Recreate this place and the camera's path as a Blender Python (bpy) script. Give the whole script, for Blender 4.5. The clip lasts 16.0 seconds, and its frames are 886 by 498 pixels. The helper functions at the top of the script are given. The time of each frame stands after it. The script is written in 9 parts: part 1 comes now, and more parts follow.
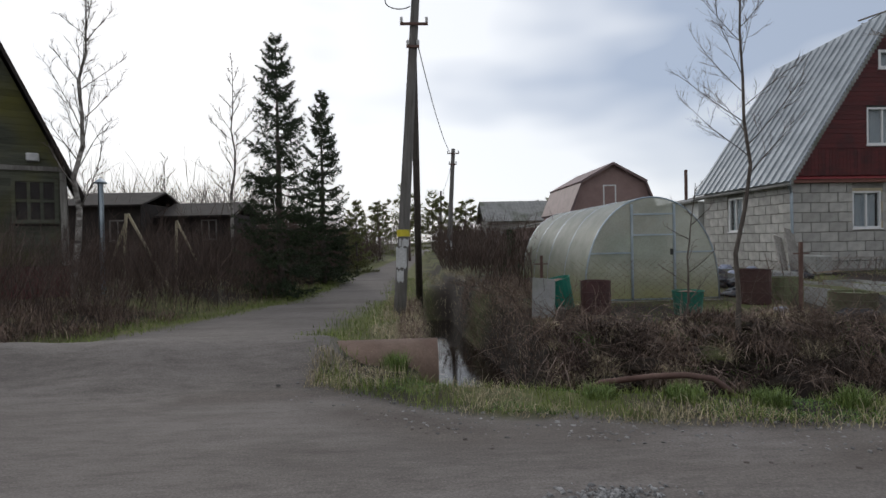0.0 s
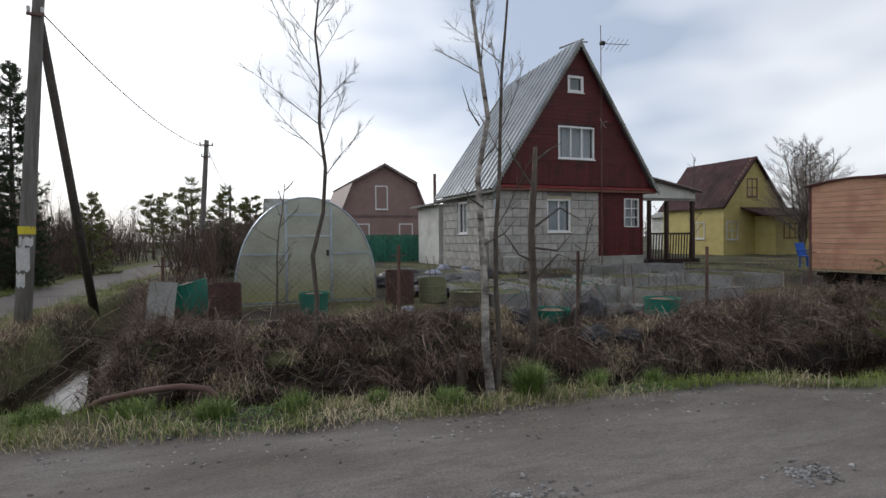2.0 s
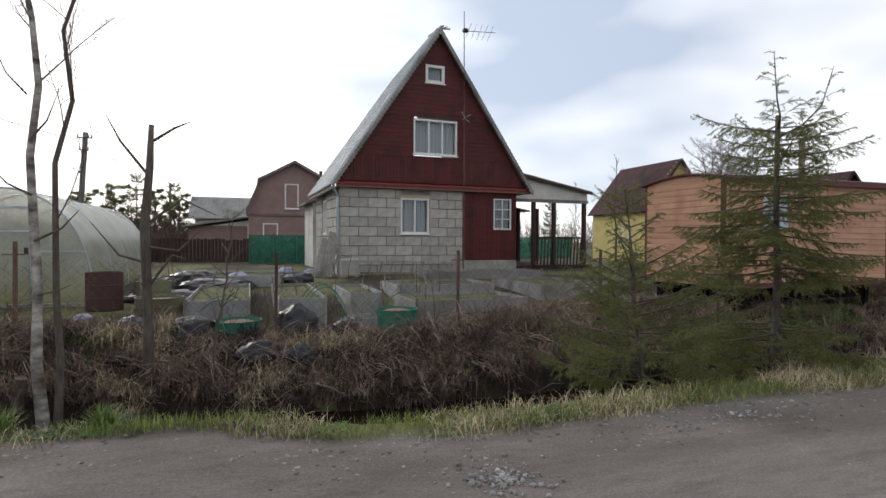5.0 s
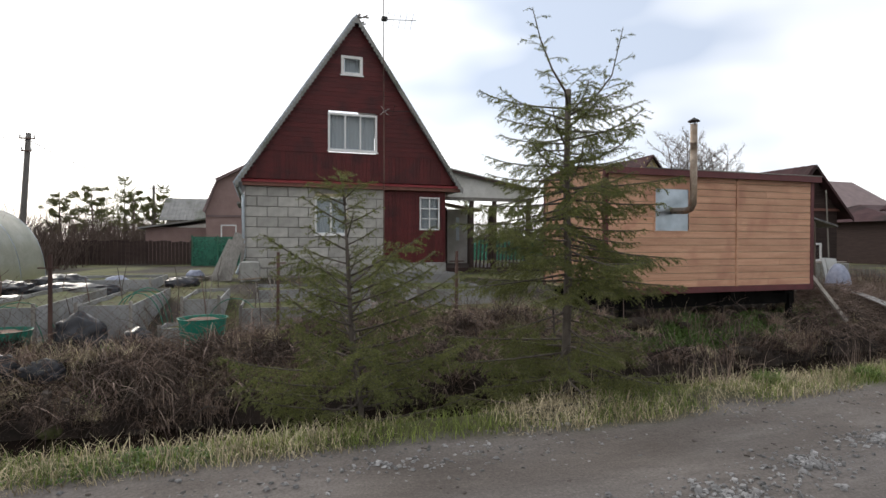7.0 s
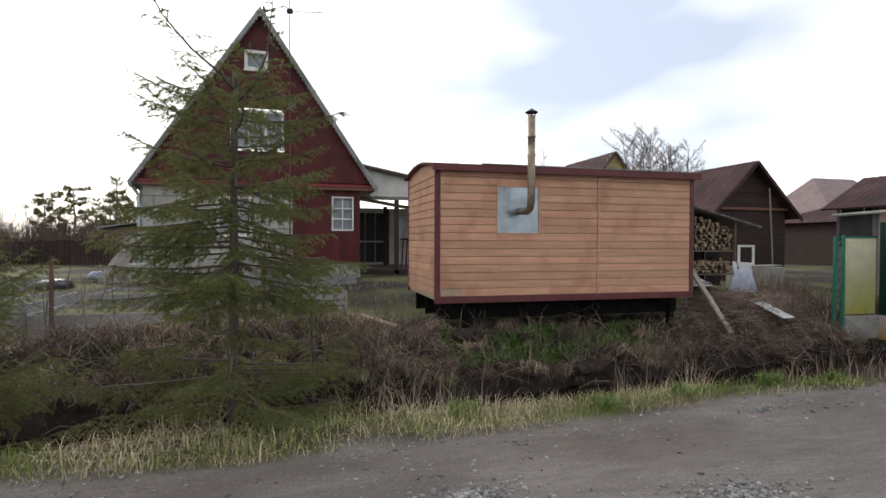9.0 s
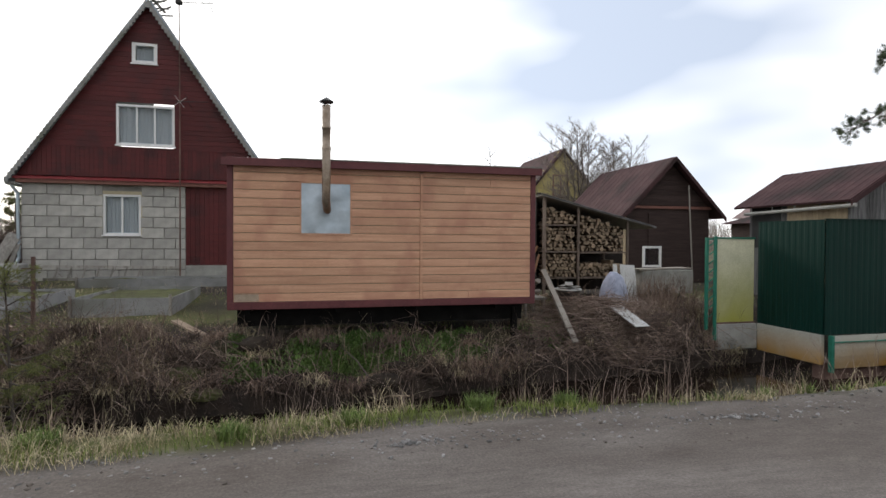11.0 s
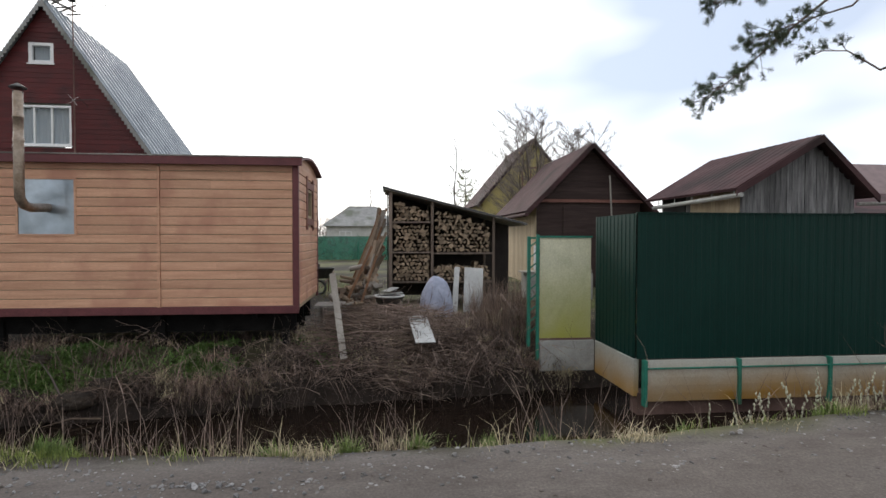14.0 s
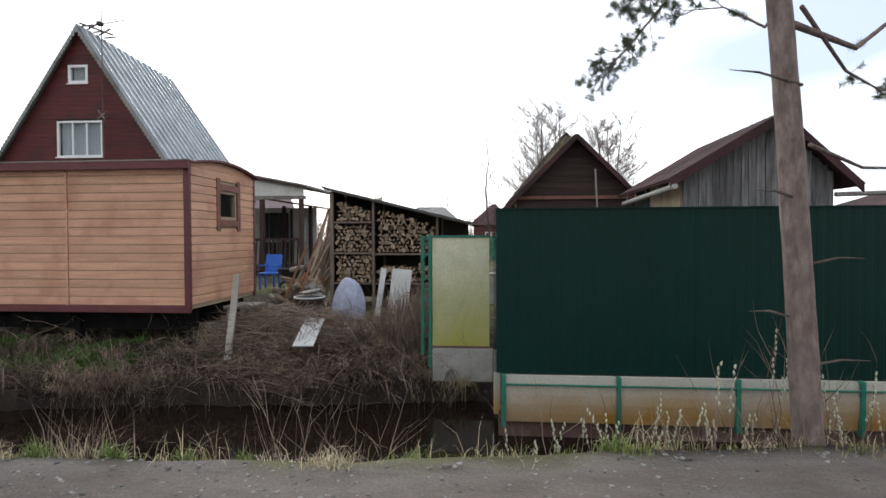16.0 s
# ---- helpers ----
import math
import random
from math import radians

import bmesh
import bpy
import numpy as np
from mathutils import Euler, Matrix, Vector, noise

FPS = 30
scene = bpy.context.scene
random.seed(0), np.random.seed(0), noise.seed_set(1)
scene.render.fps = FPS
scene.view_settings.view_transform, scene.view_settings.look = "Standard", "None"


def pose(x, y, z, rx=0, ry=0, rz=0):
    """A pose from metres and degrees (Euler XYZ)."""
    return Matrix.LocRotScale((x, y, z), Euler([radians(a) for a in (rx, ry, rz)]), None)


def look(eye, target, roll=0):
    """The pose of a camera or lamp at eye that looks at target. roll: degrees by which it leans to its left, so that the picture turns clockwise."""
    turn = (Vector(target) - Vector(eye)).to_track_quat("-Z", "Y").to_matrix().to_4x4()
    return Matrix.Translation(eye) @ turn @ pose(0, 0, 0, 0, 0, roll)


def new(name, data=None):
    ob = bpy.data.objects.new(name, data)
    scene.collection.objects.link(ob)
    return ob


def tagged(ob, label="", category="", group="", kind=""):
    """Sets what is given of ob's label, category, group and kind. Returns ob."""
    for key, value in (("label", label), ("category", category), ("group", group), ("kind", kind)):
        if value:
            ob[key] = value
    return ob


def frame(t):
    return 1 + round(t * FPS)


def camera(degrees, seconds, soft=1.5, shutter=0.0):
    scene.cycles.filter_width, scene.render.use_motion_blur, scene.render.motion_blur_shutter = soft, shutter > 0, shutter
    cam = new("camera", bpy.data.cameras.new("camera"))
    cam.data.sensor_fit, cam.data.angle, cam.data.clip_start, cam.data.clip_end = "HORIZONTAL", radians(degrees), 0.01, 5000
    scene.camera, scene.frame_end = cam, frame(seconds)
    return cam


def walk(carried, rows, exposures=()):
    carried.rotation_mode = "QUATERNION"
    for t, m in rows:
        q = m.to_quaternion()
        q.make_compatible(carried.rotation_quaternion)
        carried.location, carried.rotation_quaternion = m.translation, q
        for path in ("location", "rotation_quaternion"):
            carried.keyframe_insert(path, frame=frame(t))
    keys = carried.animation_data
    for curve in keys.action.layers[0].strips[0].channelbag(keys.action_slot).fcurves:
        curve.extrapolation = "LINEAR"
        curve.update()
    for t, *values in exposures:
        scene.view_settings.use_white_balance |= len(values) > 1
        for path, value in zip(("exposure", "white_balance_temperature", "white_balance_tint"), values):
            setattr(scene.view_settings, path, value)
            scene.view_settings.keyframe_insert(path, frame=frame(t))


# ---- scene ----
cam = camera(78.1, 16.0)
PATH = [
    (0, (-0.429, 0.264, 1.614), (-0.328, 2.261, 1.586), -1.2),
    (0.5, (0.484, 0.135, 1.585), (0.76, 2.116, 1.551), -0.8),
    (1, (1.4, 0.063, 1.592), (1.828, 2.016, 1.557), -0.7),
    (1.5, (2.303, -0.022, 1.604), (2.887, 1.89, 1.561), -0.6),
    (2, (3.178, -0.09, 1.597), (3.862, 1.789, 1.555), -0.6),
    (2.5, (4.077, -0.145, 1.614), (4.823, 1.71, 1.569), -0.5),
    (3, (4.963, -0.203, 1.623), (5.709, 1.652, 1.58), -0.3),
    (3.5, (5.783, -0.349, 1.62), (6.524, 1.508, 1.572), -0.0),
    (6, (10.211, -0.474, 1.473), (10.844, 1.423, 1.452), 0.2),
    (6.5, (10.992, -0.478, 1.494), (11.619, 1.421, 1.472), 0.2),
    (7, (11.817, -0.462, 1.513), (12.415, 1.447, 1.489), 0.1),
    (7.5, (12.701, -0.512, 1.53), (13.28, 1.402, 1.505), 0.1),
    (8, (13.602, -0.503, 1.541), (14.151, 1.421, 1.515), 0.1),
    (8.5, (14.482, -0.593, 1.571), (15.008, 1.336, 1.544), 0.1),
    (9, (15.371, -0.689, 1.592), (15.882, 1.245, 1.564), 0.2),
    (9.5, (16.255, -0.745, 1.591), (16.76, 1.19, 1.563), 0.1),
    (10, (17.117, -0.796, 1.607), (17.609, 1.142, 1.576), 0.2),
    (12.5, (21.499, -0.683, 1.659), (21.897, 1.277, 1.629), 0.2),
    (13, (22.364, -0.557, 1.672), (22.728, 1.41, 1.635), 0.2),
    (13.5, (23.128, -0.455, 1.694), (23.429, 1.522, 1.656), 0.2),
    (14, (23.938, -0.315, 1.704), (24.14, 1.675, 1.661), 0.1),
    (14.5, (24.715, -0.216, 1.709), (24.802, 1.782, 1.669), 0.0),
    (15, (25.502, -0.068, 1.678), (25.468, 1.931, 1.64), -0.0),
    (15.5, (26.279, 0.048, 1.678), (26.119, 2.042, 1.64), -0.1),
    (16, (27.245, 0.128, 1.695), (27.06, 2.119, 1.654), -0.2),
]
walk(cam, [(t, look(eye, target, roll)) for t, eye, target, roll in PATH],
     [(0, -0.52, 6220, 10), (1.5, -0.38, 6230, 10), (3.5, -0.17, 6260, 10), (6, 0.05, 6520, 10), (9, 0.23, 6540, 10), (12.5, 0.09, 6500, 10), (14.5, 0.30, 6400, 10), (16, 0.40, 6350, 10)])
# ---- light ----
world = bpy.data.worlds.new("overcast_sky")
scene.world = world
world.use_nodes = True
nt = world.node_tree
nt.nodes.clear()
SUN_AZ, SUN_EL = radians(-22), radians(24)
wo = nt.nodes.new("ShaderNodeOutputWorld")
bg = nt.nodes.new("ShaderNodeBackground")
sky = nt.nodes.new("ShaderNodeTexSky")
sky.sky_type, sky.sun_disc, sky.sun_elevation, sky.sun_rotation = "NISHITA", False, SUN_EL, SUN_AZ
sky_dim = nt.nodes.new("ShaderNodeVectorMath")
sky_dim.operation = "SCALE"
sky_dim.inputs["Scale"].default_value = 0.10
tc = nt.nodes.new("ShaderNodeTexCoord")
mp = nt.nodes.new("ShaderNodeMapping")
mp.inputs["Scale"].default_value = (1.0, 1.0, 2.6)
mp.inputs["Location"].default_value = (0.35, 0.1, 0.2)
cn = nt.nodes.new("ShaderNodeTexNoise")
cn.inputs["Scale"].default_value, cn.inputs["Detail"].default_value, cn.inputs["Roughness"].default_value = 1.7, 3.0, 0.45
cr = nt.nodes.new("ShaderNodeValToRGB")
cr.color_ramp.elements[0].position, cr.color_ramp.elements[0].color = 0.31, (0.56, 0.635, 0.77, 1)
cr.color_ramp.elements[1].position, cr.color_ramp.elements[1].color = 0.49, (1.22, 1.22, 1.22, 1)
mx = nt.nodes.new("ShaderNodeMix")
mx.data_type = "RGBA"
mx.inputs["Factor"].default_value = 0.88
bg.inputs["Strength"].default_value = 1.0
glow = nt.nodes.new("ShaderNodeVectorMath")
glow.operation = "DOT_PRODUCT"
glow.inputs[1].default_value = (math.sin(SUN_AZ + 0.25) * 0.96, math.cos(SUN_AZ + 0.25) * 0.96, 0.28)
span = nt.nodes.new("ShaderNodeMapRange")
span.inputs["From Min"].default_value, span.inputs["From Max"].default_value = -0.6, 1.0
span.inputs["To Min"].default_value, span.inputs["To Max"].default_value = 0.72, 1.22
veil = nt.nodes.new("ShaderNodeVectorMath")
veil.operation = "SCALE"
for a, b in ((tc.outputs["Generated"], mp.inputs["Vector"]), (mp.outputs[0], cn.inputs["Vector"]), (cn.outputs["Fac"], cr.inputs["Fac"]), (sky.outputs[0], sky_dim.inputs[0]),
             (sky_dim.outputs[0], mx.inputs["A"]), (cr.outputs["Color"], mx.inputs["B"]), (tc.outputs["Generated"], glow.inputs[0]), (glow.outputs["Value"], span.inputs["Value"]), (mx.outputs["Result"], veil.inputs[0]), (span.outputs[0], veil.inputs["Scale"]), (veil.outputs[0], bg.inputs["Color"]), (bg.outputs[0], wo.inputs["Surface"])):
    nt.links.new(a, b)
sun = new("sun", bpy.data.lights.new("sun", "SUN"))
sun.data.energy, sun.data.angle, sun.data.color = 1.0, radians(14), (1.0, 0.93, 0.82)
sun.matrix_world = look((0, 0, 0), (-math.sin(SUN_AZ) * math.cos(SUN_EL), -math.cos(SUN_AZ) * math.cos(SUN_EL), -math.sin(SUN_EL)))


# ---- materials ----
def mat(name, c1, c2, scale=3.0, rough=0.8, bump=0.3, metal=0.0, stretch=(1, 1, 1), fine=40.0, vary=0.0, island=0.0, stain=None, stain_scale=0.8, spec=0.4):
    """A procedural surface: two colours by a broad noise, fine grain in relief and value, an optional stain colour, and variation by object or by island."""
    m = bpy.data.materials.new(name)
    m.use_nodes = True
    t = m.node_tree
    p = t.nodes["Principled BSDF"]
    p.inputs["Roughness"].default_value, p.inputs["Metallic"].default_value = rough, metal
    p.inputs["Specular IOR Level"].default_value = spec
    co = t.nodes.new("ShaderNodeTexCoord")
    ma = t.nodes.new("ShaderNodeMapping")
    ma.inputs["Scale"].default_value = stretch
    t.links.new(co.outputs["Object"], ma.inputs["Vector"])
    n1 = t.nodes.new("ShaderNodeTexNoise")
    n1.inputs["Scale"].default_value, n1.inputs["Detail"].default_value, n1.inputs["Roughness"].default_value = scale, 6.0, 0.6
    t.links.new(ma.outputs[0], n1.inputs["Vector"])
    n2 = t.nodes.new("ShaderNodeTexNoise")
    n2.inputs["Scale"].default_value, n2.inputs["Detail"].default_value = fine, 3.0
    t.links.new(ma.outputs[0], n2.inputs["Vector"])
    r = t.nodes.new("ShaderNodeValToRGB")
    r.color_ramp.elements[0].position, r.color_ramp.elements[0].color = 0.32, (*c1, 1)
    r.color_ramp.elements[1].position, r.color_ramp.elements[1].color = 0.68, (*c2, 1)
    t.links.new(n1.outputs["Fac"], r.inputs["Fac"])
    out = r.outputs["Color"]

    def value(colour, fac_socket, low, high):
        mr = t.nodes.new("ShaderNodeMapRange")
        mr.inputs["To Min"].default_value, mr.inputs["To Max"].default_value = low, high
        t.links.new(fac_socket, mr.inputs["Value"])
        hs = t.nodes.new("ShaderNodeHueSaturation")
        t.links.new(mr.outputs[0], hs.inputs["Value"])
        t.links.new(colour, hs.inputs["Color"])
        return hs.outputs["Color"]
    out = value(out, n2.outputs["Fac"], 0.7, 1.3)
    if stain:
        n3 = t.nodes.new("ShaderNodeTexNoise")
        n3.inputs["Scale"].default_value, n3.inputs["Detail"].default_value = stain_scale, 5.0
        t.links.new(co.outputs["Object"], n3.inputs["Vector"])
        r3 = t.nodes.new("ShaderNodeValToRGB")
        r3.color_ramp.elements[0].position, r3.color_ramp.elements[1].position = 0.5, 0.68
        t.links.new(n3.outputs["Fac"], r3.inputs["Fac"])
        m3 = t.nodes.new("ShaderNodeMix")
        m3.data_type = "RGBA"
        m3.inputs["B"].default_value = (*stain, 1)
        t.links.new(r3.outputs["Color"], m3.inputs["Factor"])
        t.links.new(out, m3.inputs["A"])
        out = m3.outputs["Result"]
    if vary:
        oi = t.nodes.new("ShaderNodeObjectInfo")
        out = value(out, oi.outputs["Random"], 1 - vary, 1 + vary)
    if island:
        ge = t.nodes.new("ShaderNodeNewGeometry")
        out = value(out, ge.outputs["Random Per Island"], 1 - island, 1 + island)
    t.links.new(out, p.inputs["Base Color"])
    if bump:
        b = t.nodes.new("ShaderNodeBump")
        b.inputs["Strength"].default_value, b.inputs["Distance"].default_value = bump, 0.01
        t.links.new(n2.outputs["Fac"], b.inputs["Height"])
        t.links.new(b.outputs[0], p.inputs["Normal"])
    return m


def sheet_mat(name, c1, c2, clear, trans=0.45, stain=None, z0=0.0, z1=1.0, rough=0.35):
    """Thin translucent plastic: diffuse and translucent, partly clear, with an algae stain that climbs from z0 to z1."""
    m = mat(name, c1, c2, scale=2.0, rough=rough, bump=0.15)
    t = m.node_tree
    p = t.nodes["Principled BSDF"]
    base = p.inputs["Base Color"].links[0].from_socket
    if stain:
        co = t.nodes.new("ShaderNodeTexCoord")
        se = t.nodes.new("ShaderNodeSeparateXYZ")
        t.links.new(co.outputs["Object"], se.inputs[0])
        no = t.nodes.new("ShaderNodeTexNoise")
        no.inputs["Scale"].default_value = 1.6
        t.links.new(co.outputs["Object"], no.inputs["Vector"])
        mr = t.nodes.new("ShaderNodeMapRange")
        mr.inputs["From Min"].default_value, mr.inputs["From Max"].default_value = z1, z0
        t.links.new(se.outputs["Z"], mr.inputs["Value"])
        mu = t.nodes.new("ShaderNodeMath")
        mu.operation = "MULTIPLY"
        mu.use_clamp = True
        ad = t.nodes.new("ShaderNodeMath")
        ad.operation = "ADD"
        ad.inputs[1].default_value = 0.35
        t.links.new(no.outputs["Fac"], ad.inputs[0])
        t.links.new(mr.outputs[0], mu.inputs[0])
        t.links.new(ad.outputs[0], mu.inputs[1])
        mi = t.nodes.new("ShaderNodeMix")
        mi.data_type = "RGBA"
        mi.inputs["B"].default_value = (*stain, 1)
        t.links.new(mu.outputs[0], mi.inputs["Factor"])
        t.links.new(base, mi.inputs["A"])
        base = mi.outputs["Result"]
        t.links.new(base, p.inputs["Base Color"])
    if trans <= 0 and clear <= 0:
        return m
    tl = t.nodes.new("ShaderNodeBsdfTranslucent")
    t.links.new(base, tl.inputs["Color"])
    tr = t.nodes.new("ShaderNodeBsdfTransparent")
    a = t.nodes.new("ShaderNodeMixShader")
    a.inputs["Fac"].default_value = trans
    b = t.nodes.new("ShaderNodeMixShader")
    b.inputs["Fac"].default_value = clear
    t.links.new(p.outputs[0], a.inputs[1])
    t.links.new(tl.outputs[0], a.inputs[2])
    t.links.new(a.outputs[0], b.inputs[1])
    t.links.new(tr.outputs[0], b.inputs[2])
    t.links.new(b.outputs[0], t.nodes["Material Output"].inputs["Surface"])
    return m


BLOCK = mat("aerated_concrete", (0.33, 0.32, 0.305), (0.47, 0.46, 0.435), 4, 0.95, 0.5, fine=60, vary=0.14, stain=(0.27, 0.26, 0.24), stain_scale=1.1)
MORTAR = mat("mortar", (0.20, 0.19, 0.18), (0.30, 0.29, 0.27), 6, 0.95, 0.5)
CONCRETE = mat("old_concrete", (0.26, 0.26, 0.25), (0.40, 0.40, 0.38), 3, 0.9, 0.4, stain=(0.17, 0.17, 0.15))
RED = mat("dark_red_paint", (0.070, 0.0095, 0.011), (0.105, 0.015, 0.016), 2.5, 0.6, 0.35, stretch=(1, 1, 6), vary=0.18, stain=(0.048, 0.009, 0.011), stain_scale=1.6)
RED_TRIM = mat("red_metal_trim", (0.20, 0.025, 0.03), (0.26, 0.04, 0.045), 3, 0.45, 0.1)
ROOF_GREY = mat("galvanised_roof", (0.21, 0.235, 0.26), (0.33, 0.36, 0.39), 1.5, 0.36, 0.1, metal=0.55, fine=25)
WHITE = mat("white_plastic", (0.74, 0.75, 0.76), (0.82, 0.82, 0.82), 3, 0.35, 0.0)
WHITE_OLD = mat("old_white_paint", (0.55, 0.55, 0.53), (0.70, 0.70, 0.68), 3, 0.6, 0.2, stain=(0.42, 0.42, 0.38))
OCHRE = mat("yellowish_foam_trim", (0.42, 0.36, 0.24), (0.52, 0.46, 0.33), 6, 0.8, 0.3)
CURTAIN = mat("pale_curtain", (0.62, 0.72, 0.8), (0.78, 0.84, 0.88), 4, 0.9, 0.1, stretch=(6, 6, 1))
# near-black colour that stands in for the dark of unlit rooms
DARK_IN = mat("unlit_interior", (0.03, 0.03, 0.03), (0.05, 0.05, 0.05), 2, 0.9, 0.0)
PINE_BOARD = mat("fresh_pine_siding", (0.53, 0.29, 0.185), (0.66, 0.39, 0.26), 2.2, 0.6, 0.25, stretch=(0.6, 0.6, 9), fine=30, vary=0.10, stain=(0.48, 0.245, 0.165), stain_scale=2.0)
MAROON = mat("maroon_paint", (0.105, 0.030, 0.035), (0.145, 0.042, 0.046), 4, 0.55, 0.2)
FRAME_DK = mat("dark_wood_frame", (0.17, 0.075, 0.06), (0.24, 0.11, 0.085), 6, 0.7, 0.3)
STEEL = mat("galvanised_sheet", (0.3, 0.36, 0.42), (0.45, 0.51, 0.57), 2.2, 0.30, 0.4, metal=0.85, fine=5)
PIPE_STEEL = mat("sooty_chimney_steel", (0.20, 0.145, 0.10), (0.36, 0.30, 0.25), 5, 0.4, 0.1, metal=0.7)
BLACK = mat("black_steel", (0.02, 0.02, 0.02), (0.04, 0.04, 0.04), 4, 0.6, 0.1)
# near black: the shade under the trailer is put into the colour
CHASSIS = mat("shaded_chassis_steel", (0.008, 0.008, 0.008), (0.016, 0.015, 0.015), 4, 0.95, 0.1, spec=0.05)
GREEN_SHEET = mat("green_profiled_steel", (0.0011, 0.0215, 0.0168), (0.0018, 0.0275, 0.0215), 1.2, 0.5, 0.05, spec=0.18)
GREEN_PAINT = mat("green_painted_steel", (0.016, 0.145, 0.10), (0.028, 0.20, 0.14), 6, 0.5, 0.1, stain=(0.05, 0.13, 0.08))
PLINTH = sheet_mat("rust_stained_plinth", (0.36, 0.385, 0.37), (0.46, 0.48, 0.45), 0.0, 0.0, stain=(0.37, 0.195, 0.03), z0=-0.40, z1=0.12, rough=0.7)
GATE_SHEET = sheet_mat("yellowed_film", (0.45, 0.46, 0.33), (0.60, 0.60, 0.46), 0.04, 0.3, stain=(0.42, 0.42, 0.07), z0=0.15, z1=1.3, rough=0.5)
POLYCARB = sheet_mat("greenhouse_polycarbonate", (0.40, 0.42, 0.36), (0.55, 0.57, 0.50), 0.38, 0.36, stain=(0.36, 0.34, 0.11), z0=0.2, z1=1.0, rough=0.2)
GREY_WOOD = mat("weathered_grey_boards", (0.20, 0.185, 0.17), (0.36, 0.345, 0.32), 3, 0.9, 0.5, stretch=(8, 8, 0.7), fine=20, vary=0.28, stain=(0.12, 0.11, 0.10))
BROWN_WOOD = mat("dark_brown_paint", (0.042, 0.028, 0.026), (0.068, 0.046, 0.042), 3, 0.75, 0.3, stretch=(0.6, 0.6, 7), vary=0.15, spec=0.2)
BROWN_ROOF = mat("brown_bitumen_roof", (0.053, 0.027, 0.03), (0.082, 0.045, 0.047), 2, 0.75, 0.3, stain=(0.03, 0.023, 0.022), spec=0.12)
TAN_WOOD = mat("bare_tan_boards", (0.32, 0.25, 0.16), (0.45, 0.36, 0.25), 3, 0.8, 0.3, stretch=(8, 8, 0.7), vary=0.2)
YELLOW = mat("yellow_wall_paint", (0.48, 0.40, 0.15), (0.60, 0.51, 0.22), 2, 0.8, 0.2, vary=0.05)
PINK = mat("pinkish_brown_siding", (0.27, 0.18, 0.17), (0.34, 0.235, 0.22), 2, 0.75, 0.2, vary=0.06)
PINK_ROOF = mat("dull_purple_brown_roof", (0.17, 0.12, 0.12), (0.24, 0.17, 0.17), 2, 0.6, 0.2)
SLATE_ROOF = mat("asbestos_slate", (0.22, 0.22, 0.22), (0.32, 0.32, 0.31), 2, 0.85, 0.3, stain=(0.14, 0.15, 0.12))
OLD_WOOD = mat("old_green_grey_boards", (0.048, 0.052, 0.038), (0.10, 0.102, 0.078), 2.5, 0.9, 0.4, stretch=(0.6, 0.6, 7), vary=0.2, stain=(0.11, 0.105, 0.03), stain_scale=0.5)
DARK_SHED = mat("blackened_boards", (0.026, 0.021, 0.020), (0.045, 0.037, 0.034), 3, 0.9, 0.3)
BARN_WOOD = mat("weathered_barn_boards", (0.085, 0.083, 0.086), (0.23, 0.225, 0.225), 3, 0.9, 0.5, stretch=(8, 8, 0.7), fine=20, vary=0.35)
SHED_WOOD = mat("brown_weathered_poles", (0.11, 0.085, 0.07), (0.22, 0.175, 0.145), 3, 0.9, 0.5, stretch=(8, 8, 0.8), fine=20, vary=0.25)
POLE_WOOD = mat("grey_pole", (0.12, 0.112, 0.105), (0.22, 0.21, 0.2), 3, 0.9, 0.4, stretch=(6, 6, 0.6), stain=(0.13, 0.12, 0.11))
STRUT_WOOD = mat("dark_strut", (0.06, 0.052, 0.046), (0.11, 0.095, 0.085), 4, 0.9, 0.4, stretch=(6, 6, 0.6))
RUST = mat("rusty_steel", (0.10, 0.055, 0.045), (0.19, 0.12, 0.10), 3, 0.85, 0.4, stain=(0.07, 0.04, 0.035))
PIPE_RUST = mat("pale_rusty_pipe", (0.20, 0.135, 0.105), (0.30, 0.215, 0.17), 2, 0.8, 0.3, stain=(0.14, 0.08, 0.06))
BARREL = mat("maroon_barrel", (0.045, 0.022, 0.022), (0.08, 0.035, 0.034), 4, 0.6, 0.2, stain=(0.06, 0.03, 0.025))
TUB = mat("green_plastic_tub", (0.012, 0.16, 0.115), (0.02, 0.21, 0.15), 3, 0.5, 0.1, stain=(0.03, 0.11, 0.08))
OLIVE = mat("faded_olive_barrel", (0.12, 0.14, 0.075), (0.18, 0.19, 0.11), 4, 0.7, 0.2, stain=(0.09, 0.07, 0.05))
BLACK_BAG = mat("black_plastic_film", (0.012, 0.013, 0.017), (0.028, 0.030, 0.040), 5, 0.36, 1.0, fine=9)
WHITE_BAG = mat("pale_woven_bag", (0.26, 0.29, 0.39), (0.36, 0.39, 0.50), 5, 0.6, 0.5, fine=14)
GREY_SLATE = mat("grey_flat_sheet", (0.45, 0.46, 0.46), (0.58, 0.59, 0.59), 3, 0.7, 0.15)
BED_BOARD = mat("grey_bed_sheet", (0.22, 0.225, 0.23), (0.36, 0.365, 0.37), 2, 0.8, 0.2, stain=(0.17, 0.17, 0.15), vary=0.15)
BARK_BIRCH = mat("birch_bark", (0.055, 0.045, 0.04), (0.56, 0.53, 0.49), 3.5, 0.85, 0.5, stretch=(1, 1, 2.2), stain=(0.07, 0.055, 0.05), stain_scale=2.5)
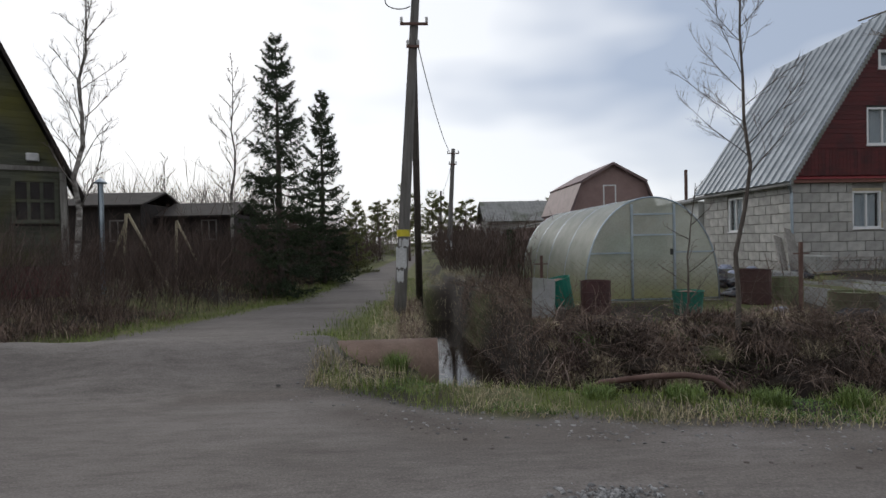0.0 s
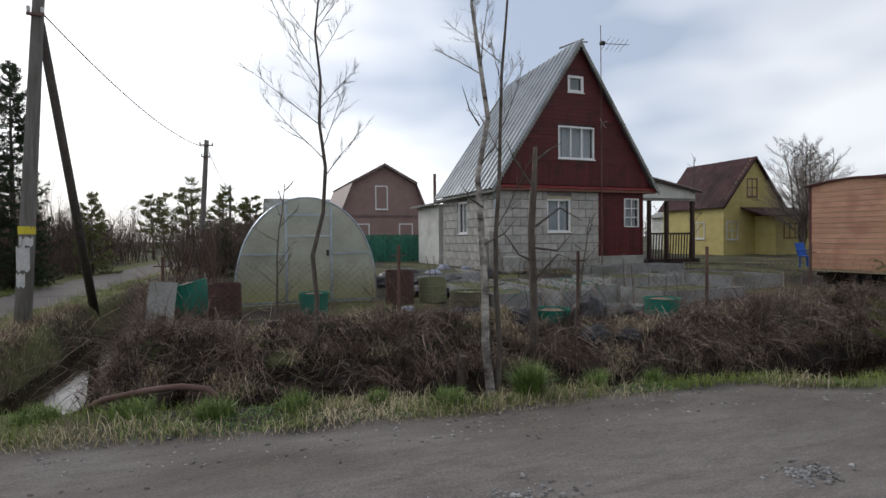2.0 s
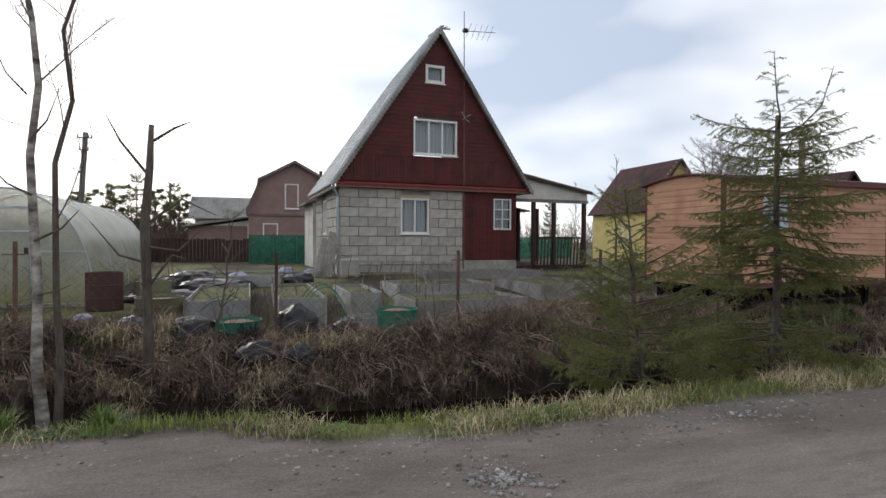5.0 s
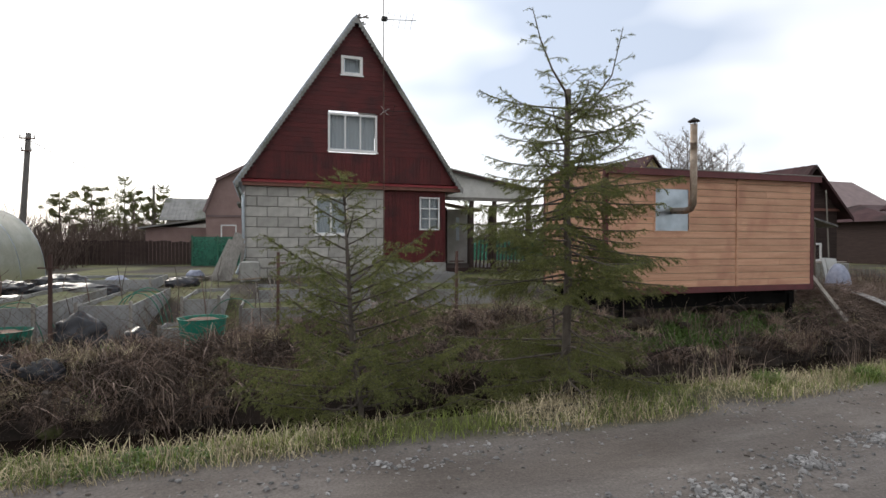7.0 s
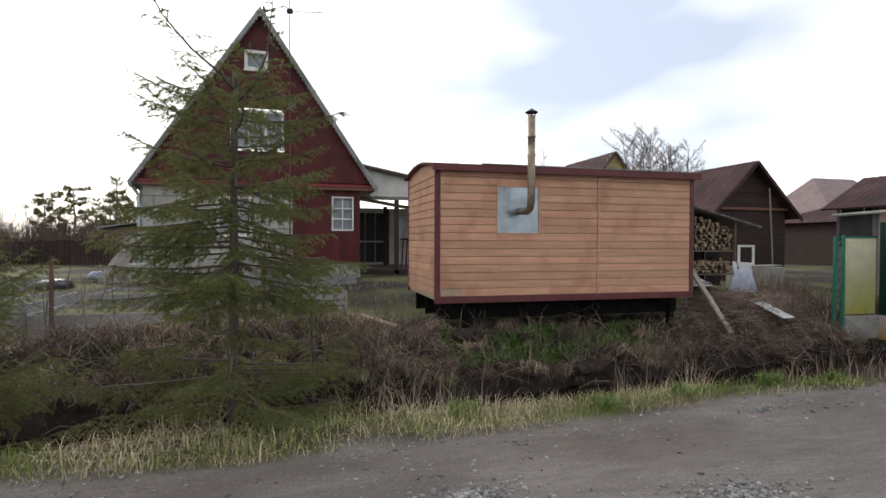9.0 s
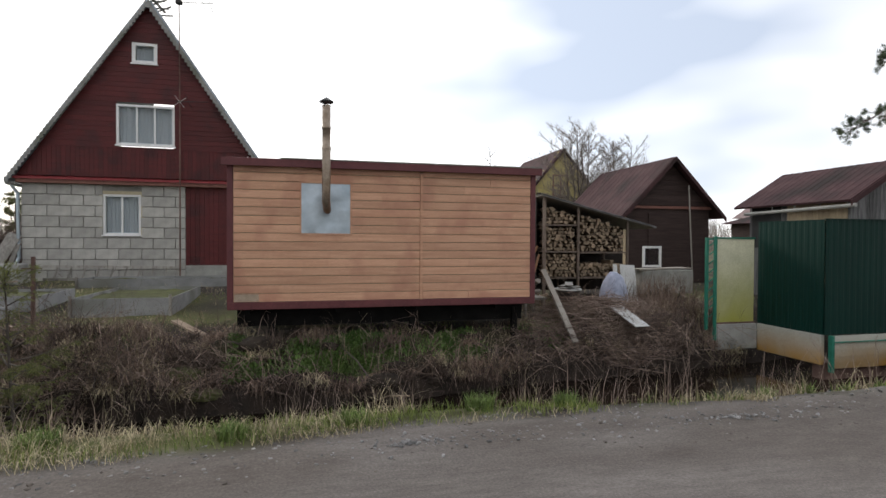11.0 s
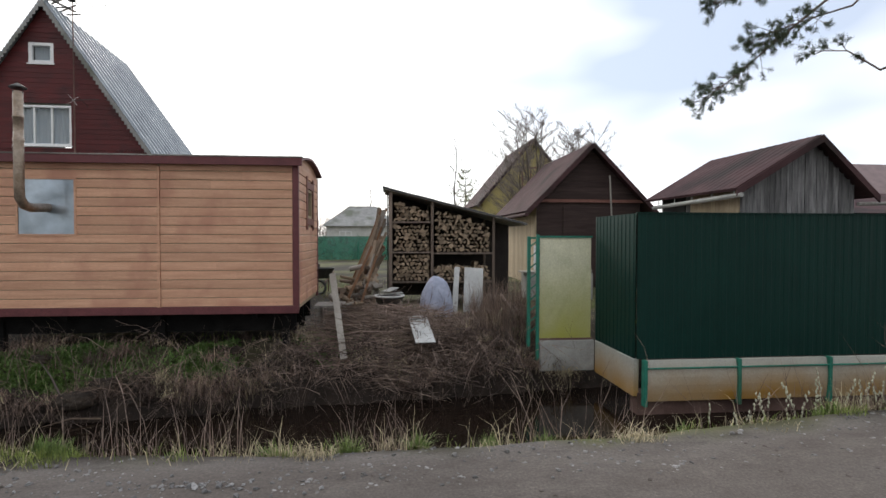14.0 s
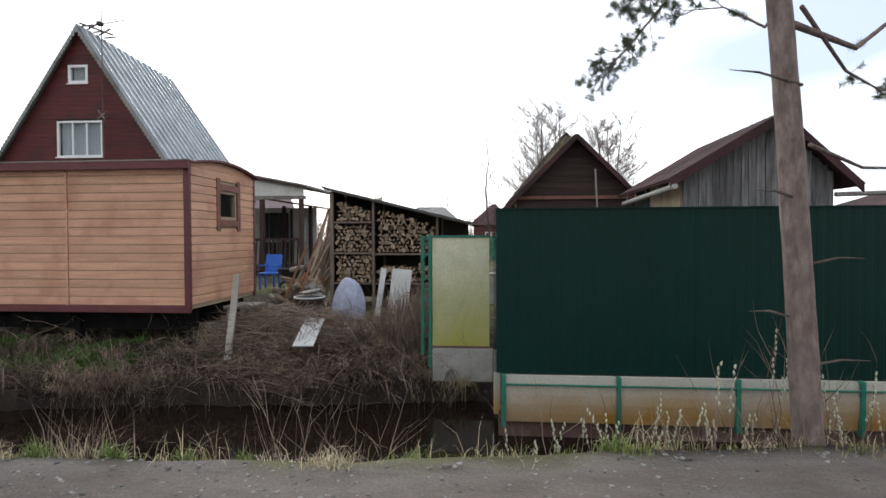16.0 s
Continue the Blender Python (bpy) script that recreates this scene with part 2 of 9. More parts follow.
BARK_GREY = mat("grey_brown_bark", (0.065, 0.054, 0.047), (0.145, 0.122, 0.105), 8, 0.9, 0.6, stretch=(2, 2, 0.6))
BARK_PINE = mat("pine_bark", (0.115, 0.088, 0.08), (0.26, 0.205, 0.185), 7, 0.9, 1.0, stretch=(2, 2, 0.7), fine=22, stain=(0.13, 0.10, 0.095), stain_scale=4)
TWIG = mat("fine_twigs", (0.10, 0.075, 0.065), (0.16, 0.125, 0.105), 4, 0.9, 0.0, island=0.35)
# paler than TWIG: haze over the distant trees is mixed into the colour
TWIG_FAR = mat("hazy_far_twigs", (0.19, 0.16, 0.14), (0.27, 0.235, 0.21), 4, 0.9, 0.0, island=0.25)
BRUSH = mat("dead_brush", (0.075, 0.052, 0.042), (0.21, 0.155, 0.122), 1.5, 0.9, 0.0, island=0.6)
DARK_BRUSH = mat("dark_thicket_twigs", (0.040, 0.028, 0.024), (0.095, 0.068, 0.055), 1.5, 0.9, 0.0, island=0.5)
THICKET = mat("brown_thicket_twigs", (0.062, 0.043, 0.037), (0.13, 0.094, 0.078), 0.7, 0.9, 0.0, island=0.5)
DRY_GRASS = mat("dry_grass", (0.29, 0.24, 0.145), (0.49, 0.42, 0.285), 1.2, 0.85, 0.0, island=0.45)
BROWN_GRASS = mat("rotten_brown_grass", (0.115, 0.078, 0.064), (0.27, 0.195, 0.152), 1.0, 0.9, 0.0, island=0.55)
GREEN_GRASS = mat("spring_grass", (0.115, 0.165, 0.032), (0.215, 0.255, 0.065), 1.2, 0.75, 0.0, island=0.4)
TUFT_GREEN = mat("lush_grass_tuft", (0.095, 0.15, 0.034), (0.19, 0.25, 0.072), 1.5, 0.7, 0.0, island=0.4)
LEAF_GREEN = mat("young_weeds", (0.055, 0.115, 0.024), (0.115, 0.19, 0.045), 1.5, 0.7, 0.0, island=0.4)
NEEDLE = mat("spruce_needles", (0.125, 0.145, 0.044), (0.21, 0.225, 0.08), 1.6, 0.7, 0.0, island=0.45)
# olive lightened so that the far trees look sunlit
NEEDLE_OLIVE = mat("sunlit_olive_needles", (0.11, 0.12, 0.045), (0.19, 0.195, 0.085), 1.0, 0.8, 0.0, island=0.45)
for _n in (NEEDLE, NEEDLE_OLIVE):
    # thin needles let some light through
    _g = _n.node_tree
    _p = _g.nodes["Principled BSDF"]
    _t = _g.nodes.new("ShaderNodeBsdfTranslucent")
    _g.links.new(_p.inputs["Base Color"].links[0].from_socket, _t.inputs["Color"])
    _m = _g.nodes.new("ShaderNodeMixShader")
    _m.inputs["Fac"].default_value = 0.42
    _g.links.new(_p.outputs[0], _m.inputs[1])
    _g.links.new(_t.outputs[0], _m.inputs[2])
    _g.links.new(_m.outputs[0], _g.nodes["Material Output"].inputs["Surface"])
NEEDLE_FAR = mat("dark_spruce_needles", (0.022, 0.036, 0.016), (0.045, 0.065, 0.028), 1.0, 0.8, 0.0, island=0.4)
NEEDLE_PINE = mat("pine_needles", (0.05, 0.075, 0.038), (0.10, 0.13, 0.07), 2, 0.7, 0.0, island=0.4)
CATKIN = mat("pale_catkins", (0.42, 0.42, 0.30), (0.56, 0.55, 0.42), 5, 0.9, 0.0)
STONE = mat("crushed_stone", (0.11, 0.105, 0.1), (0.26, 0.25, 0.245), 3, 0.9, 0.3, island=0.5)
LOG_BARK = mat("log_side_bark", (0.10, 0.07, 0.05), (0.17, 0.13, 0.10), 9, 0.9, 0.4, vary=0.3)
LOG_END = mat("cut_log_end", (0.21, 0.155, 0.105), (0.36, 0.28, 0.20), 8, 0.85, 0.3, vary=0.35, island=0.25)
TAN_PLANK = mat("weathered_plank", (0.26, 0.20, 0.15), (0.38, 0.30, 0.23), 3, 0.85, 0.3, stretch=(3, 3, 3), vary=0.25)
ORANGE_PLANK = mat("orange_brown_plank", (0.19, 0.10, 0.055), (0.28, 0.16, 0.095), 3, 0.8, 0.3, vary=0.25)
PALE_PLANK = mat("pale_grey_plank", (0.26, 0.235, 0.21), (0.38, 0.35, 0.315), 3, 0.85, 0.3, vary=0.2)
NET = sheet_mat("green_fence_net", (0.03, 0.17, 0.12), (0.06, 0.23, 0.165), 0.3, 0.35, rough=0.7)
WIRE = mat("dark_wire", (0.05, 0.05, 0.05), (0.07, 0.07, 0.07), 3, 0.6, 0.0)
TARP = mat("dark_roofing_felt", (0.022, 0.021, 0.023), (0.05, 0.046, 0.046), 4, 0.3, 0.5, fine=10)
SIGN_YELLOW = mat("yellow_plate", (0.60, 0.50, 0.03), (0.68, 0.58, 0.06), 3, 0.5, 0.0)
PAPER = mat("torn_paper", (0.45, 0.45, 0.46), (0.62, 0.62, 0.62), 8, 0.8, 0.1)
BLUE = mat("blue_plastic", (0.02, 0.10, 0.45), (0.03, 0.14, 0.55), 3, 0.4, 0.0)
CERAMIC = mat("white_insulator", (0.6, 0.6, 0.6), (0.7, 0.7, 0.7), 3, 0.3, 0.0)
MOSS = mat("moss_bed_soil", (0.05, 0.05, 0.025), (0.11, 0.12, 0.045), 2, 0.95, 0.4)

GLASS = bpy.data.materials.new("window_glass")
GLASS.use_nodes = True
_g = GLASS.node_tree
_p = _g.nodes["Principled BSDF"]
_p.inputs["Base Color"].default_value = (0.02, 0.025, 0.03, 1)
_p.inputs["Roughness"].default_value = 0.03
_p.inputs["Specular IOR Level"].default_value = 0.6
_t = _g.nodes.new("ShaderNodeBsdfTransparent")
_m = _g.nodes.new("ShaderNodeMixShader")
_m.inputs["Fac"].default_value = 0.80
_g.links.new(_p.outputs[0], _m.inputs[1])
_g.links.new(_t.outputs[0], _m.inputs[2])
_g.links.new(_m.outputs[0], _g.nodes["Material Output"].inputs["Surface"])

WATER = bpy.data.materials.new("ditch_water")
WATER.use_nodes = True
_g = WATER.node_tree
_p = _g.nodes["Principled BSDF"]
_p.inputs["Base Color"].default_value = (0.012, 0.008, 0.006, 1)
_p.inputs["Roughness"].default_value = 0.06
_p.inputs["IOR"].default_value = 1.33
_n = _g.nodes.new("ShaderNodeTexNoise")
_n.inputs["Scale"].default_value = 7.0
_b = _g.nodes.new("ShaderNodeBump")
_b.inputs["Strength"].default_value, _b.inputs["Distance"].default_value = 0.05, 0.01
_g.links.new(_n.outputs["Fac"], _b.inputs["Height"])
_g.links.new(_b.outputs[0], _p.inputs["Normal"])


# ---- building blocks ----
class Mesh:
    """Collects vertices and faces of one mesh."""

    def __init__(self):
        self.v, self.f = [], []

    def add(self, verts, faces):
        n = len(self.v)
        self.v.extend([tuple(p) for p in verts])
        self.f.extend([tuple(i + n for i in f) for f in faces])
        return self

    def box(self, x0, x1, y0, y1, z0, z1):
        return self.add([(x, y, z) for x in (x0, x1) for y in (y0, y1) for z in (z0, z1)],
                        [(0, 1, 3, 2), (4, 6, 7, 5), (0, 4, 5, 1), (2, 3, 7, 6), (0, 2, 6, 4), (1, 5, 7, 3)])

    def chamfer(self, x0, x1, y0, y1, z0, z1, c=0.01):
        """A box with all twelve edges cut."""
        vs, fs = [], []
        lo, hi = (x0, y0, z0), (x1, y1, z1)
        idx = {}
        for s in [(a, b, d) for a in (0, 1) for b in (0, 1) for d in (0, 1)]:
            for ax in range(3):
                p = []
                for k in range(3):
                    e = (lo, hi)[s[k]][k]
                    p.append(e if k == ax else e + (c if s[k] == 0 else -c))
                idx[(s, ax)] = len(vs)
                vs.append(p)
        for ax in range(3):
            u, w = (ax + 1) % 3, (ax + 2) % 3
            for side in (0, 1):
                q = []
                for a, b in ((0, 0), (1, 0), (1, 1), (0, 1)):
                    s = [0, 0, 0]
                    s[ax], s[u], s[w] = side, a, b
                    q.append(idx[(tuple(s), ax)])
                fs.append(q if side else q[::-1])
            for a in (0, 1):
                for b in (0, 1):
                    s0, s1 = [0, 0, 0], [0, 0, 0]
                    s0[u], s0[w], s1[u], s1[w], s1[ax] = a, b, a, b, 1
                    fs.append([idx[(tuple(s0), u)], idx[(tuple(s1), u)], idx[(tuple(s1), w)], idx[(tuple(s0), w)]])
        for s in [(a, b, d) for a in (0, 1) for b in (0, 1) for d in (0, 1)]:
            fs.append([idx[(s, 0)], idx[(s, 1)], idx[(s, 2)]])
        return self.add(vs, fs)

    def prism(self, poly, a0, a1, axis="y"):
        """A polygon in the plane across the axis, pushed along it from a0 to a1."""
        n = len(poly)
        put = {"y": lambda u, w, a: (u, a, w), "x": lambda u, w, a: (a, u, w), "z": lambda u, w, a: (u, w, a)}[axis]
        vs = [put(u, w, a0) for u, w in poly] + [put(u, w, a1) for u, w in poly]
        fs = [tuple(range(n)), tuple(range(2 * n - 1, n - 1, -1))] + [(i, i + n, (i + 1) % n + n, (i + 1) % n) for i in range(n)]
        return self.add(vs, fs)

    def tube(self, pts, radii, n=6, cap=True):
        """A round bar along points."""
        pts = [Vector(p) for p in pts]
        if not hasattr(radii, "__len__"):
            radii = [radii] * len(pts)
        vs, fs = [], []
        d = (pts[1] - pts[0]).normalized()
        u = d.orthogonal().normalized()
        for i, p in enumerate(pts):
            if 0 < i:
                d = (pts[min(i + 1, len(pts) - 1)] - pts[i - 1]).normalized()
            u = (u - d * u.dot(d)).normalized()
            w = d.cross(u)
            for k in range(n):
                a = 2 * math.pi * k / n
                vs.append(p + (u * math.cos(a) + w * math.sin(a)) * radii[i])
        for i in range(len(pts) - 1):
            for k in range(n):
                fs.append((i * n + k, i * n + (k + 1) % n, (i + 1) * n + (k + 1) % n, (i + 1) * n + k))
        if cap:
            fs.append(tuple(range(n - 1, -1, -1)))
            fs.append(tuple((len(pts) - 1) * n + k for k in range(n)))
        return self.add(vs, fs)

    def bar(self, a, b, w, t, up=(0, 0, 1)):
        """A straight board from a to b, w wide and t thick."""
        a, b = Vector(a), Vector(b)
        d = (b - a).normalized()
        up = Vector(up)
        s = d.cross(up)
        s = s.normalized() if s.length > 1e-4 else d.orthogonal().normalized()
        q = s.cross(d)
        vs = [p + s * (w / 2 * i) + q * (t / 2 * j) for p in (a, b) for i, j in ((-1, -1), (1, -1), (1, 1), (-1, 1))]
        return self.add(vs, [(0, 1, 2, 3), (7, 6, 5, 4), (0, 4, 5, 1), (1, 5, 6, 2), (2, 6, 7, 3), (3, 7, 4, 0)])

    def lathe(self, prof, centre, n=18):
        """A profile of (radius, height) turned about a vertical axis."""
        cx, cy, cz = centre
        vs = [(cx + r * math.cos(2 * math.pi * k / n), cy + r * math.sin(2 * math.pi * k / n), cz + h) for r, h in prof for k in range(n)]
        fs = [(i * n + k, i * n + (k + 1) % n, (i + 1) * n + (k + 1) % n, (i + 1) * n + k) for i in range(len(prof) - 1) for k in range(n)]
        return self.add(vs, fs)

    def data(self, name, material, smooth=False):
        me = bpy.data.meshes.new(name)
        me.from_pydata(self.v, [], self.f)
        me.materials.append(material)
        if smooth:
            me.shade_smooth()
        me.update()
        return me


def thing(name, at, label, category, group="", kind=""):
    ob = new(name)
    ob.location = at
    ob.empty_display_size = 0.1
    return tagged(ob, label, category, group, kind)


def hang(ob, parent):
    """Makes ob, which is built in world places, a part of parent."""
    ob.parent = parent
    m = Matrix.Translation(parent.location) if parent.type == "EMPTY" else parent.matrix_basis.copy()
    p = parent.parent
    if p is not None:
        m = Matrix.Identity(4)
    ob.matrix_parent_inverse = m.inverted()
    return ob


def part(name, mesh, material, parent=None, label="", smooth=False):
    ob = new(name, mesh.data(name, material, smooth))
    if parent is not None:
        hang(ob, parent)
    if label:
        ob["label"] = label
    return ob


def single(name, mesh, material, label, category, group="", kind="", smooth=False):
    return tagged(new(name, mesh.data(name, material, smooth)), label, category, group, kind)


def piece(name, data, m, parent):
    """One of many alike pieces on shared mesh data, at the pose m."""
    ob = new(name, data)
    hang(ob, parent)
    ob.matrix_basis = m
    return ob


def holed(mesh, axis, p0, p1, a0, a1, z0, z1, holes):
    """A wall between p0 and p1 on its axis, from a0 to a1 along it, with openings (a0, a1, z0, z1) through it."""
    cuts_a = sorted({a0, a1, *[h[0] for h in holes], *[h[1] for h in holes]})
    cuts_z = sorted({z0, z1, *[h[2] for h in holes], *[h[3] for h in holes]})
    na, nz = len(cuts_a), len(cuts_z)

    def solid(i, k):
        if not (0 <= i < na - 1 and 0 <= k < nz - 1):
            return False
        ca, cz = (cuts_a[i] + cuts_a[i + 1]) / 2, (cuts_z[k] + cuts_z[k + 1]) / 2
        return not any(h[0] < ca < h[1] and h[2] < cz < h[3] for h in holes)
    vs = [(a, p, z) if axis == "y" else (p, a, z) for p in (p0, p1) for a in cuts_a for z in cuts_z]
    n = na * nz
    fs = []
    for i in range(na - 1):
        for k in range(nz - 1):
            if not solid(i, k):
                continue
            c = (i * nz + k, (i + 1) * nz + k, (i + 1) * nz + k + 1, i * nz + k + 1)
            fs += [c, tuple(n + q for q in reversed(c))]
            for (u, w), (di, dk) in (((0, 1), (0, -1)), ((1, 2), (1, 0)), ((2, 3), (0, 1)), ((3, 0), (-1, 0))):
                if not solid(i + di, k + dk):
                    fs.append((c[w], c[u], n + c[u], n + c[w]))
    return mesh.add(vs, fs)


def window(parent, axis, p, out, a0, a1, z0, z1, cols=1, rows=1, fw=0.05, frame_mat=WHITE, curtain=True, sill=True, name="window"):
    """A glazed window in a wall: frame, mullions, panes, sill and curtain. p: its outer face; out: -1 or 1, the way it faces."""
    def bx(m, b0, b1, d0, d1, c0, c1):
        q0, q1 = sorted((p + out * d0, p + out * d1))
        if axis == "y":
            m.box(b0, b1, q0, q1, c0, c1)
        else:
            m.box(q0, q1, b0, b1, c0, c1)
    m = Mesh()
    ring = []
    for d in (-0.07, 0.015):
        for b0, b1, c0, c1 in ((a0, a1, z0, z1), (a0 + fw, a1 - fw, z0 + fw, z1 - fw)):
            for a, z in ((b0, c0), (b1, c0), (b1, c1), (b0, c1)):
                q = p + out * d
                ring.append((a, q, z) if axis == "y" else (q, a, z))
    faces = []
    for i in range(4):
        k = (i + 1) % 4
        faces += [(i, k, k + 4, i + 4), (i + 8, i + 12, k + 12, k + 8), (i, i + 8, k + 8, k), (i + 4, k + 4, k + 12, i + 12)]
    m.add(ring, faces)
    w = part(name, m, frame_mat, parent)
    wa, wz = (a1 - a0 - 2 * fw) / cols, (z1 - z0 - 2 * fw) / rows
    mw = fw * 0.4
    for i in range(1, cols):
        b = Mesh()
        bx(b, a0 + fw + i * wa - mw, a0 + fw + i * wa + mw, -0.06, 0.01, z0 + fw, z1 - fw)
        part("mullion", b, frame_mat, w)
    for i in range(1, rows):
        for k in range(cols):
            b = Mesh()
            bx(b, a0 + fw + k * wa + (mw if k else 0), a0 + fw + (k + 1) * wa - (mw if k < cols - 1 else 0), -0.055, 0.008, z0 + fw + i * wz - mw, z0 + fw + i * wz + mw)
            part("glazing_bar", b, frame_mat, w)
    for i in range(cols):
        for k in range(rows):
            g = Mesh()
            bx(g, a0 + fw + i * wa + mw * 0.8, a0 + fw + (i + 1) * wa - mw * 0.8, -0.032, -0.024, z0 + fw + k * wz + mw * 0.8, z0 + fw + (k + 1) * wz - mw * 0.8)
            pane = part("pane", g, GLASS, w)
            pane.visible_shadow = False
    if curtain:
        c = Mesh()
        n = 40
        vs = []
        for i in range(n + 1):
            a = a0 + fw + (a1 - a0 - 2 * fw) * i / n
            d = p - out * (0.14 + 0.02 * math.sin(i * 1.9) + 0.012 * math.sin(i * 0.7))
            for z in (z0 + fw * 0.5, z1 - fw * 0.5):
                vs.append((a, d, z) if axis == "y" else (d, a, z))
        c.add(vs, [(2 * i, 2 * i + 1, 2 * i + 3, 2 * i + 2) for i in range(n)])
        part("curtain", c, CURTAIN, w, "pale gathered curtain", smooth=True)
    if sill:
        s = Mesh()
        bx(s, a0 - 0.03, a1 + 0.03, 0.016, 0.06, z0 - 0.03, z0 + 0.005)
        part("sill", s, frame_mat, w)
    return w


# ---- ground ----
def lerp(tab, x):
    return float(np.interp(x, [t[0] for t in tab], [t[1] for t in tab]))


EDGE = [(-12, 6.6), (-1.5, 6.4), (-0.3, 5.42), (1.2, 5.0), (3, 4.62), (5, 4.45), (8, 4.25), (9, 3.68), (10, 3.4), (12, 3.5), (15, 3.42), (17.3, 3.6), (19.6, 3.95), (23, 3.93), (26.8, 4.03), (28.5, 4.4), (30, 4.6), (60, 4.7)]
LIP = [(-2, 6.9), (0.4, 6.2), (3.2, 5.5), (5.3, 4.9), (7, 4.75), (8.5, 4.5), (9.5, 4.0), (12, 4.0), (14, 4.1), (16, 4.25), (18.4, 4.3), (20, 4.4), (23, 4.1), (26, 4.2), (30, 4.9), (60, 5.0)]
FOOT = [(0, 8.0), (2, 7.05), (5, 6.8), (8, 6.85), (10, 6.5), (12, 6.5), (15, 6.85), (18, 6.8), (21, 7.15), (23, 7.55), (24.5, 7.6), (26.2, 7.9), (28, 8.2), (60, 8.2)]
WATER_Z = -0.7


def smooth(a, b, x):
    t = min(1.0, max(0.0, (x - a) / (b - a)))
    return t * t * (3 - 2 * t)


def side_mid(y):
    return lerp([(6, -4.6), (10, -4.0), (16, -2.45), (26, -2.15), (40, -1.6), (80, 0.5), (200, 8)], y)


def side_half(y):
    return lerp([(5, 4.0), (7, 3.1), (9, 2.0), (11, 1.75), (16, 1.2), (30, 1.0), (60, 1.0)], y)


def garden(x, y):
    return 0.16 + 0.30 * smooth(8.0, 16.0, y) + 0.05 * smooth(2, 4, x) * (1 - smooth(6, 7.5, x)) - 0.20 * smooth(6.8, 8.5, x) * (1 - smooth(11, 12.5, x)) * (1 - smooth(9.5, 12.5, y)) - 0.16 * smooth(16, 18, x) * (1 - smooth(22.3, 23.4, x)) * (1 - smooth(10, 12, y))


def height(x, y):
    """The height of the ground."""
    rough = 0.03 * noise.noise((x * 0.9, y * 0.9, 0)) + 0.012 * noise.noise((x * 4, y * 4, 3))
    e, l = lerp(EDGE, x), lerp(LIP, x)
    if y < l and y < e:
        rut = -0.025 * math.exp(-((y - 2.9) / 0.35) ** 2) + 0.015 * math.exp(-((y - 3.5) / 0.3) ** 2) - 0.02 * math.exp(-((y - 1.2) / 0.35) ** 2)
        z = rut + 0.22 * rough
    else:
        z = 0.02 + rough
    east = smooth(-0.5, -0.02, x)
    foot = lerp(FOOT, x)
    if y > l - 0.3 and x > -1.1:
        deep = WATER_Z - 0.35
        near = smooth(l - 0.15, l + 0.75, y)
        foot += 0.22 * noise.noise((x * 1.3, 0, 5)) + 0.10 * noise.noise((x * 3.7, 0, 6))
        up = 0.52 * smooth(foot - 0.1, foot + 0.2, y + 0.05 * noise.noise((x * 7, y * 7, 2))) + 0.48 * smooth(foot + 0.05, foot + 1.25, y)
        bank = garden(x, y) + (0.20 * noise.noise((x * 1.1, y * 1.1, 7)) + 0.18 * noise.noise((x * 2.7, y * 2.7, 8)) + 0.09 * noise.noise((x * 6, y * 6, 9))) * (1 - smooth(8, 9.5, y)) * (1 - 0.6 * smooth(17, 18, x) * (1 - smooth(22, 23, x)))
        prof = (0.02 + rough) * (1 - near) + deep * near
        prof = prof * (1 - up) + (bank + rough) * up
        # the side ditch that runs up along the side road
        if y < 20:
            w = 0.92 - 0.38 * smooth(9, 16, y)
            cx = 0.42 - 0.22 * smooth(8, 14, y)
            d = abs(x - cx)
            cut = (1 - smooth(w * 0.55, w * 1.35, d)) * (1 - smooth(15.5, 18.5, y)) * smooth(l, l + 0.8, y)
            prof = prof * (1 - cut) + min(prof, WATER_Z - 0.25) * cut
        z = z * (1 - east) + prof * east
        if x < 0.6 and y > 9:
            z = z * 0.4 + 0.6 * min(z, 0.05)
    if x <= -0.5:
        hump = 0.37 * math.exp(-((y - 7.68) / 0.8) ** 2)
        z += hump * smooth(-7.6, -6.5, x) * (1 - smooth(-1.7, -1.0, x))
        m, h = side_mid(y), side_half(y)
        if x < m - h and y > 8.2:
            z += 0.35 * smooth(0.2, 3.0, (m - h) - x) * smooth(8.2, 10, y)
    if y > 17:
        z = z * (1 - smooth(60, 90, y)) + 0.1 * smooth(60, 90, y)
    return z


def kind_of(x, y):
    """How far the ground is road, and how far green, from 0 to 1."""
    e, l = lerp(EDGE, x), lerp(LIP, x)
    wob = 0.18 * noise.noise((x * 1.5, y * 1.5, 11))
    road = 1 - smooth(e - 0.12, e + 0.18, y + wob)
    if -14 < x < 2 and y > 4:
        m, h = side_mid(y), side_half(y)
        road = max(road, 1 - smooth(h - 0.15, h + 0.25, abs(x - m) + wob))
    if y < -5.5:
        road *= 1 - smooth(5.5, 6.5, -y)
    g = smooth(-0.1, 0.45, noise.noise((x * 0.55, y * 0.55, 21)) + 0.15)
    green = 0.75 * g
    if x < 2 and y > 8:
        m, h = side_mid(y), side_half(y)
        green = max(green, (1 - smooth(h + 0.5, h + 1.7, abs(x - m))) * 0.9)
    if l + 0.3 < y < 9.5 and x > 0.4:
        green *= 0.25 * smooth(lerp(FOOT, x) + 0.3, lerp(FOOT, x) + 0.9, y)
    return road, green


def axis(spans):
    out = []
    for a, b, s in spans:
        out.extend(np.arange(a, b, s).tolist())
    return out


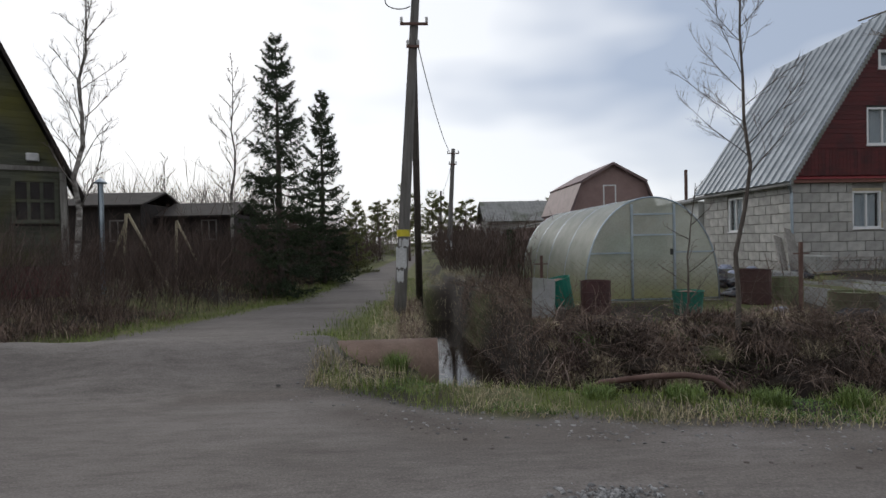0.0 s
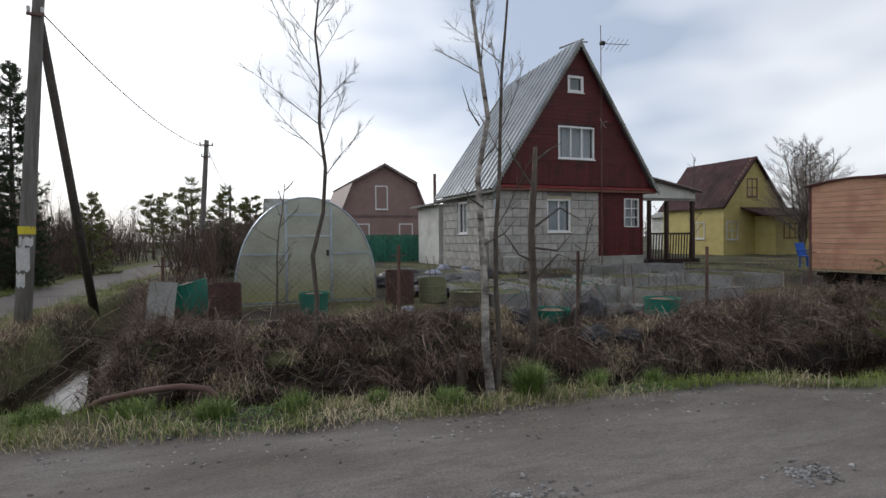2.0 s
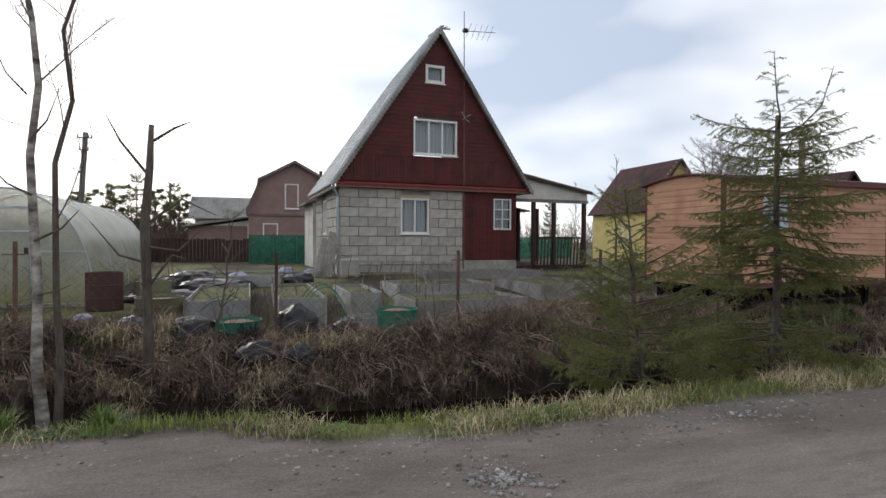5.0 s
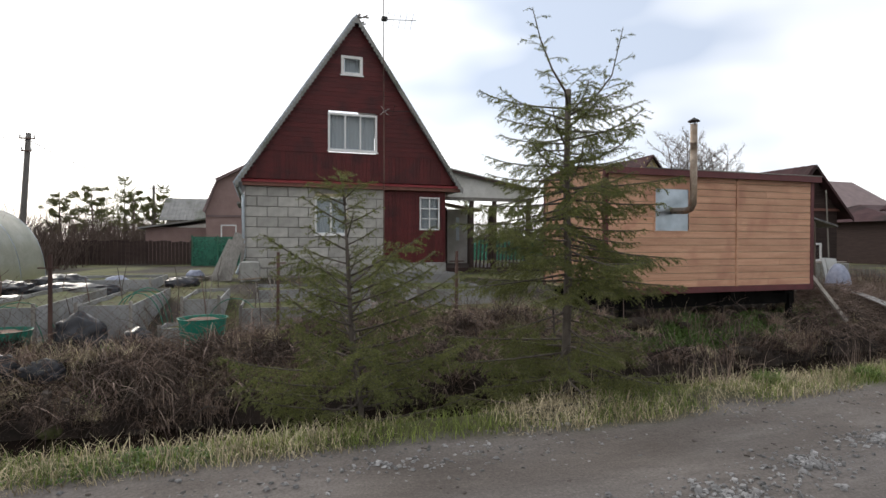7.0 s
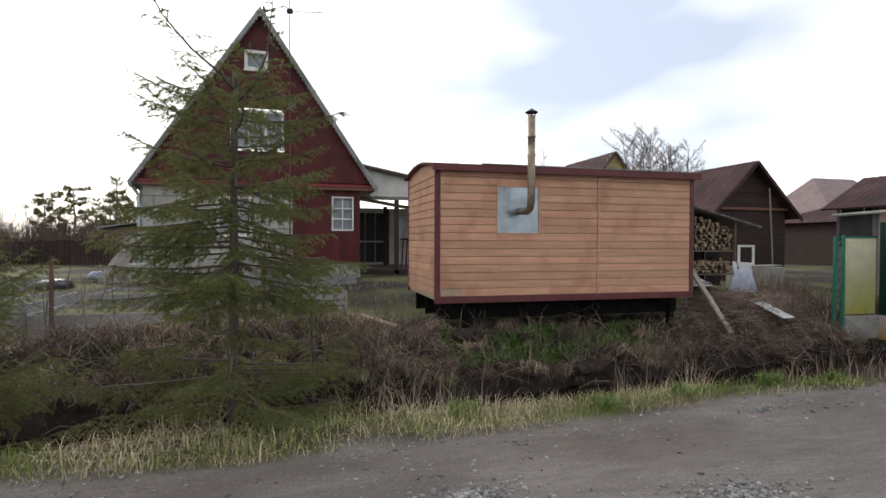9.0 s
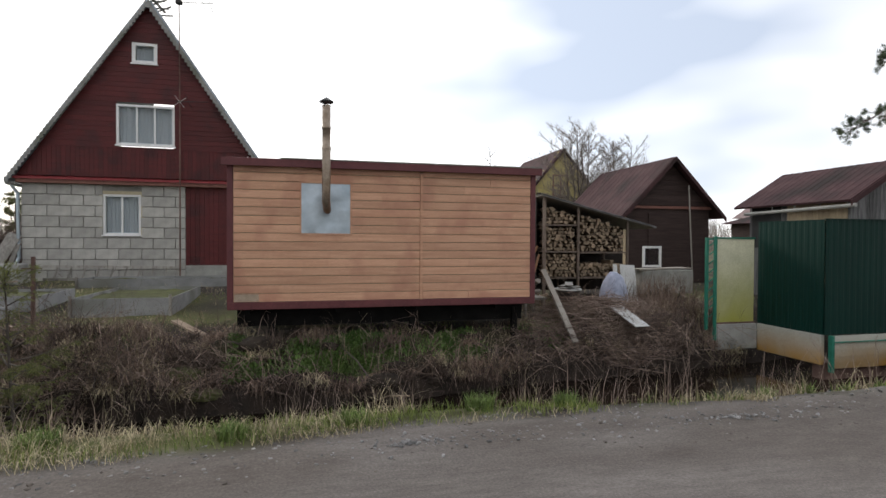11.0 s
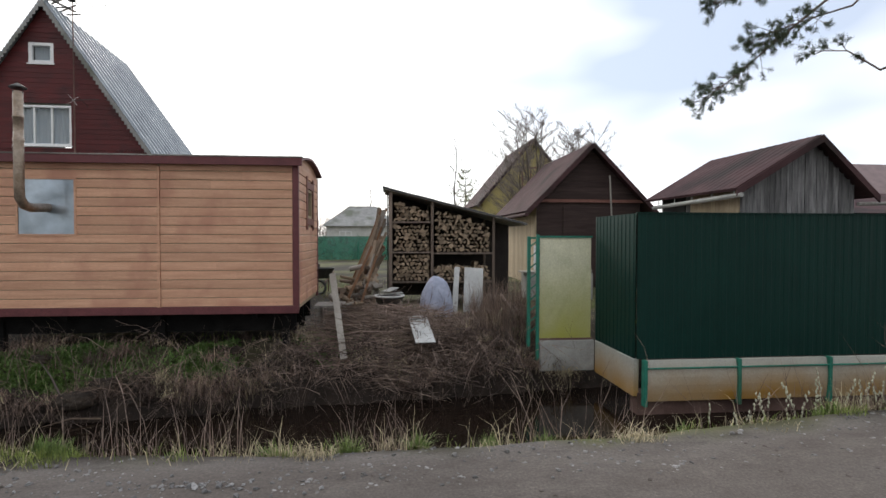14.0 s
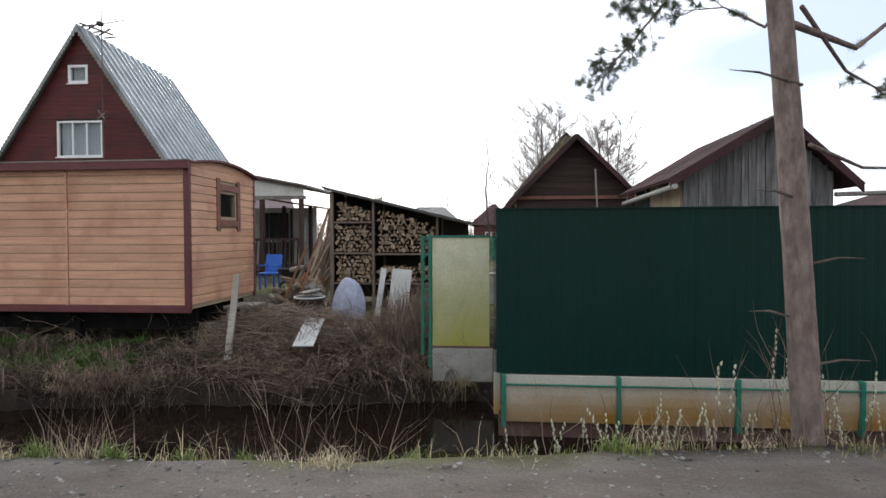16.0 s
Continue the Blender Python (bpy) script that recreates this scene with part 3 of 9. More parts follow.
def build_ground():
    xs = axis([(-600, -100, 80), (-100, -30, 10), (-30, -12, 1.2), (-12, 34, 0.13), (34, 60, 1.5), (60, 120, 10), (120, 700, 80)])
    ys = axis([(-600, -100, 80), (-100, -20, 10), (-20, -5, 1.2), (-5, 2.4, 0.3), (2.4, 9.6, 0.085), (9.6, 18, 0.3), (18, 60, 1.4), (60, 120, 10), (120, 700, 80)])
    vs, col = [], []
    for y in ys:
        for x in xs:
            vs.append((x, y, height(x, y)))
            r, g = kind_of(x, y)
            d = lerp(EDGE, x) - y
            mud = smooth(0.0, 0.25, d) * (1 - smooth(0.55 + 0.7 * smooth(20, 24, x), 1.25 + 1.2 * smooth(20, 24, x), d)) * smooth(-0.35, 0.35, noise.noise((x * 0.8, y * 2.0, 15)) + 0.12 + 0.3 * smooth(20, 24, x)) if -3 < x < 60 else 0.0
            col.append((r, g, mud, 1.0))
    nx = len(xs)
    fs = [(j * nx + i, j * nx + i + 1, (j + 1) * nx + i + 1, (j + 1) * nx + i) for j in range(len(ys) - 1) for i in range(nx - 1)]
    me = bpy.data.meshes.new("ground")
    me.from_pydata(vs, [], fs)
    at = me.color_attributes.new("cover", "FLOAT_COLOR", "POINT")
    at.data.foreach_set("color", np.array(col, dtype=np.float32).ravel())
    me.shade_smooth()
    # soil, road and turf by the cover
    m = mat("earth_road_and_turf", (0.011, 0.0075, 0.006), (0.034, 0.024, 0.018), 3.5, 0.95, 0.8, fine=30)
    t = m.node_tree
    p = t.nodes["Principled BSDF"]
    soil = p.inputs["Base Color"].links[0].from_socket
    ca = t.nodes.new("ShaderNodeVertexColor")
    ca.layer_name = "cover"
    se = t.nodes.new("ShaderNodeSeparateColor")
    t.links.new(ca.outputs["Color"], se.inputs[0])
    co = t.nodes.new("ShaderNodeTexCoord")

    def ramp(scale, stops, detail=8.0, stretch=None, roughness=0.65):
        n = t.nodes.new("ShaderNodeTexNoise")
        n.inputs["Scale"].default_value, n.inputs["Detail"].default_value, n.inputs["Roughness"].default_value = scale, detail, roughness
        if stretch:
            mpn = t.nodes.new("ShaderNodeMapping")
            mpn.inputs["Scale"].default_value = stretch
            t.links.new(co.outputs["Object"], mpn.inputs["Vector"])
            t.links.new(mpn.outputs[0], n.inputs["Vector"])
        else:
            t.links.new(co.outputs["Object"], n.inputs["Vector"])
        r = t.nodes.new("ShaderNodeValToRGB")
        r.color_ramp.elements[0].position, r.color_ramp.elements[0].color = stops[0][0], (*stops[0][1], 1)
        r.color_ramp.elements[1].position, r.color_ramp.elements[1].color = stops[-1][0], (*stops[-1][1], 1)
        for pos, c in stops[1:-1]:
            r.color_ramp.elements.new(pos).color = (*c, 1)
        t.links.new(n.outputs["Fac"], r.inputs["Fac"])
        return r.outputs["Color"]

    def mix(fac, a, b, mode="MIX"):
        q = t.nodes.new("ShaderNodeMix")
        q.data_type, q.blend_type = "RGBA", mode
        if isinstance(fac, float):
            q.inputs["Factor"].default_value = fac
        else:
            t.links.new(fac, q.inputs["Factor"])
        t.links.new(a, q.inputs["A"])
        t.links.new(b, q.inputs["B"])
        return q.outputs["Result"]
    road = ramp(0.8, [(0.3, (0.112, 0.097, 0.088)), (0.5, (0.160, 0.142, 0.131)), (0.72, (0.198, 0.178, 0.167))], stretch=(0.35, 1.6, 1), roughness=0.72)
    streak = ramp(5.0, [(0.28, (0.66, 0.65, 0.64)), (0.5, (1.0, 1.0, 1.0)), (0.74, (1.22, 1.22, 1.23))], 10.0, stretch=(0.5, 1.7, 1), roughness=0.75)
    road = mix(1.0, road, streak, "MULTIPLY")
    mud = ramp(2.2, [(0.35, (0.092, 0.077, 0.068)), (0.65, (0.145, 0.125, 0.112))], stretch=(0.7, 1.5, 1), roughness=0.75)
    road = mix(se.outputs["Blue"], road, mud)
    grit = ramp(55, [(0.3, (0.72, 0.72, 0.72)), (0.62, (1.12, 1.12, 1.12)), (0.8, (1.6, 1.6, 1.6))], 3)
    road = mix(1.0, road, grit, "MULTIPLY")
    turf = ramp(3.0, [(0.3, (0.085, 0.072, 0.035)), (0.5, (0.115, 0.130, 0.038)), (0.7, (0.20, 0.175, 0.085))])
    out = mix(se.outputs["Green"], soil, turf)
    out = mix(se.outputs["Red"], out, road)
    t.links.new(out, p.inputs["Base Color"])
    me.materials.append(m)
    ob = new("ground", me)
    tagged(ob, "rutted earth road, grass verge, ditch banks and garden ground", "ground", kind="structure")


build_ground()
w = Mesh()
w.add([(-1.0, 3.9, WATER_Z), (60, 3.9, WATER_Z), (60, 8.9, WATER_Z), (2.2, 8.9, WATER_Z), (2.2, 19, WATER_Z), (-1.0, 19, WATER_Z)], [(0, 1, 2, 3), (0, 3, 4, 5)])
single("water", w, WATER, "dark still ditch water reflecting the sky", "water", kind="structure")


# ---- houses ----
def gable_boards(parent, y, x_of, z0, z1, step, material, holes=(), t=0.025, name="board"):
    """Horizontal boards on a gable in the plane y, between the roof lines that x_of(z) gives."""
    z = z0
    while z < z1 - 0.02:
        zt = min(z + step - 0.006, z1)
        (a, b), (c, d) = x_of(z), x_of(zt)
        spans = [(a, b, c, d)]
        for h0, h1, hz0, hz1 in holes:
            if z < hz1 - 0.03 and zt > hz0 + 0.03:
                spans = [(a, h0, c, h0), (h1, b, h1, d)]
        for s0, s1, u0, u1 in spans:
            if s1 - s0 > 0.03:
                part(name, Mesh().prism([(s0, z), (s1, z), (max(u1, u0 + 0.01), zt), (u0, zt)], y - t, y), material, parent)
        z += step


def roof_slab(parent, name, eave, ridge, y0, y1, material, period=0.19, ribh=0.025, thick=0.04, label="", axis="y"):
    """A ribbed roof slope from the eave (a, z) to the ridge (a, z), along the axis from y0 to y1."""
    cells = max(2, int((y1 - y0) / period))
    cell = (y1 - y0) / cells
    steps = [(y0 + (c + f) * cell, g) for c in range(cells) for f, g in ((0.0, 0), (0.28, 0), (0.36, 1), (0.58, 1), (0.66, 0))] + [(y1, 0)]
    n = len(steps) - 1
    e, r = Vector((eave[0], 0, eave[1])), Vector((ridge[0], 0, ridge[1]))
    d = (r - e).normalized()
    nrm = Vector((-d.z, 0, d.x))
    if nrm.z < 0:
        nrm = -nrm
    m = Mesh()
    vs = []
    for y, g in steps:
        hgt = ribh * g
        for p, o in ((e, thick + hgt), (r, thick + hgt), (r, 0), (e, 0)):
            q = p + nrm * o
            vs.append((q.x, y, q.z) if axis == "y" else (y, q.x, q.z))
    fs = []
    for i in range(n):
        for k in range(4):
            fs.append((i * 4 + k, i * 4 + (k + 1) % 4, (i + 1) * 4 + (k + 1) % 4, (i + 1) * 4 + k))
    fs += [(3, 2, 1, 0), (n * 4, n * 4 + 1, n * 4 + 2, n * 4 + 3)]
    m.add(vs, fs)
    return part(name, m, material, parent, label)


def red_house():
    h = thing("house", (14.3, 19, 0.3), "grey block house with a steep metal roof and dark red gable", "house")
    Y, YB, XL, XM, XR = 16.5, 21.3, 11.1, 15.2, 17.18
    # walls: mortar core with the openings, then the blocks
    front_hole = (13.05, 14.02, 1.74, 2.90)
    red_hole = (16.36, 17.03, 1.91, 2.97)
    side_hole = (18.9, 19.75, 1.73, 2.94)
    wall = part("front_wall", holed(Mesh(), "y", Y + 0.012, Y + 0.25, XL + 0.012, XM, 0.25, 3.25, [front_hole]), MORTAR, h, "pale grey aerated concrete blocks with dark joints")
    flank = part("side_wall", holed(Mesh(), "x", XL + 0.012, XL + 0.25, Y + 0.25, YB, 0.25, 3.25, [side_hole]), MORTAR, h, "pale grey aerated concrete blocks with dark joints")
    part("back_wall", Mesh().box(XL + 0.25, XR, YB - 0.2, YB, 0.25, 3.25), MORTAR, h)
    redcore = holed(Mesh(), "y", Y + 0.03, Y + 0.2, XM, XR, 0.86, 3.25, [red_hole])
    redcore.box(XR - 0.15, XR, Y + 0.2, YB - 0.2, 0.86, 3.25)
    redwall = part("porch_wall", redcore, RED, h, "dark red panelled porch wall")
    part("footing", Mesh().chamfer(XM, XR + 0.06, Y - 0.04, Y + 0.3, 0.2, 0.865, 0.015), CONCRETE, h, "grey concrete footing")
    part("side_footing", Mesh().box(XR - 0.2, XR + 0.06, Y + 0.3, YB, 0.2, 0.865), CONCRETE, h)
    # vertical strips of the red wall
    x = XM
    while x < XR - 0.02:
        x1 = min(x + 0.128, XR)
        if x1 <= red_hole[0] or x >= red_hole[1]:
            part("strip", Mesh().box(x + 0.003, x1 - 0.003, Y + 0.008, Y + 0.03, 0.866, 3.2), RED, redwall)
        else:
            part("strip", Mesh().box(x + 0.003, x1 - 0.003, Y + 0.008, Y + 0.03, 0.866, red_hole[2]), RED, redwall)
            part("strip", Mesh().box(x + 0.003, x1 - 0.003, Y + 0.008, Y + 0.03, red_hole[3], 3.2), RED, redwall)
        x += 0.128
    part("door_post", Mesh().box(XR, XR + 0.05, Y - 0.01, Y + 0.12, 0.866, 3.2), RED, h)
    # upper gable
    apex, zl = (14.27, 8.30), 3.36

    def lines(z):
        f = (apex[1] - z) / (apex[1] - zl)
        return apex[0] - 3.28 * f, apex[0] + 3.28 * f
    big, small = (13.43, 14.94, 4.29, 5.44), (13.83, 14.49, 6.61, 7.21)
    back = Mesh()
    for z in np.arange(zl, 8.1, 0.12):
        a, b = lines(float(z))
        zz = float(z) + 0.12
        c, d = lines(min(zz, 8.29))
        for hole in (big, small):
            if float(z) < hole[3] and zz > hole[2]:
                back.prism([(a, z), (hole[0] + 0.02, z), (hole[0] + 0.02, zz), (c, zz)], Y - 0.12, Y - 0.04)
                back.prism([(hole[1] - 0.02, z), (b, z), (d, zz), (hole[1] - 0.02, zz)], Y - 0.12, Y - 0.04)
                break
        else:
            back.prism([(a, z), (b, z), (d, zz), (c, zz)], Y - 0.12, Y - 0.04)
    gable = part("gable", back, RED, h, "dark red boarded gable")
    gable_boards(gable, Y - 0.12, lines, 4.22, 8.2, 0.142, RED, [big, small])
    # lower band of upright boards
    x = lines(3.36)[0] + 0.05
    while x < lines(3.36)[1] - 0.1:
        x1 = x + 0.115
        zt = min(4.20, apex[1] - (abs((x + x1) / 2 - apex[0]) + 0.08) / 3.28 * (apex[1] - zl))
        if zt > 3.42:
            part("board", Mesh().box(x + 0.002, x1 - 0.003, Y - 0.15, Y - 0.12, 3.37 + random.uniform(0, 0.01), zt), RED, gable)
        x = x1
    part("drip_board", Mesh().box(lines(4.21)[0], lines(4.21)[1], Y - 0.165, Y - 0.12, 4.195, 4.235), RED, gable)
    part("flashing", Mesh().prism([(Y - 0.22, 3.26), (Y - 0.22, 3.31), (Y - 0.02, 3.385), (Y + 0.0, 3.26)], 10.95, 17.75, "x"), RED_TRIM, h, "bright red metal drip flashing")
    part("soffit", Mesh().box(11.0, 17.7, Y - 0.18, Y + 0.05, 3.16, 3.255), FRAME_DK, h, "dark bare soffit boards")
    # roof
    for s, nm in ((-1, "roof_slope"), (1, "roof_slope")):
        roof_slab(h, nm, (apex[0] + s * 3.46, 3.18), (apex[0], 8.36), Y - 0.30, YB + 0.25, ROOF_GREY, 0.34, 0.045, label="grey galvanised ribbed roofing")
        e = Vector((apex[0] + s * 3.45, 3.2))
        r = Vector((apex[0], 8.33))
        part("verge_board", Mesh().prism([(e.x, e.y + 0.04), (r.x, r.y + 0.05), (r.x, r.y - 0.10), (e.x, e.y - 0.11)], Y - 0.325, Y - 0.29), STEEL if s < 0 else GREY_WOOD, h, "grey verge strip")
        wav = Mesh()
        for i in range(46):
            f = (i + 0.5) / 46
            c = e.lerp(r, f)
            wav.box(c.x - 0.045, c.x + 0.045, Y - 0.335, Y - 0.326, c.y - 0.13, c.y + 0.03)
        part("wavy_edge", wav, SLATE_ROOF, h)
    part("ridge_cap", Mesh().prism([(apex[0] - 0.16, 8.17), (apex[0], 8.44), (apex[0] + 0.16, 8.17), (apex[0], 8.40)], Y - 0.32, YB + 0.27), ROOF_GREY, h)
    rb = Mesh()
    for k in range(5):
        rb.bar((apex[0] + 0.02, Y - 0.1 + k * 0.26, 8.42), (apex[0] + 0.42, Y - 0.1 + k * 0.26, 8.62 if k % 2 else 8.45), 0.05, 0.03)
    rb.bar((apex[0] + 0.1, Y - 0.3, 8.44), (apex[0] + 0.14, Y + 1.2, 8.62), 0.06, 0.04)
    part("ridge_ladder", rb, GREY_WOOD, h, "grey wooden ridge ladder hooks")
    part("gutter", Mesh().tube([(10.86, Y - 0.3, 3.12), (10.86, YB + 0.2, 3.10)], 0.05, 8), SLATE_ROOF, h)
    part("downpipe", Mesh().tube([(10.9, Y - 0.15, 3.08), (11.02, Y - 0.08, 2.86), (11.02, Y - 0.08, 2.3), (11.04, Y - 0.08, 1.1), (10.85, Y - 0.2, 0.6)], 0.045, 8), STEEL, h)
    # windows
    window(h, "y", Y - 0.125, -1, *big, cols=3, fw=0.06)
    window(h, "y", Y - 0.125, -1, *small, cols=1, fw=0.09)
    window(h, "y", Y + 0.02, -1, *front_hole, cols=2, fw=0.06)
    window(h, "y", Y + 0.0, -1, *red_hole, cols=2, rows=3, fw=0.04, sill=False)
    window(h, "x", XL + 0.02, -1, *side_hole, cols=2, fw=0.06)
    tr = Mesh()
    a0, a1, c0, c1 = front_hole
    tr.box(a0 - 0.09, a0 - 0.002, Y - 0.012, Y + 0.03, c0 - 0.05, c1 + 0.09)
    tr.box(a1 + 0.002, a1 + 0.09, Y - 0.012, Y + 0.03, c0 - 0.05, c1 + 0.09)
    tr.box(a0 - 0.002, a1 + 0.002, Y - 0.012, Y + 0.03, c1 + 0.002, c1 + 0.09)
    part("window_surround", tr, OCHRE, h, "yellowish raw foam and board surround")
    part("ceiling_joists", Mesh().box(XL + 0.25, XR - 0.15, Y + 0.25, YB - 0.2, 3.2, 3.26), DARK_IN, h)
    # rear annex
    an = Mesh().box(11.0, 12.6, YB + 0.3, 24.2, 0.3, 3.0)
    part("annex", an, WHITE_OLD, h, "pale rear annex wall")
    part("annex_roof", Mesh().prism([(10.7, 2.95), (12.7, 3.35), (12.7, 3.42), (10.7, 3.02)], YB + 0.28, 24.5), SLATE_ROOF, h)
    part("flue", Mesh().tube([(11.6, 23.6, 3.2), (11.6, 23.6, 4.5)], 0.07, 8), RUST, h)
    # blocks, laid in bond
    long_f = Mesh().chamfer(0, 0.575, 0, 0.05, 0, 0.288, 0.012).data("block", BLOCK)

    def cut(wd, hg):
        return Mesh().chamfer(0, wd, 0, 0.05, 0, hg, 0.012).data("block", BLOCK)

    def course(a0c, a1c, z, hg, place, hole, shift, on):
        a = a0c - shift
        while a < a1c - 0.03:
            b0, b1 = max(a, a0c), min(a + 0.575, a1c)
            spans = [(b0, b1)]
            if z + hg > hole[2] + 0.02 and z < hole[3] - 0.02:
                spans = [(s0, s1) for s0, s1 in ((b0, min(b1, hole[0])), (max(b0, hole[1]), b1)) if s1 - s0 > 0.05]
            for s0, s1 in spans:
                full = abs(s1 - s0 - 0.575) < 1e-3 and abs(hg - 0.288) < 1e-3
                piece("block", long_f if full else cut(s1 - s0, hg), place(s0, z + 0.0, random.uniform(-0.008, 0.008)), on)
            a += 0.59
    z, k = 0.45, 0
    while z < 3.2:
        hg = min(0.288, 3.24 - z)
        if hg > 0.05:
            course(XL, XM - 0.005, z, hg, lambda a, zz, j: pose(a, Y - 0.03 + j, zz), front_hole, (k % 2) * 0.29, wall)
            course(Y, YB, z, hg, lambda a, zz, j: Matrix.Translation((XL + 0.02 + j, a, zz)) @ Matrix.Rotation(radians(90), 4, "Z"), side_hole, (k % 2) * 0.25, flank)
        z += 0.302
        k += 1
    part("plinth", Mesh().box(XL - 0.05, XM, Y - 0.06, Y + 0.2, 0.15, 0.445), CONCRETE, h)
    for ob in h.children:
        if ob.name.split(".")[0] in ("roof_slope", "ridge_cap"):
            for v in ob.data.vertices:
                v.co.z -= 0.22 * max(0.0, v.co.y - 16.3) / 5.2 * max(0.0, v.co.z - 3.2) / 5.2
    h.matrix_basis = Matrix.Translation((14.3, 16.5, 0)) @ Matrix.Rotation(radians(1.6), 4, "Z") @ Matrix.Translation((0, 2.5, 0.3))


def veranda():
    v = thing("veranda", (19.2, 19, 0.4), "open veranda with white fascia, dark posts and lattice rail", "veranda")
    y = 17.8
    part("roof", Mesh().prism([(17.3, 4.12), (21.1, 3.39), (21.1, 3.46), (17.3, 4.2)], y - 0.15, 22.5), SLATE_ROOF, v)
    part("fascia", Mesh().prism([(17.35, 3.12), (20.95, 3.12), (20.95, 3.38), (17.35, 4.08)], y, y + 0.05), WHITE_OLD, v, "off-white painted fascia")
    part("eave_trim", Mesh().bar((17.3, y - 0.17, 4.1), (21.1, y - 0.17, 3.37), 0.03, 0.09, up=(0, 0, 1)), BROWN_WOOD, v)
    part("beam", Mesh().box(17.3, 21.0, y, y + 0.12, 3.0, 3.115), GREY_WOOD, v)
    for x, yy in ((18.62, y), (19.5, y), (20.85, y), (18.8, 21.5), (20.85, 21.5), (19.9, 21.5)):
        part("post", Mesh().chamfer(x - 0.07, x + 0.07, yy, yy + 0.14, 0.35, 3.0, 0.01), BROWN_WOOD, v)
    part("deck", Mesh().box(17.3, 21.2, y, 22.3, 0.32, 0.62), BROWN_WOOD, v)
    part("top_rail", Mesh().box(18.76, 20.85, y + 0.04, y + 0.1, 1.62, 1.70), BROWN_WOOD, v)
    for i in range(14):
        part("slat", Mesh().bar((18.8 + i * 0.145, y + 0.07, 0.62), (18.8 + i * 0.145 + 0.05, y + 0.07, 1.62), 0.05, 0.02, up=(0, 1, 0)), BROWN_WOOD, v)
    part("back_wall", Mesh().box(17.3, 20.0, 21.95, 22.05, 0.5, 2.95), WHITE_OLD, v, "weathered white panelled back wall")
    # solid leaves without glass, the room's darkness is in their colour
    for x in (17.62, 18.04, 18.46):
        part("door_leaf", Mesh().box(x, x + 0.38, 21.9, 21.945, 0.72, 2.75), DARK_IN, v, "door leaf coloured dark for the unlit room behind its glass")
    part("door_rail", Mesh().box(17.6, 18.86, 21.87, 21.895, 1.55, 1.60), WHITE_OLD, v)
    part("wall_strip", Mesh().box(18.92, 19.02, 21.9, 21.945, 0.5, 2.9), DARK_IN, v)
    part("side_window", Mesh().box(19.42, 19.56, 21.9, 21.945, 1.6, 2.6), CURTAIN, v, "tall narrow pale window")
    part("under_eave", Mesh().prism([(17.2, 3.40), (20.5, 2.86), (20.5, 2.93), (17.2, 3.47)], 21.6, 22.4), TAN_WOOD, v, "bare tan eave boards")


def greenhouse():
    g = thing("greenhouse", (4.38, 13, 0.35), "arched polycarbonate greenhouse, cloudy and mossy", "greenhouse")
    cx, hw, y0, y1, zb, zt = 4.38, 1.41, 11.15, 17.4, 0.32, 2.44

    def arch(f, grow=0.0):
        a = math.pi * f
        return cx - (hw + grow) * math.cos(a) * (1.0 if abs(math.cos(a)) < 0.9 else 1.0), zb + (zt - zb + grow) * (math.sin(a) ** 0.82 if math.sin(a) > 0 else 0)
    N = 28
    pts = [arch(i / N) for i in range(N + 1)]
    bays = 4
    for b in range(bays):
        ya, yb = y0 + 0.02 + (y1 - y0) * b / bays, y0 - 0.02 + (y1 - y0) * (b + 1) / bays
        m = Mesh()
        m.add([(x, y, z) for x, z in pts for y in (ya, yb)], [(2 * i, 2 * i + 1, 2 * i + 3, 2 * i + 2) for i in range(N)])
        part("cover_sheet", m, POLYCARB, g, "cloudy curved polycarbonate sheet", smooth=True)
    for b in range(bays + 1):
        y = y0 + (y1 - y0) * b / bays
        part("arch", Mesh().tube([(x, y, z) for x, z in [arch(i / N, -0.012) for i in range(N + 1)]], 0.016, 6), STEEL, g, "thin steel arch")
    for y, nm in ((y0 + 0.005, "front_panel"), (y1 - 0.005, "back_panel")):
        m = Mesh()
        m.add([(x, y, z) for x, z in pts], [tuple(range(N + 1))])
        part(nm, m, POLYCARB, g, "cloudy polycarbonate end panel")
    y = y0 - 0.02
    for a, b in (((3.96, zb), (3.96, 2.28)), ((4.84, zb), (4.84, 2.28))):
        part("upright", Mesh().bar((a[0], y, a[1]), (b[0], y, b[1]), 0.045, 0.03, up=(0, 1, 0)), STEEL, g)
    for z, xa, xb in ((2.08, 3.98, 4.82), (1.66, 3.98, 4.82), (1.3, 3.1, 3.94), (1.3, 4.86, 5.66), (zb + 0.03, 2.99, 5.77)):
        part("rail", Mesh().bar((xa, y, z), (xb, y, z), 0.03, 0.03), STEEL, g)
    part("door_handle", Mesh().box(4.74, 4.79, y - 0.05, y - 0.017, 1.25, 1.37), BLACK, g)
    part("sill_board", Mesh().chamfer(cx - hw - 0.02, cx + hw + 0.02, y0 - 0.06, y0 - 0.0, 0.18, 0.32, 0.01), GREY_WOOD, g)


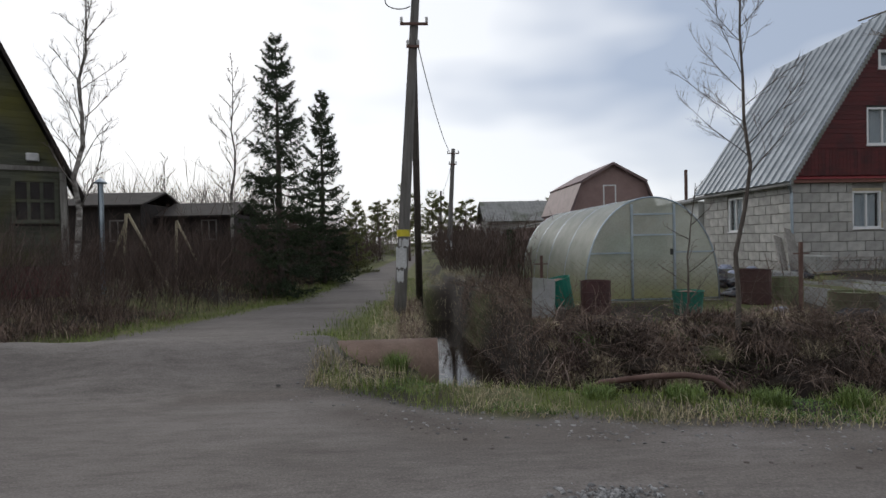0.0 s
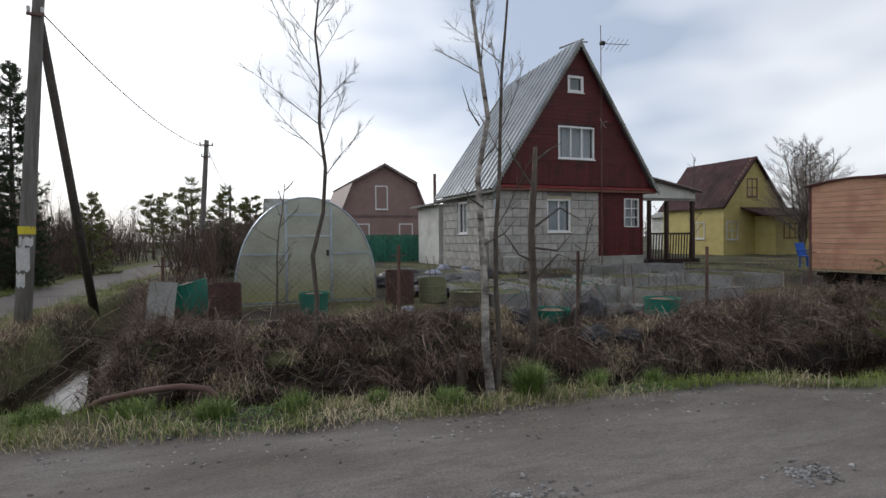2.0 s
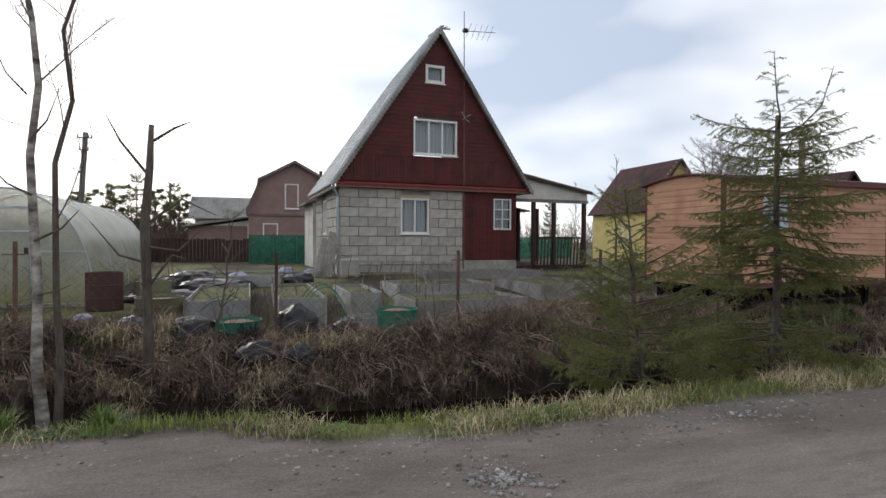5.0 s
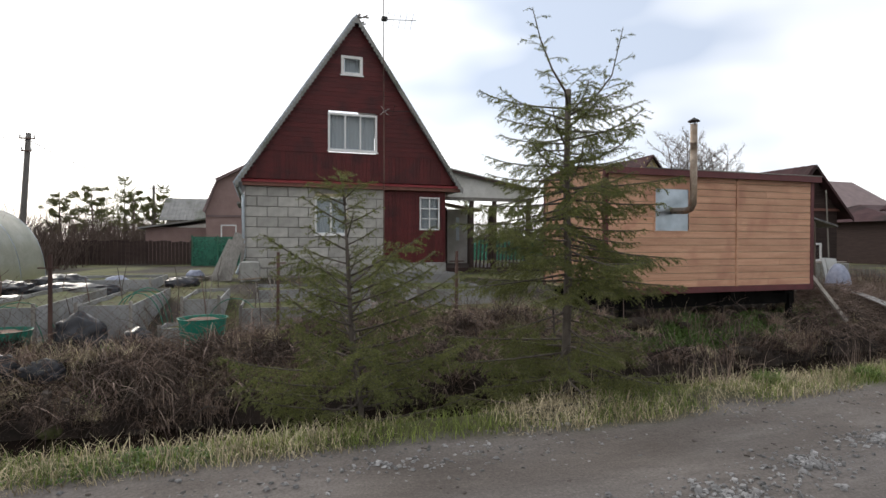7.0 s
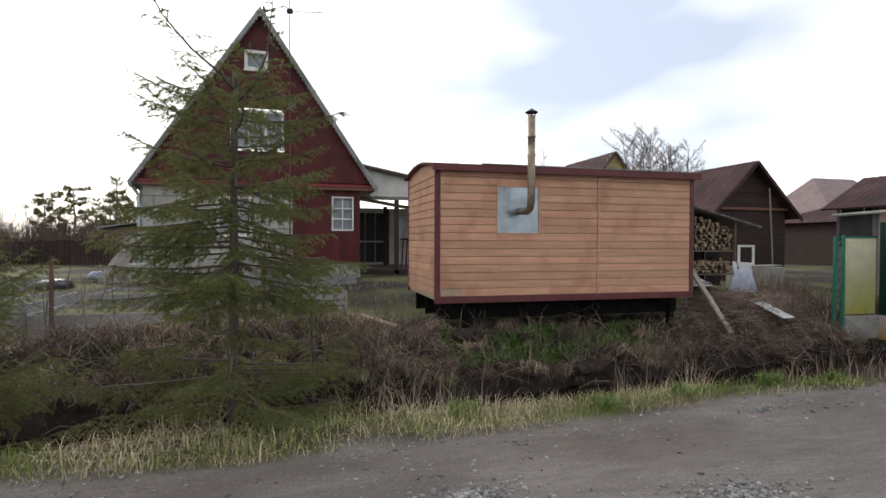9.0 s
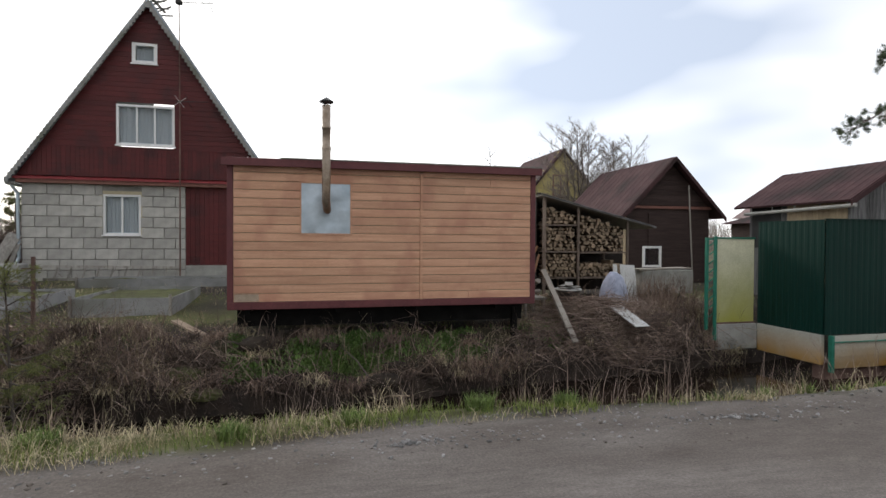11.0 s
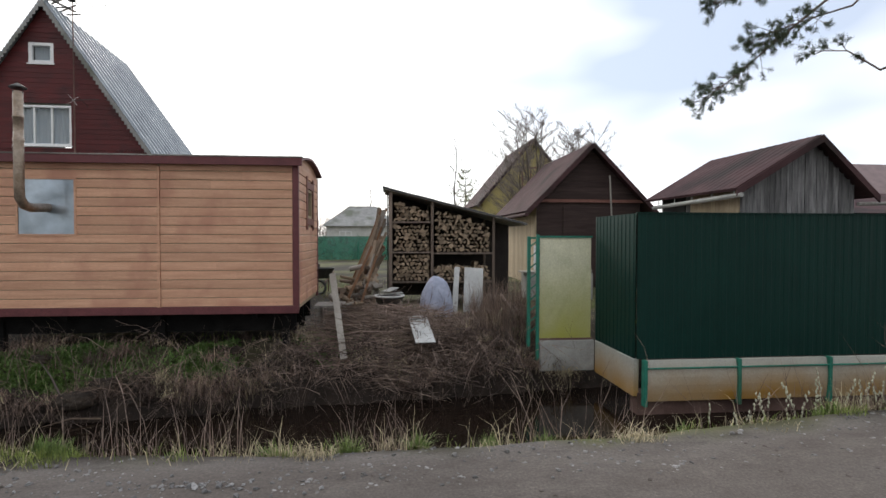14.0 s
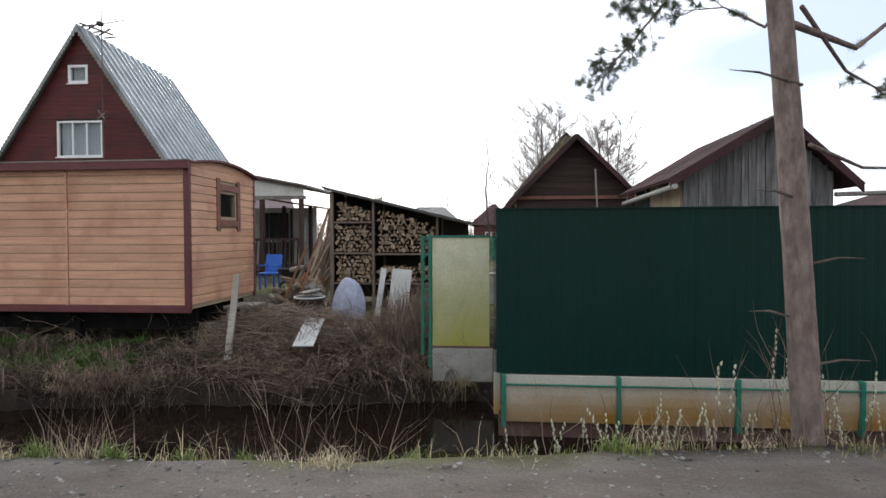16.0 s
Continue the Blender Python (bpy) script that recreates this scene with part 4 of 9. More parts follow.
def trailer():
    t = thing("site_trailer", (20.1, 9.2, 0.0), "boxy site trailer with fresh pine siding and maroon trim", "trailer")
    X0, X1, Y0, Y1, Z0, Z1 = 17.56, 22.60, 8.10, 10.42, 0.60, 2.80
    win = (9.06, 9.68, 2.02, 2.52)
    plate = (18.66, 19.42, 1.74, 2.53)
    core = Mesh().box(X0 + 0.03, X1 - 0.03, Y0 + 0.03, Y0 + 0.1, Z0, Z1 - 0.02)
    core.box(X0 + 0.03, X0 + 0.1, Y0 + 0.1, Y1 - 0.1, Z0, Z1 + 0.0)
    core.box(X0 + 0.03, X1 - 0.03, Y1 - 0.1, Y1 - 0.03, Z0, Z1 - 0.02)
    holed(core, "x", X1 - 0.1, X1 - 0.03, Y0 + 0.1, Y1 - 0.1, Z0, Z1, [win])
    core.box(X0 + 0.1, X1 - 0.1, Y0 + 0.1, Y1 - 0.1, Z0, Z0 + 0.06)
    body = part("body", core, TAN_WOOD, t)
    step = 0.1345
    n = 16
    for k in range(n):
        z, z1 = Z0 + 0.07 + k * step, Z0 + 0.07 + (k + 1) * step - 0.013
        for a, b in ((X0 + 0.09, 20.56), (20.61, X1 - 0.09)):
            spans = [(a, b)]
            if z < plate[3] - 0.03 and z1 > plate[2] + 0.03 and a < plate[0]:
                spans = [(a, plate[0] - 0.03), (plate[1] + 0.03, b)]
            else:
                q = random.choice((0, 0, random.uniform(a + 0.7, b - 0.7)))
                if q:
                    spans = [(a, q - 0.0015), (q + 0.0015, b)]
            for s, e in spans:
                part("plank", Mesh().prism([(Y0 + 0.005, z), (Y0 + 0.03, z), (Y0 + 0.03, z1), (Y0 + 0.014, z1), (Y0 + 0.005, z1 - 0.012)], s, e, "x"), PINE_BOARD, body)
        for (sx, x_out, x_in) in ((1, X1 - 0.005, X1 - 0.03), (-1, X0 + 0.005, X0 + 0.03)):
            spans = [(Y0 + 0.06, Y1 - 0.06)]
            if sx > 0 and z < win[3] + 0.05 and z1 > win[2] - 0.05:
                spans = [(Y0 + 0.06, win[0] - 0.06), (win[1] + 0.06, Y1 - 0.06)]
            for s, e in spans:
                part("plank", Mesh().prism([(x_out, z), (x_in, z), (x_in, z1), (x_out - sx * 0.009, z1), (x_out, z1 - 0.012)], s, e), PINE_BOARD, body)
    for x, y in ((X0, Y0), (X1, Y0), (X0, Y1), (X1, Y1)):
        cx, cy = (x - 0.005 if x < 20 else x - 0.085), (y - 0.005 if y < 9 else y - 0.065)
        part("corner_board", Mesh().chamfer(cx, cx + 0.09, cy, cy + 0.07, Z0 - 0.02, Z1 + 0.02, 0.006), MAROON, t)
    part("batten", Mesh().box(20.565, 20.605, Y0 - 0.012, Y0 + 0.03, Z0 + 0.06, Z1 - 0.06), PINE_BOARD, t)
    part("sole_board", Mesh().chamfer(X0, X1, Y0 - 0.012, Y0 + 0.05, Z0 - 0.05, Z0 + 0.065, 0.006), MAROON, t)
    part("patch_board", Mesh().box(17.66, 18.02, Y0 - 0.006, Y0 + 0.004, Z0 + 0.075, Z0 + 0.19), TAN_PLANK, t)
    # arched roof
    m = Mesh()
    n = 14
    top = []
    for i in range(n + 1):
        f = i / n
        top.append((Y0 - 0.09 + (Y1 - Y0 + 0.18) * f, Z1 + 0.075 + 0.14 * math.sin(math.pi * f)))
    m.prism(top + [(y, z - 0.035) for y, z in reversed(top)], X0 - 0.07, X1 + 0.07, "x")
    part("roof", m, MAROON, t, "dark maroon arched roof sheet")
    for x in (X0 + 0.05, X1 - 0.05):
        arc = [(Y0, Z1 - 0.04)] + [(y, z - 0.042) for y, z in top[1:-1]] + [(Y1, Z1 - 0.04)]
        part("end_cap", Mesh().prism(arc, x - 0.03, x + 0.03, "x"), PINE_BOARD, t)
    part("fascia", Mesh().box(X0 - 0.07, X1 + 0.07, Y0 - 0.115, Y0 - 0.06, Z1 - 0.035, Z1 + 0.08), MAROON, t)
    part("roof_edge_strip", Mesh().box(18.35, X1 + 0.08, Y0 - 0.125, Y0 - 0.04, Z1 + 0.081, Z1 + 0.10), GREY_WOOD, t, "pale bent metal roof edge")
    # galvanised plate and stove pipe
    pl = Mesh()
    n = 12
    vs = []
    for i in range(n + 1):
        for k in range(n + 1):
            x, z = plate[0] + (plate[1] - plate[0]) * i / n, plate[2] + (plate[3] - plate[2]) * k / n
            edge = min(i, n - i, k, n - k)
            vs.append((x, Y0 + 0.012 + (0.010 * noise.noise((x * 4, z * 4, 5)) if edge else 0), z))
    pl.add(vs, [(i * (n + 1) + k, (i + 1) * (n + 1) + k, (i + 1) * (n + 1) + k + 1, i * (n + 1) + k + 1) for i in range(n) for k in range(n)])
    part("wall_plate", pl, STEEL, t, "dented galvanised metal plate", smooth=True)
    fr = Mesh()
    for a, b, c, d in ((plate[0] - 0.03, plate[1] + 0.03, plate[2] - 0.03, plate[2]), (plate[0] - 0.03, plate[1] + 0.03, plate[3], plate[3] + 0.03),
                       (plate[0] - 0.03, plate[0], plate[2], plate[3]), (plate[1], plate[1] + 0.03, plate[2], plate[3])):
        fr.box(a, b, Y0 - 0.004, Y0 + 0.03, c, d)
    part("plate_frame", fr, PINE_BOARD, t)
    px, py = 19.03, 7.55
    pipe = part("stove_pipe", Mesh().tube([(19.06, Y0 + 0.02, 2.12), (19.05, 7.75, 2.10), (19.04, 7.63, 2.13), (px, py + 0.01, 2.22), (px, py, 2.4), (px, py, 3.0)], 0.062, 14, cap=False), PIPE_STEEL, t, "sooty bent stove pipe", smooth=True)
    part("pipe_upper", Mesh().lathe([(0.068, 0), (0.068, 0.04), (0.060, 0.05), (0.060, 0.30), (0.066, 0.305), (0.066, 0.34), (0.060, 0.35), (0.060, 0.66)], (px, py, 2.98), 14), PIPE_STEEL, pipe, smooth=True)
    part("pipe_cap", Mesh().lathe([(0.0, 0.10), (0.105, 0.035), (0.10, 0.02), (0.0, 0.05)], (px, py, 3.66), 14), BLACK, pipe)
    for k in range(3):
        a = k * 2.1
        part("cap_leg", Mesh().bar((px + 0.055 * math.cos(a), py + 0.055 * math.sin(a), 3.6), (px + 0.075 * math.cos(a), py + 0.075 * math.sin(a), 3.7), 0.015, 0.004), BLACK, pipe)
    # end window
    w = window(t, "x", X1 - 0.03, 1, *win, cols=1, fw=0.05, frame_mat=TAN_WOOD, curtain=False, sill=False)
    su = Mesh()
    for a, b, c, d in ((win[0] - 0.15, win[0] - 0.0, win[2] - 0.2, win[3] + 0.2), (win[1], win[1] + 0.15, win[2] - 0.2, win[3] + 0.2), (win[0], win[1], win[3], win[3] + 0.11), (win[0], win[1], win[2] - 0.11, win[2])):
        su.box(X1 - 0.03, X1 + 0.012, a + 0.04 if a < win[0] - 0.1 else a, b - 0.04 if b > win[1] + 0.1 else b, c, d)
    part("window_surround", su, FRAME_DK, t, "brown stained window surround")
    # chassis and supports
    for x0, x1, y in ((X0 + 0.1, X1 - 0.1, Y0 + 0.35), (X0 + 0.1, X1 - 0.1, Y0 + 1.1), (X0 + 0.1, X1 - 0.1, Y1 - 0.4)):
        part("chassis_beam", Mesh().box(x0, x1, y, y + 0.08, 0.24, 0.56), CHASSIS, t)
    for x in (17.8, 19.2, 20.5, 21.9):
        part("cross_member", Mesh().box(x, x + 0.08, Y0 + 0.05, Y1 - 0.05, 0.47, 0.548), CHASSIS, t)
    for x in (18.15, 20.45, 22.3):
        for y in (Y0 + 0.3, Y1 - 0.4):
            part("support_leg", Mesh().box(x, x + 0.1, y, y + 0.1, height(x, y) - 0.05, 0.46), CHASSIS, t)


def gabled(name, label, category, X0, X1, Y0, Y1, zb, ze, za, wall, roof, over=0.25, boards=None, ribs=0.3, gx=None):
    """A plain gabled building, its gable towards the road."""
    h = thing(name, ((X0 + X1) / 2, (Y0 + Y1) / 2, zb), label, category)
    ax = gx if gx is not None else (X0 + X1) / 2
    m = Mesh().prism([(X0, zb), (X1, zb), (X1, ze), (ax, za), (X0, ze)], Y0, Y1)
    w = part("wall", m, wall, h)
    for s, xe in ((-1, X0), (1, X1)):
        sl = (za - ze) / abs(ax - xe)
        roof_slab(h, "roof_slope", (xe + s * over, ze - over * sl + 0.02), (ax, za + 0.02), Y0 - over, Y1 + over, roof, ribs, 0.007, 0.05)
        part("verge_board", Mesh().prism([(xe + s * over, ze - over * sl + 0.05), (ax, za + 0.06), (ax, za - 0.07), (xe + s * over, ze - over * sl - 0.07)], Y0 - over - 0.03, Y0 - over + 0.005), roof, h)
    return h, w, ax


def brown_shed():
    h, w, ax = gabled("garden_shed", "dark brown boarded shed with a rusty brown roof", "shed", 27.8, 30.6, 13.6, 17.2, 0.4, 2.66, 4.08, BROWN_WOOD, BROWN_ROOF, 0.33)

    def lines(z):
        f = (4.05 - z) / (4.05 - 2.66)
        return ax - 1.4 * f, ax + 1.4 * f
    gable_boards(w, 13.6, lines, 2.72, 4.0, 0.15, BROWN_WOOD)
    part("ledge", Mesh().box(27.75, 30.65, 13.53, 13.6, 2.62, 2.70), FRAME_DK, h)
    part("door", Mesh().chamfer(28.5, 29.9, 13.565, 13.6, 0.5, 2.5, 0.01), BROWN_WOOD, h)
    x = 13.62
    while x < 17.1:
        part("side_board", Mesh().box(27.77, 27.8, x, x + 0.135, 0.45, 2.62), TAN_WOOD, w)
        x += 0.14
    part("gutter", Mesh().tube([(27.42, 13.2, 2.28), (27.42, 17.4, 2.26)], 0.05, 8), BROWN_ROOF, h)
    single("leaning_pole", Mesh().tube([(29.75, 13.2, 0.45), (29.62, 13.25, 3.3)], 0.022, 7), PALE_PLANK, "pale thin pole leaning on the brown shed", "pole")


def barn():
    X0, X1, gx, Y0, Y1, ze, za = 30.07, 32.2, 31.38, 8.66, 11.4, 2.64, 3.42
    h, w, ax = gabled("barn", "weathered grey plank barn with a brown ribbed roof", "barn", X0, X1, Y0, Y1, 0.1, ze, za, BARN_WOOD, BROWN_ROOF, 0.26, ribs=0.2, gx=gx)
    x = X0
    while x < X1 - 0.02:
        wd = random.uniform(0.085, 0.13)
        x1 = min(x + wd, X1)
        mid = (x + x1) / 2
        f = (mid - X0) / (gx - X0) if mid < gx else (X1 - mid) / (X1 - gx)
        part("board", Mesh().box(x + 0.004, x1 - 0.004, Y0 - 0.025 - random.uniform(0, 0.014), Y0, 0.2, ze - 0.03 + (za - ze) * f), BARN_WOOD, w)
        x = x1
    y = Y0 + 0.02
    while y < Y0 + 1.5:
        part("side_board", Mesh().box(X0 - 0.025, X0, y, y + 0.13, 0.2, ze - 0.06), TAN_WOOD, w)
        y += 0.14
    # no hole is cut here: a flat dark panel draws the opening's shade
    part("side_opening", Mesh().box(X0 - 0.02, X0, Y0 + 1.75, Y1 - 0.1, 1.5, ze - 0.1), DARK_IN, w, "dark panel standing in for the shaded opening under the eave")
    part("gutter", Mesh().tube([(29.86, 8.33, 2.43), (29.82, 11.3, 2.36)], 0.042, 8), CONCRETE, h, "grey hanging gutter")
    for i in range(5):
        part("gutter_hook", Mesh().bar((29.84, 8.5 + i * 0.65, 2.4), (29.84, 8.5 + i * 0.65, 2.53), 0.02, 0.01, up=(1, 0, 0)), CONCRETE, h)
    part("eave_pole", Mesh().tube([(32.15, 8.5, 2.3), (33.3, 8.55, 2.33)], 0.035, 7), GREY_WOOD, h)


def yellow_house():
    h, w, ax = gabled("yellow_house", "yellow painted cottage with a steep dark roof", "house", 28.0, 32.35, 22.9, 27.5, 0.3, 3.30, 5.90, YELLOW, BROWN_ROOF, 0.22, gx=30.17)
    window(h, "y", 22.89, -1, 29.7, 30.5, 3.7, 4.75, cols=2, rows=2, fw=0.07, frame_mat=FRAME_DK)
    window(h, "y", 22.89, -1, 28.2, 29.05, 1.3, 2.35, cols=2, rows=2, fw=0.07, frame_mat=WHITE_OLD)
    part("porch", Mesh().box(30.3, 33.2, 21.6, 22.88, 0.3, 2.6), YELLOW, h)
    part("porch_roof", Mesh().prism([(21.3, 2.55), (22.88, 3.05), (22.88, 3.12), (21.3, 2.62)], 29.2, 33.5, "x"), BROWN_ROOF, h)
    window(h, "y", 21.59, -1, 30.9, 32.2, 1.35, 2.2, cols=3, rows=1, fw=0.06, frame_mat=FRAME_DK, sill=False)
    window(h, "x", 27.99, -1, 24.2, 25.2, 1.35, 2.35, cols=2, rows=1, fw=0.07, frame_mat=WHITE_OLD)
    for zz in np.arange(3.4, 5.7, 0.22):
        f = (5.88 - zz) / 2.58
        part("board", Mesh().box(ax - 2.1 * f, 29.68 if 3.6 < zz < 4.75 else ax, 22.878, 22.9, zz, zz + 0.21), YELLOW, w)
        part("board", Mesh().box(30.52 if 3.6 < zz < 4.75 else ax + 0.004, ax + 2.1 * f, 22.878, 22.9, zz, zz + 0.21), YELLOW, w)


def pink_house():
    h = thing("mansard_house", (10.9, 34, 0.3), "pinkish brown gambrel house with small white windows", "house")
    y0, y1 = 31.0, 37.5
    prof = [(8.45, 3.05), (9.05, 4.75), (10.88, 5.78), (12.75, 4.75), (13.35, 3.05)]
    part("wall", Mesh().prism([(8.55, 0.2), (13.25, 0.2)] + prof[::-1], y0, y1), PINK, h)
    for a, b in zip(prof[:-1], prof[1:]):
        d = 0.14
        part("roof_slope", Mesh().prism([a, b, (b[0], b[1] + d), (a[0] - (0.12 if a[0] < 10.9 else -0.0), a[1] + d * 0.7)] if a[0] < 10.8 else
                                        [a, b, (b[0] + 0.12, b[1] + d * 0.7), (a[0], a[1] + d)], y0 - 0.3, y1 + 0.3), PINK_ROOF, h)
    window(h, "y", y0 - 0.01, -1, 10.35, 11.1, 3.25, 4.65, fw=0.07)
    window(h, "y", y0 - 0.01, -1, 11.75, 12.6, 1.5, 2.45, fw=0.07)
    window(h, "y", y0 - 0.01, -1, 9.2, 10.0, 1.5, 2.45, fw=0.07)
    part("belt", Mesh().box(8.5, 13.3, y0 - 0.05, y0, 2.85, 2.97), PINK_ROOF, h)
    b = thing("brick_annex", (7.0, 33.5, 0.3), "low brownish outbuilding beside the gambrel house", "outbuilding")
    part("wall", Mesh().box(5.4, 8.4, 32.0, 35.5, 0.2, 2.3), PINK, b)
    part("roof", Mesh().prism([(5.1, 2.2), (8.5, 2.75), (8.5, 2.83), (5.1, 2.28)], 31.6, 35.8), SLATE_ROOF, b)
    g = thing("slate_roof_house", (6.4, 42, 0.3), "far house with a grey slate roof", "house")
    part("wall", Mesh().box(5.0, 9.6, 40.5, 45, 0.2, 3.1), WHITE_OLD, g)
    roof_slab(g, "roof_slope", (40.1, 2.95), (42.8, 4.6), 4.6, 10.0, SLATE_ROOF, 0.25, 0.03, 0.05, axis="x")
    roof_slab(g, "roof_slope", (45.4, 2.95), (42.8, 4.6), 4.6, 10.0, SLATE_ROOF, 0.25, 0.03, 0.05, axis="x")
    part("gable_end", Mesh().prism([(40.5, 3.1), (45, 3.1), (42.8, 4.55)], 5.05, 5.15, "x"), WHITE_OLD, g)


def old_house():
    h = thing("old_wooden_house", (-9.5, 15, 0.5), "old mossy boarded house with a steep dark roof", "house")
    Y = 15.0
    apex, xr, xl, ze = (-12.0, 9.4), -9.5, -14.5, 3.60
    part("wall", Mesh().prism([(xl, 0.2), (xr, 0.2), (xr, ze), (apex[0], 9.25), (xl, ze)], Y, 20.0), DARK_SHED, h)

    def lines(z):
        if z < ze:
            return xl, xr
        f = (9.2 - z) / (9.2 - ze)
        return apex[0] - 2.5 * f, apex[0] + 2.5 * f
    win = (-10.62, -9.66, 2.3, 3.42)
    gable_boards(h, Y, lines, 1.2, 9.0, 0.17, OLD_WOOD, [win])
    for s in (-1, 1):
        roof_slab(h, "roof_slope", (apex[0] + s * 2.85, 2.95), (apex[0], 9.45), Y - 0.35, 20.3, DARK_SHED, 0.3, 0.02, 0.06)
    window(h, "y", Y - 0.03, -1, *win, cols=3, rows=2, fw=0.08, frame_mat=OLD_WOOD)
    part("corner_board", Mesh().box(xr - 0.12, xr + 0.02, Y - 0.05, Y - 0.026, 1.2, ze), GREY_WOOD, h)
    part("belt_board", Mesh().box(xl, xr, Y - 0.06, Y - 0.026, 3.62, 3.74), GREY_WOOD, h)
    part("white_box", Mesh().chamfer(-10.3, -10.03, Y - 0.2, Y - 0.026, 3.85, 4.05, 0.02), PAPER, h, "small white box on the gable")
    part("base", Mesh().box(xl - 0.05, xr + 0.05, Y - 0.02, 20, 0.1, 1.19), MAROON, h)
    h.matrix_basis = Matrix.Translation((-9.5, 15, 0.5)) @ Matrix.Rotation(radians(31), 4, "Z")
    fl = thing("flue_pipe", (-8.95, 15.6, 0.3), "upright metal flue with a conical cap", "flue")
    part("pipe", Mesh().tube([(-8.95, 15.6, 0.3), (-8.95, 15.6, 3.4)], 0.07, 8), STEEL, fl)
    part("cap", Mesh().lathe([(0.0, 0.16), (0.17, 0.03), (0.16, 0.0), (0.0, 0.02)], (-8.95, 15.6, 3.38), 12), STEEL, fl)
    for x0, x1, y, zt, nm in ((-15.4, -11.8, 24.0, 4.05, "dark_barn"), (-11.8, -8.4, 25.0, 3.6, "dark_barn")):
        b = thing(nm, ((x0 + x1) / 2, y + 2, 0.3), "blackened old wooden barn behind the brush", "barn", "dark barns behind the brush")
        part("wall", Mesh().box(x0 + 0.2, x1 - 0.2, y, y + 4, 0.2, zt - 0.55), DARK_SHED, b)
        part("roof", Mesh().prism([(y - 0.3, zt - 0.7), (y + 2, zt), (y + 4.3, zt - 0.7), (y + 4.3, zt - 0.62), (y + 2, zt + 0.09), (y - 0.3, zt - 0.62)], x0, x1, "x"), DARK_SHED, b)
        window(b, "y", y - 0.01, -1, x1 - 1.5, x1 - 0.8, 1.9, 2.8, cols=2, fw=0.06, frame_mat=GREY_WOOD, curtain=False)
    # yellow trestle poles beside the house
    for a, b in (((-8.85, 16.4, 0.4), (-8.7, 16.4, 2.6)), ((-8.7, 16.5, 2.6), (-7.6, 16.5, 0.4)), ((-9.2, 16.5, 1.2), (-8.75, 16.5, 2.4)), ((-7.6, 17, 0.4), (-7.55, 17, 2.4)), ((-7.55, 17, 2.4), (-7.0, 17, 1.2))):
        single("trestle_pole", Mesh().bar(a, b, 0.06, 0.06), OCHRE, "yellowish bare timber pole of a trestle", "pole", "trestle poles")


def far_houses():
    for x0, x1, y0, ze, za, wall, roof, lab in ((50.0, 57.0, 28, 3.4, 6.3, PINK, PINK_ROOF, "far pink-brown house with a hipped roof"), (34.5, 38.5, 30, 3.0, 4.6, WHITE_OLD, SLATE_ROOF, "far low house with a grey roof"),
                                                (19.0, 24.5, 45, 2.6, 4.4, WHITE_OLD, SLATE_ROOF, "far pale house with a grey slate roof"), (-1.5 + 42, 47.0, 18, 2.6, 3.6, BROWN_WOOD, BROWN_ROOF, "low brown house with a flat-pitched roof"),
                                                (25.5, 29.0, 48, 2.8, 4.8, MAROON, BROWN_ROOF, "far maroon wooden cottage with a brown roof")):
        h = thing("far_house", ((x0 + x1) / 2, y0 + 3, 0.2), lab, "house", "far houses")
        part("wall", Mesh().box(x0, x1, y0, y0 + 6, 0.1, ze), wall, h)
        m = Mesh().add([(x0 - 0.4, y0 - 0.4, ze), (x1 + 0.4, y0 - 0.4, ze), (x1 + 0.4, y0 + 6.4, ze), (x0 - 0.4, y0 + 6.4, ze), (x0 + 1.6, y0 + 3, za), (x1 - 1.6, y0 + 3, za)],
                       [(0, 1, 5, 4), (1, 2, 5), (2, 3, 4, 5), (3, 0, 4), (3, 2, 1, 0)])
        part("roof", m, roof, h)
        window(h, "y", y0 - 0.01, -1, x0 + 1.0, x0 + 2.0, 1.2, 2.2, cols=2, fw=0.08)
        window(h, "y", y0 - 0.01, -1, x1 - 2.0, x1 - 1.0, 1.2, 2.2, cols=2, fw=0.08)


red_house()
veranda()
greenhouse()
trailer()
brown_shed()
barn()
yellow_house()
pink_house()
old_house()
far_houses()


